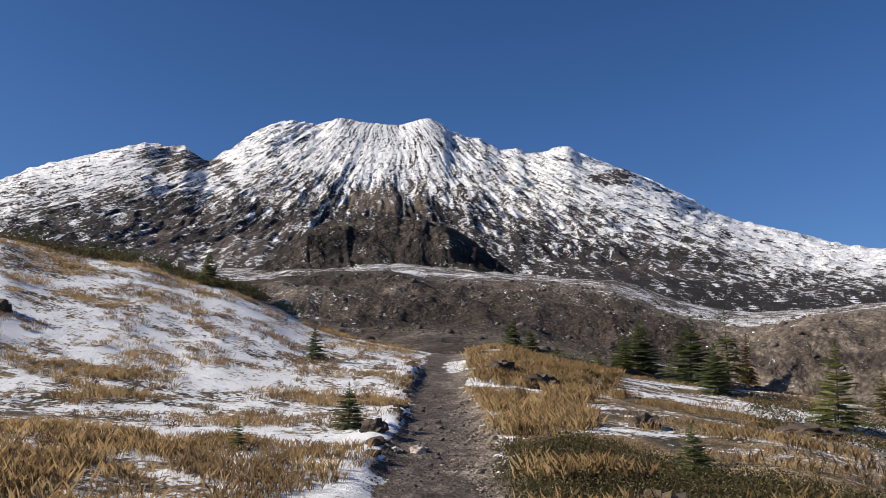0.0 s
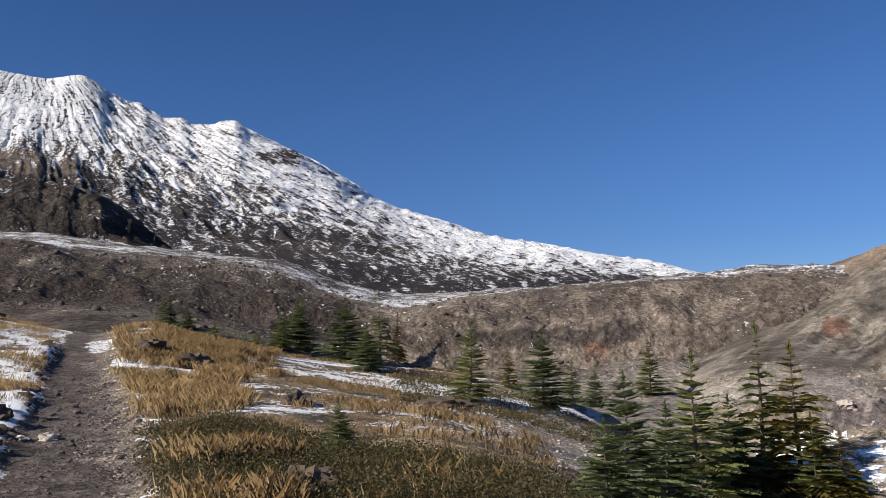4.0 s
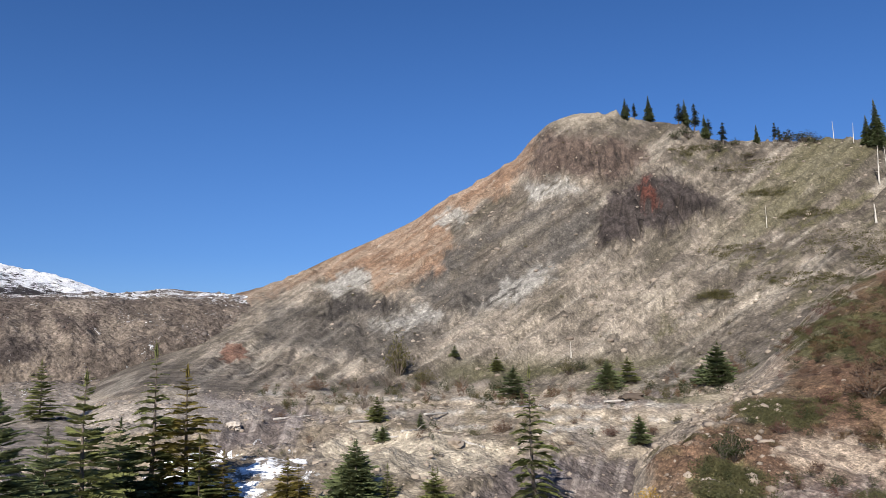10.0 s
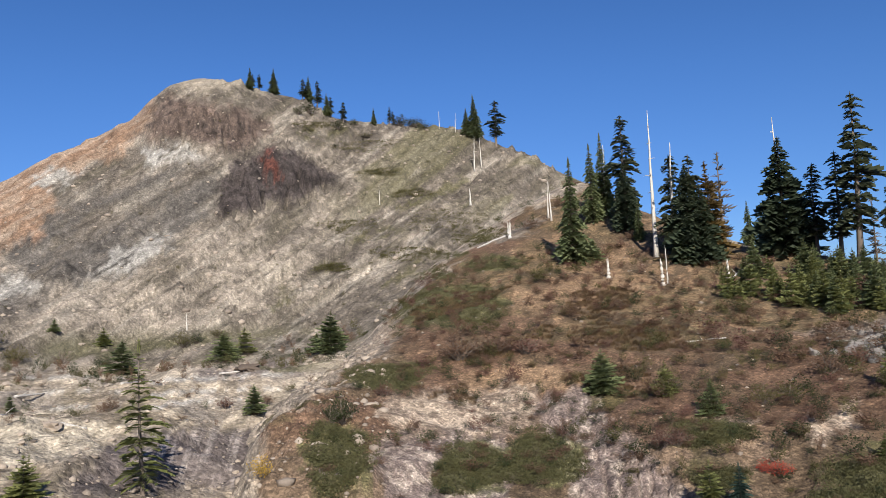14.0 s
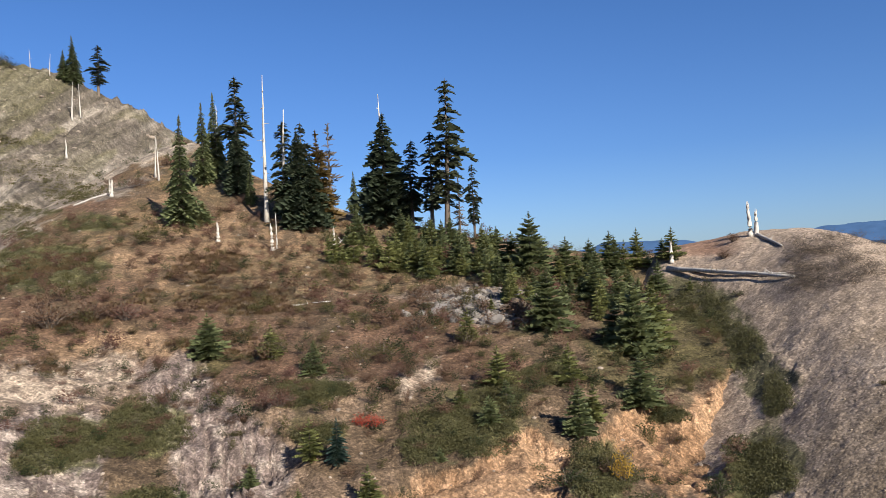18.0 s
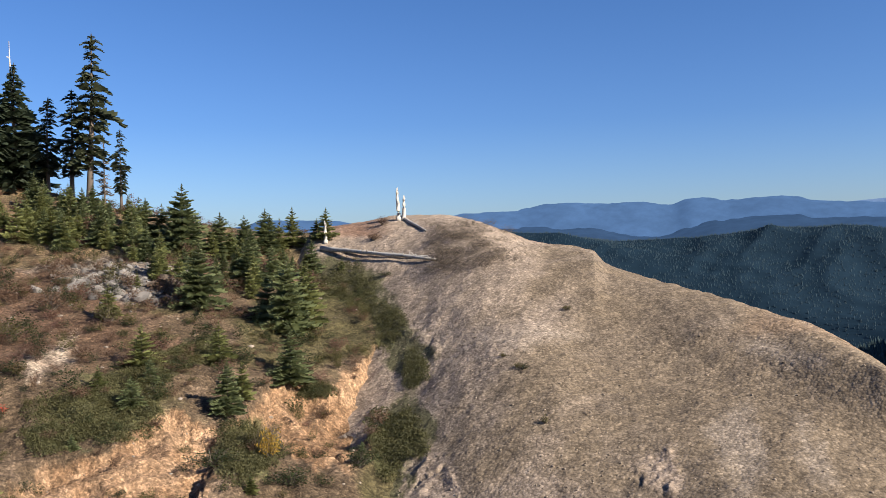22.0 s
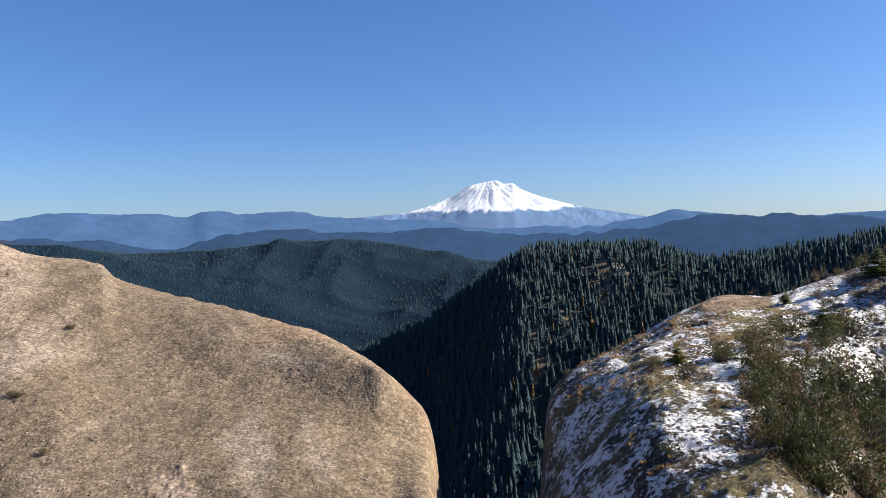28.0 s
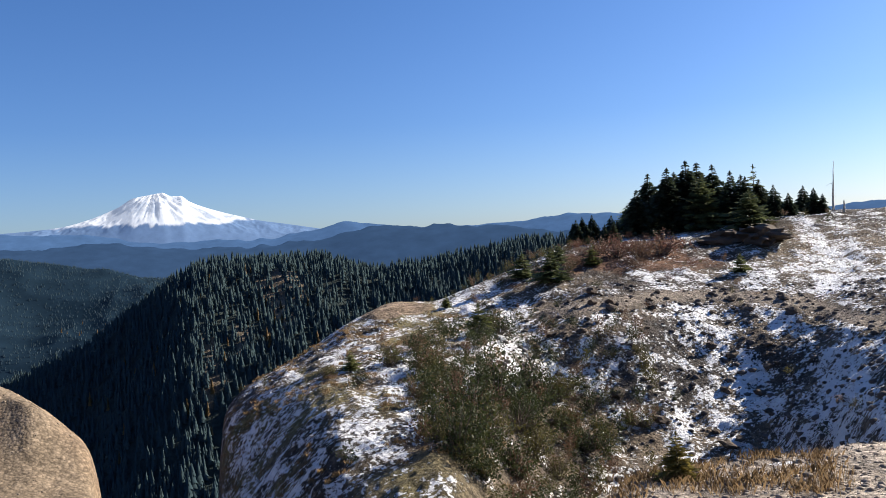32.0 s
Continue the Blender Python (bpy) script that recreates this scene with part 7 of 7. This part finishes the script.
def stones(name, places, sizes, material, label):
    rng = np.random.default_rng(len(places))
    vs, fs, base = [], [], 0
    places, sizes = np.array([tuple(p) for p in places]), np.asarray(sizes)
    for k in range(4):
        v, f = stone_shape(60 + k)
        pick = np.arange(len(places)) % 4 == k
        s = sizes[pick][:, None] * rng.uniform(0.7, 1.3, (pick.sum(), 3))
        vv, ff = repeat(v, f, places[pick] + [0, 0, 0], s, rng.uniform(0, 6.28, pick.sum()))
        vs.append(vv)
        fs.append(ff + base)
        base += len(vv)
    return bulk(name, np.concatenate(vs), np.concatenate(fs), material, label, "stones")


def sizes(n, small, large, seed):
    u = np.random.default_rng(seed).random(n)
    return small * (large / small) ** (u ** 2.6)


def on_trail(x, y, b, r):
    return abs(float(trail_side(x, y))) < 0.85


rng = random.Random(8)
pl = scatter(4500, (-10, 14), (5, 42), ("ground",), rng, on_trail)
stones("trail_stones", pl, sizes(len(pl), 0.008, 0.032, 1), m_stone_dark, "small grey stones on the trail")
pl = scatter(2200, (-6, 16), (5, 40), ("ground",), rng, lambda x, y, b, r: 0.25 < trail_side(x, y) + 0.2 * math.sin(y * 1.7) < 0.95)
stones("verge_gravel", pl, sizes(len(pl), 0.012, 0.042, 2), m_stone_scree, "pale gravel heaped along the trail verge")
pl = scatter(3600, (198, 226), (4.5, 9), ("ground",), rng)
stones("shoulder_gravel", pl, sizes(len(pl), 0.008, 0.04, 3), m_stone_scree, "loose gravel on the trail shoulder")
pl = scatter(3000, (195, 222), (24, 56), ("headland",), rng)
stones("headland_talus", pl, sizes(len(pl), 0.04, 0.24, 4), m_stone_dark, "dark angular stones poking through snow")
pl = scatter(700, (72, 84), (40, 90), ("knoll",), rng)
stones("knoll_stones", pl, sizes(len(pl), 0.05, 0.45, 15), m_stone_scree, "pale gravel blocks on the knoll edge")
pl = scatter(4200, (36, 84), (34, 120), ("hill",), rng)
stones("bench_stones", pl, sizes(len(pl), 0.05, 0.32, 5), m_stone_scree, "stones strewn over the gravel bench")
pl = scatter(1400, (54, 96), (125, 240), ("hill",), rng)
stones("scree_stones", pl, sizes(len(pl), 0.10, 0.8, 6), m_stone_scree, "loose blocks on the scree slope")
pl = scatter(5600, (133, 150), (30, 86), ("rock_dome",), rng) + scatter(1200, (146, 168), (28, 66), ("rock_dome",), rng)
stones("dome_gravel", pl, sizes(len(pl), 0.02, 0.09, 7), m_stone_dome, "weathered gravel lying on the rock dome")
pl = scatter(1500, (76, 132), (38, 110), ("knoll",), rng)
stones("knoll_stones", pl, sizes(len(pl), 0.03, 0.24, 9), m_stone_scree, "pale stones among the shrubs")
pl = [spot(rng.gauss(117.3, 1.9), rng.gauss(-1.5, 0.55), ("knoll",)) for k in range(900)]
pl = [h[0] for h in pl if h]
stones("boulder_field", pl, sizes(len(pl), 0.10, 0.6, 10), m_stone_heap, "heap of grey broken rocks on the knoll")
pl = scatter(2800, (18, 42), (14, 42), ("ground", "hill"), rng)
stones("gully_gravel", pl, sizes(len(pl), 0.02, 0.10, 11), m_stone_pale, "pale gravel on the gully shoulder")
pl = scatter(1500, (-10, 50), (90, 270), ("ground_outwash",), rng)
stones("terrace_rocks", pl, sizes(len(pl), 0.2, 1.2, 12), m_stone_dark, "dark boulders on the outwash terraces")


m_boulder = stone_material("brown weathered boulder", (0.035, 0.027, 0.022), (0.11, 0.085, 0.066))


def boulder(b, e, size, material, label, seed):
    hit = spot(b, e)
    if not hit:
        return
    v, f = stone_shape(seed, 3)
    v = np.array(v)
    n = np.array([noise.fractal(Vector(p) * 1.6 + Vector((seed, 0, 0)), 0.8, 2.0, 4) for p in v])
    v = v * (1 + 0.35 * n)[:, None] * np.array(size)
    s = Soup()
    s.v, s.f = [Vector(p) for p in v], f
    ob = tagged(new("boulder", s.mesh("boulder", material)), label, "boulder", "boulders")
    ob.matrix_world = pose(*(hit[0] + Vector((0, 0, size[2] * 0.25))), 0, 0, seed * 40)


boulder(13.5, -2.0, (0.33, 0.26, 0.3), m_boulder, "dark rounded boulder in dry grass", 1)
boulder(6.9, 0.5, (0.75, 0.5, 0.5), m_boulder, "dark boulder half sunk in golden grass", 2)
boulder(4.2, 1.6, (0.6, 0.5, 0.4), m_boulder, "grey boulder beside the trail crest", 3)
boulder(23.1, -2.4, (0.8, 0.5, 0.3), m_boulder, "low dark flat boulder on the meadow", 4)
boulder(-4.4, -2.2, (0.22, 0.2, 0.2), m_boulder, "dark rock at the snowy trail bank", 5)
boulder(-1.4, -3.6, (0.16, 0.13, 0.1), m_stone_pale, "pale stone lying in the trail", 6)
boulder(-2.9, -3.6, (0.12, 0.1, 0.08), m_stone_pale, "small pale stone at the trail edge", 7)
boulder(14.1, -7.5, (0.30, 0.22, 0.26), m_boulder, "dark stump-like rock in dry grass", 8)
boulder(-28, 5.2, (0.5, 0.4, 0.35), m_boulder, "dark boulder on the upper meadow", 9)
boulder(-18.2, 8.2, (1.0, 0.6, 0.6), m_boulder, "dark rock among shrubs at the meadow's top", 10)
# Two dark rocks put where the bank below the trees lies in shade.
boulder(213.0, -0.5, (3.2, 1.6, 1.1), m_boulder, "dark rock standing for the shaded bank on the headland", 11)
boulder(211.0, -0.6, (2.2, 1.4, 1.0), m_boulder, "dark rock standing for the shaded bank beneath the trees", 12)
boulder(205.6, -12.2, (0.3, 0.25, 0.2), m_stone_pale, "pale rounded boulder lying in snow", 13)
boulder(48.5, -2.6, (1.0, 0.8, 0.6), m_stone_pale, "whitish boulder at the gully's gravel edge", 14)
boulder(74.8, -1.2, (1.6, 1.0, 0.7), m_boulder, "dark boulder on the gravel bench", 15)
boulder(119.8, -1.9, (1.8, 1.2, 1.1), m_boulder, "large dark rock in the boulder heap", 16)


ROCKS = {}


def rocks(name, places, small, large, material, label, group, seed):
    """Single rocks one could count, each a thing of its own on one of five shared shapes."""
    rng = random.Random(seed)
    for p in places:
        n = rng.randrange(5)
        if (material.name, n) not in ROCKS:
            v, f = stone_shape(300 + n, 2)
            s = Soup()
            s.v, s.f = [Vector(q) * (1 + 0.3 * noise.noise(Vector(q) * 1.7 + Vector((n, 0, 0)))) for q in v], f
            ROCKS[material.name, n] = s.mesh(name, material)
        size = small * (large / small) ** (rng.random() ** 2)
        ob = tagged(new(name, ROCKS[material.name, n]), label, "rock", group)
        ob.matrix_world = pose(*(p + Vector((0, 0, 0.2 * size))), rng.uniform(-20, 20), rng.uniform(-20, 20), rng.uniform(0, 360)) @ Matrix.Diagonal((size * rng.uniform(0.8, 1.3), size * rng.uniform(0.7, 1.1), size * rng.uniform(0.6, 1.0), 1))


rng = random.Random(88)
rocks("trail_stone", scatter(110, (-5, 8), (8, 26), ("ground",), rng, on_trail), 0.03, 0.085, m_stone_dark, "loose grey stone lying on the gravel trail", "stones on the trail", 1)
rocks("trail_stone", scatter(50, (-5, 4), (9, 34), ("ground",), rng, lambda x, y, b, r: -1.15 < trail_side(x, y) < -0.75), 0.05, 0.16, m_boulder, "dark stone at the snowy trail edge", "stones at the trail edge", 2)
rocks("trail_stone", scatter(70, (1, 9), (8, 24), ("ground",), rng, lambda x, y, b, r: 0.45 < trail_side(x, y) < 1.0), 0.03, 0.09, m_stone_scree, "pale stone on the trail verge", "stones on the trail verge", 3)
heap = [spot(rng.gauss(117.4, 1.8), rng.gauss(-1.4, 0.5), ("knoll",)) for k in range(120)]
rocks("rock", [h[0] for h in heap if h], 0.18, 0.75, m_stone_heap, "broken grey rock in the heap on the knoll", "rocks of the heap", 4)
rocks("rock", scatter(120, (198, 215), (26, 54), ("headland",), rng), 0.12, 0.42, m_boulder, "dark angular rock standing out of the snow", "rocks on the headland", 5)
rocks("rock", scatter(60, (48, 80), (46, 120), ("hill",), rng), 0.2, 0.6, m_stone_scree, "pale rock on the gravel bench", "rocks on the bench", 6)


# ---- dry grass and low green cover near the trail ----
def tufts(name, places, blades, tall, spread, material, label, seed, wide=0.0024, arch=0.75):
    rng = np.random.default_rng(seed)
    blades, wide = blades * 3, wide * 0.6
    p = np.repeat(np.array([tuple(q) for q in places]), blades, 0)
    n = len(p)
    a = rng.uniform(0, 2 * np.pi, n)
    h = tall * rng.uniform(0.45, 1.15, n)
    lean = arch * rng.uniform(0.1, 1.0, n) * h
    root = p + np.stack([np.cos(a * 3.1), np.sin(a * 2.3), 0 * a], -1) * (spread * rng.random(n))[:, None]
    out = np.stack([np.cos(a), np.sin(a), 0 * a], -1)
    side = np.stack([-np.sin(a), np.cos(a), 0 * a], -1) * (wide * rng.uniform(0.7, 1.3, n))[:, None]
    up = np.array([0, 0, 1.0])
    mid = root + out * (lean * 0.35)[:, None] + up * (h * 0.6)[:, None]
    tip = root + out * lean[:, None] + up * h[:, None]
    v = np.stack([root - side - up * 0.02, root + side - up * 0.02, mid + side * 0.8, tip, mid - side * 0.8], 1).reshape(-1, 3)
    f = np.arange(n * 5).reshape(n, 5)
    return bulk(name, v, f, material, label, "grass")


m_straw = leaf_material("dry golden grass", (0.34, 0.235, 0.12), (0.52, 0.38, 0.21), 1.2, 0.7, 0.45)
m_brown_grass = leaf_material("brown withered grass", (0.19, 0.13, 0.075), (0.34, 0.24, 0.135), 1.2, 0.7, 0.45)
m_low = leaf_material("low evergreen leaves", (0.034, 0.029, 0.013), (0.125, 0.103, 0.043), 1.2, 0.5)


def off_trail(x, y, b, r):
    return trail_side(x, y) < -0.9 or trail_side(x, y) > 0.95 or y < 2


def clumped(scale, seed, level):
    def keep(x, y, b, r):
        n = noise.fractal(Vector((x * scale, y * scale, seed)), 0.8, 2.0, 3) * 0.5
        return n > level and off_trail(x, y, b, r)
    return keep


rng = random.Random(12)
tufts("dry_grass", scatter(1000, (3, 30), (13, 41), ("ground",), rng, clumped(0.3, 201, 0.08)), 5, 0.16, 0.28, m_straw, "golden dry grass beside the trail", 1)
tufts("dry_grass", scatter(520, (2, 12), (25, 43), ("ground",), rng, clumped(0.35, 221, -0.12)), 10, 0.28, 0.3, m_straw, "tall golden grass along the trail crest", 2)
tufts("dry_grass", scatter(1500, (-31, -2), (6, 45), ("ground",), rng, clumped(0.3, 202, 0.10)), 6, 0.17, 0.28, m_straw, "straw-coloured grass tufts in snow", 3, 0.0017)
tufts("withered_grass", scatter(2600, (-31, -1), (6, 44), ("ground",), rng, clumped(0.45, 203, 0.08)), 6, 0.12, 0.2, m_brown_grass, "brown withered grass poking through snow", 4)
tufts("withered_grass", scatter(650, (-31, -9), (5.5, 14), ("ground",), rng, clumped(0.7, 209, -0.02)), 6, 0.14, 0.26, m_brown_grass, "thick brown withered grass", 5, 0.0018)
tufts("dry_grass", scatter(110, (4, 30), (8, 20), ("ground",), rng, clumped(0.5, 213, 0.1)), 5, 0.22, 0.26, m_straw, "golden grass among low green shrubs", 10, 0.0016)
tufts("dry_grass", scatter(420, (2.2, 10), (15, 32), ("ground",), rng, clumped(0.4, 222, -0.05)), 8, 0.28, 0.28, m_straw, "golden grass beside the climbing trail", 11)
tufts("dry_grass", scatter(110, (6, 13), (7, 11), ("ground",), rng, clumped(0.6, 214, 0.0)), 6, 0.28, 0.25, m_straw, "golden grass clump at the trail verge", 6, 0.0016)
tufts("dry_grass", scatter(130, (202.5, 216), (6.2, 7.8), ("ground",), rng), 9, 0.07, 0.15, m_brown_grass, "golden grass fringe on the trail shoulder", 7)
tufts("withered_grass", scatter(700, (177, 196), (26, 56), ("headland",), rng, clumped(0.25, 205, 0.0)), 10, 0.16, 0.2, m_brown_grass, "withered grass on the headland", 8, 0.007)
tufts("dry_grass", scatter(800, (86, 104), (60, 90), ("knoll",), rng, clumped(0.12, 206, 0.1)), 16, 0.30, 0.5, m_brown_grass, "tawny grass on the knoll", 9, 0.008)


def leaf_cover(name, places, count, radius, tall, leaf, material, label, seed):
    rng = np.random.default_rng(seed)
    p = np.repeat(np.array([tuple(q) for q in places]), count, 0)
    n = len(p)
    a, q = rng.uniform(0, 2 * np.pi, n), np.sqrt(rng.random(n))
    c = p + np.stack([np.cos(a) * q * radius, np.sin(a) * q * radius, tall * rng.uniform(0.05, 1, n) * (1.1 - q * q)], -1)
    d = rng.normal(size=(n, 3))
    d[:, 2] = np.abs(d[:, 2]) * 1.1
    d /= np.linalg.norm(d, axis=1)[:, None]
    w = np.cross(d, rng.normal(size=(n, 3)))
    w /= np.linalg.norm(w, axis=1)[:, None]
    s = (leaf * rng.uniform(0.6, 1.4, n))[:, None]
    v = np.stack([c - d * s, c + w * s * 0.5, c + d * s, c - w * s * 0.5], 1).reshape(-1, 3)
    return bulk(name, v, np.arange(n * 4).reshape(n, 4), material, label, "ground cover")


def near_patch(x, y, b, r):
    n = noise.fractal(Vector((x * 0.3, y * 0.3, 7.0)), 0.8, 2.0, 3) * 0.5
    return n > -0.3 and trail_side(x, y) > 0.95 + 0.4 * n and r < 13.2 - 0.25 * max(b - 17, 0) + 4 * n


leaf_cover("low_shrub_cover", scatter(1500, (4, 36), (8, 18), ("ground",), rng, near_patch), 60, 0.22, 0.22, 0.017, m_low, "low dark green shrub cover beside the trail", 1)
leaf_cover("low_shrub_cover", scatter(500, (20, 34), (24, 34), ("ground",), rng), 40, 0.3, 0.22, 0.03, m_low, "low evergreen strip below the firs", 2)
leaf_cover("low_shrub_cover", scatter(260, (-28, -12), (42, 49), ("ground",), rng, clumped(0.2, 208, 0.0)), 60, 0.6, 0.4, 0.06, m_low, "evergreen cover along the meadow's top", 3)


def mat(b, e, wide, high, n, seed):
    """Places over one heath mat."""
    rng = random.Random(seed)
    got = []
    for k in range(n):
        a, q = rng.uniform(0, 6.28), math.sqrt(rng.random())
        wob = 1 + 0.25 * math.sin(3 * a + seed)
        hit = spot(b + wide * q * math.cos(a) * wob, e + high * q * math.sin(a) * wob, ("knoll", "rock_dome", "hill"))
        if hit:
            got.append(hit[0])
    return got


heath = []
for k, (b, e, w, h) in enumerate(MATS + ((135.6, -8.0, 0.8, 1.2), (135.0, -12.6, 1.2, 1.6), (132.2, -3.0, 1.0, 1.2))):
    heath += mat(b, e, w, h, int(150 * w * h ** 0.5) + 60, k)
leaf_cover("heath_mat", heath, 26, 0.40, 0.28, 0.055, SHRUB["heath"], "dark green heath mats on the slopes", 4)
heath = []
for k, (b, e, w, h) in enumerate(((82.0, 8.2, 2.2, 0.5), (85.5, 6.2, 2.4, 0.5), (88.5, 8.4, 3.0, 0.7), (86.3, 10.3, 1.6, 0.3), (80.6, 5.4, 1.2, 0.3), (84.2, 11.8, 1.6, 0.25), (83.0, 13.6, 2.6, 0.4), (79.6, 15.0, 1.4, 0.3), (90.6, 7.2, 2.0, 0.7))):
    heath += mat(b, e, w, h, 150, 50 + k)
leaf_cover("heath_mat", heath, 22, 0.9, 0.35, 0.12, SHRUB["olive"], "olive heath strips on the upper scree", 5)


# ---- far woods ----
def spruce_shape(tiers, sides, seed):
    rng = random.Random(seed)
    v, f = [], []
    for t in range(tiers):
        z0, z1 = 0.06 + 0.94 * t / tiers * 0.9, min(1.0, 0.06 + 0.94 * (t + 1.75) / tiers)
        r = 0.175 * (1 - 0.86 * t / tiers)
        k = len(v)
        v.append((rng.uniform(-0.01, 0.01), rng.uniform(-0.01, 0.01), z1))
        spin = rng.uniform(0, 6)
        for s in range(sides):
            a = spin + 2 * math.pi * s / sides
            q = r * (1.15 if s % 2 else 0.62) * rng.uniform(0.8, 1.2)
            v.append((q * math.cos(a), q * math.sin(a), z0 - 0.04 * (s % 2) + rng.uniform(-0.02, 0.02)))
        f += [(k, k + 1 + s, k + 1 + (s + 1) % sides) for s in range(sides)]
    return v, f


def forest(name, places, low, high, material, label, seed, tiers=5, sides=8):
    rng = np.random.default_rng(seed)
    places = np.array([tuple(p) for p in places])
    vs, fs, base = [], [], 0
    for k in range(3):
        v, f = spruce_shape(tiers, sides, seed + k)
        pick = np.arange(len(places)) % 3 == k
        h = low * (high / low) ** rng.random(pick.sum())
        vv, ff = repeat(v, f, places[pick] - [0, 0, 0.4], np.stack([h * rng.uniform(0.8, 1.2, len(h)), h * rng.uniform(0.8, 1.2, len(h)), h], -1), rng.uniform(0, 6.28, len(h)))
        vs.append(vv)
        fs.append(ff + base)
        base += len(vv)
    return bulk(name, np.concatenate(vs), np.concatenate(fs), material, label, "forest")


# Spur needles lightened and blued for haze filling the shade.
m_spur_wood = leaf_material("haze-tinted spur conifers", (0.030, 0.050, 0.060), (0.044, 0.064, 0.066), 0.02, 0.9, 0.0, 0.0)
# Needle colour blued for the haze over the hills.
m_hill_wood = leaf_material("haze-blue hill conifers", (0.028, 0.050, 0.068), (0.044, 0.066, 0.080), 0.004, 0.9, 0.0, 0.0)
m_larch = leaf_material("golden larch and maple", (0.06, 0.04, 0.014), (0.16, 0.095, 0.03), 0.1)
rng = random.Random(21)


def wooded(x, y, b, r):
    n = noise.noise(Vector((x * 0.03, y * 0.03, 3.0)))
    bare = math.hypot((b - 181.0) / 0.8, (r - 345) / 25) < 0.7 + n or math.hypot((b - 176.4) / 0.5, (r - 300) / 30) < 0.6 + n
    return not (bare and rng.random() < 0.72)


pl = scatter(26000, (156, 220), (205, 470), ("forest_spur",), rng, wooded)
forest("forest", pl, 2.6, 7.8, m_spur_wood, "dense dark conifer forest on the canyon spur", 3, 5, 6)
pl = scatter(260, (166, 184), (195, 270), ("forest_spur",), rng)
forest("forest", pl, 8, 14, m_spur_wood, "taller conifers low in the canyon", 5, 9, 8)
pl = scatter(60, (168, 184), (230, 360), ("forest_spur",), rng)
forest("autumn_trees", pl, 3, 6, m_larch, "few golden autumn trees in the forest", 6)
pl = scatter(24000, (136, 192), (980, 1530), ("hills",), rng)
forest("forest", pl, 2.2, 4.8, m_hill_wood, "conifer forest on the valley hills, tinted haze-blue", 4, 2, 5)
pl = scatter(70, (140, 172), (1000, 1300), ("hills",), rng, lambda x, y, b, r: noise.noise(Vector((x * 0.008, y * 0.008, 1.0))) > 0.3)
if pl:
    forest("autumn_trees", pl, 4, 7, m_larch, "patches of orange autumn trees in the valley", 7, 3, 6)
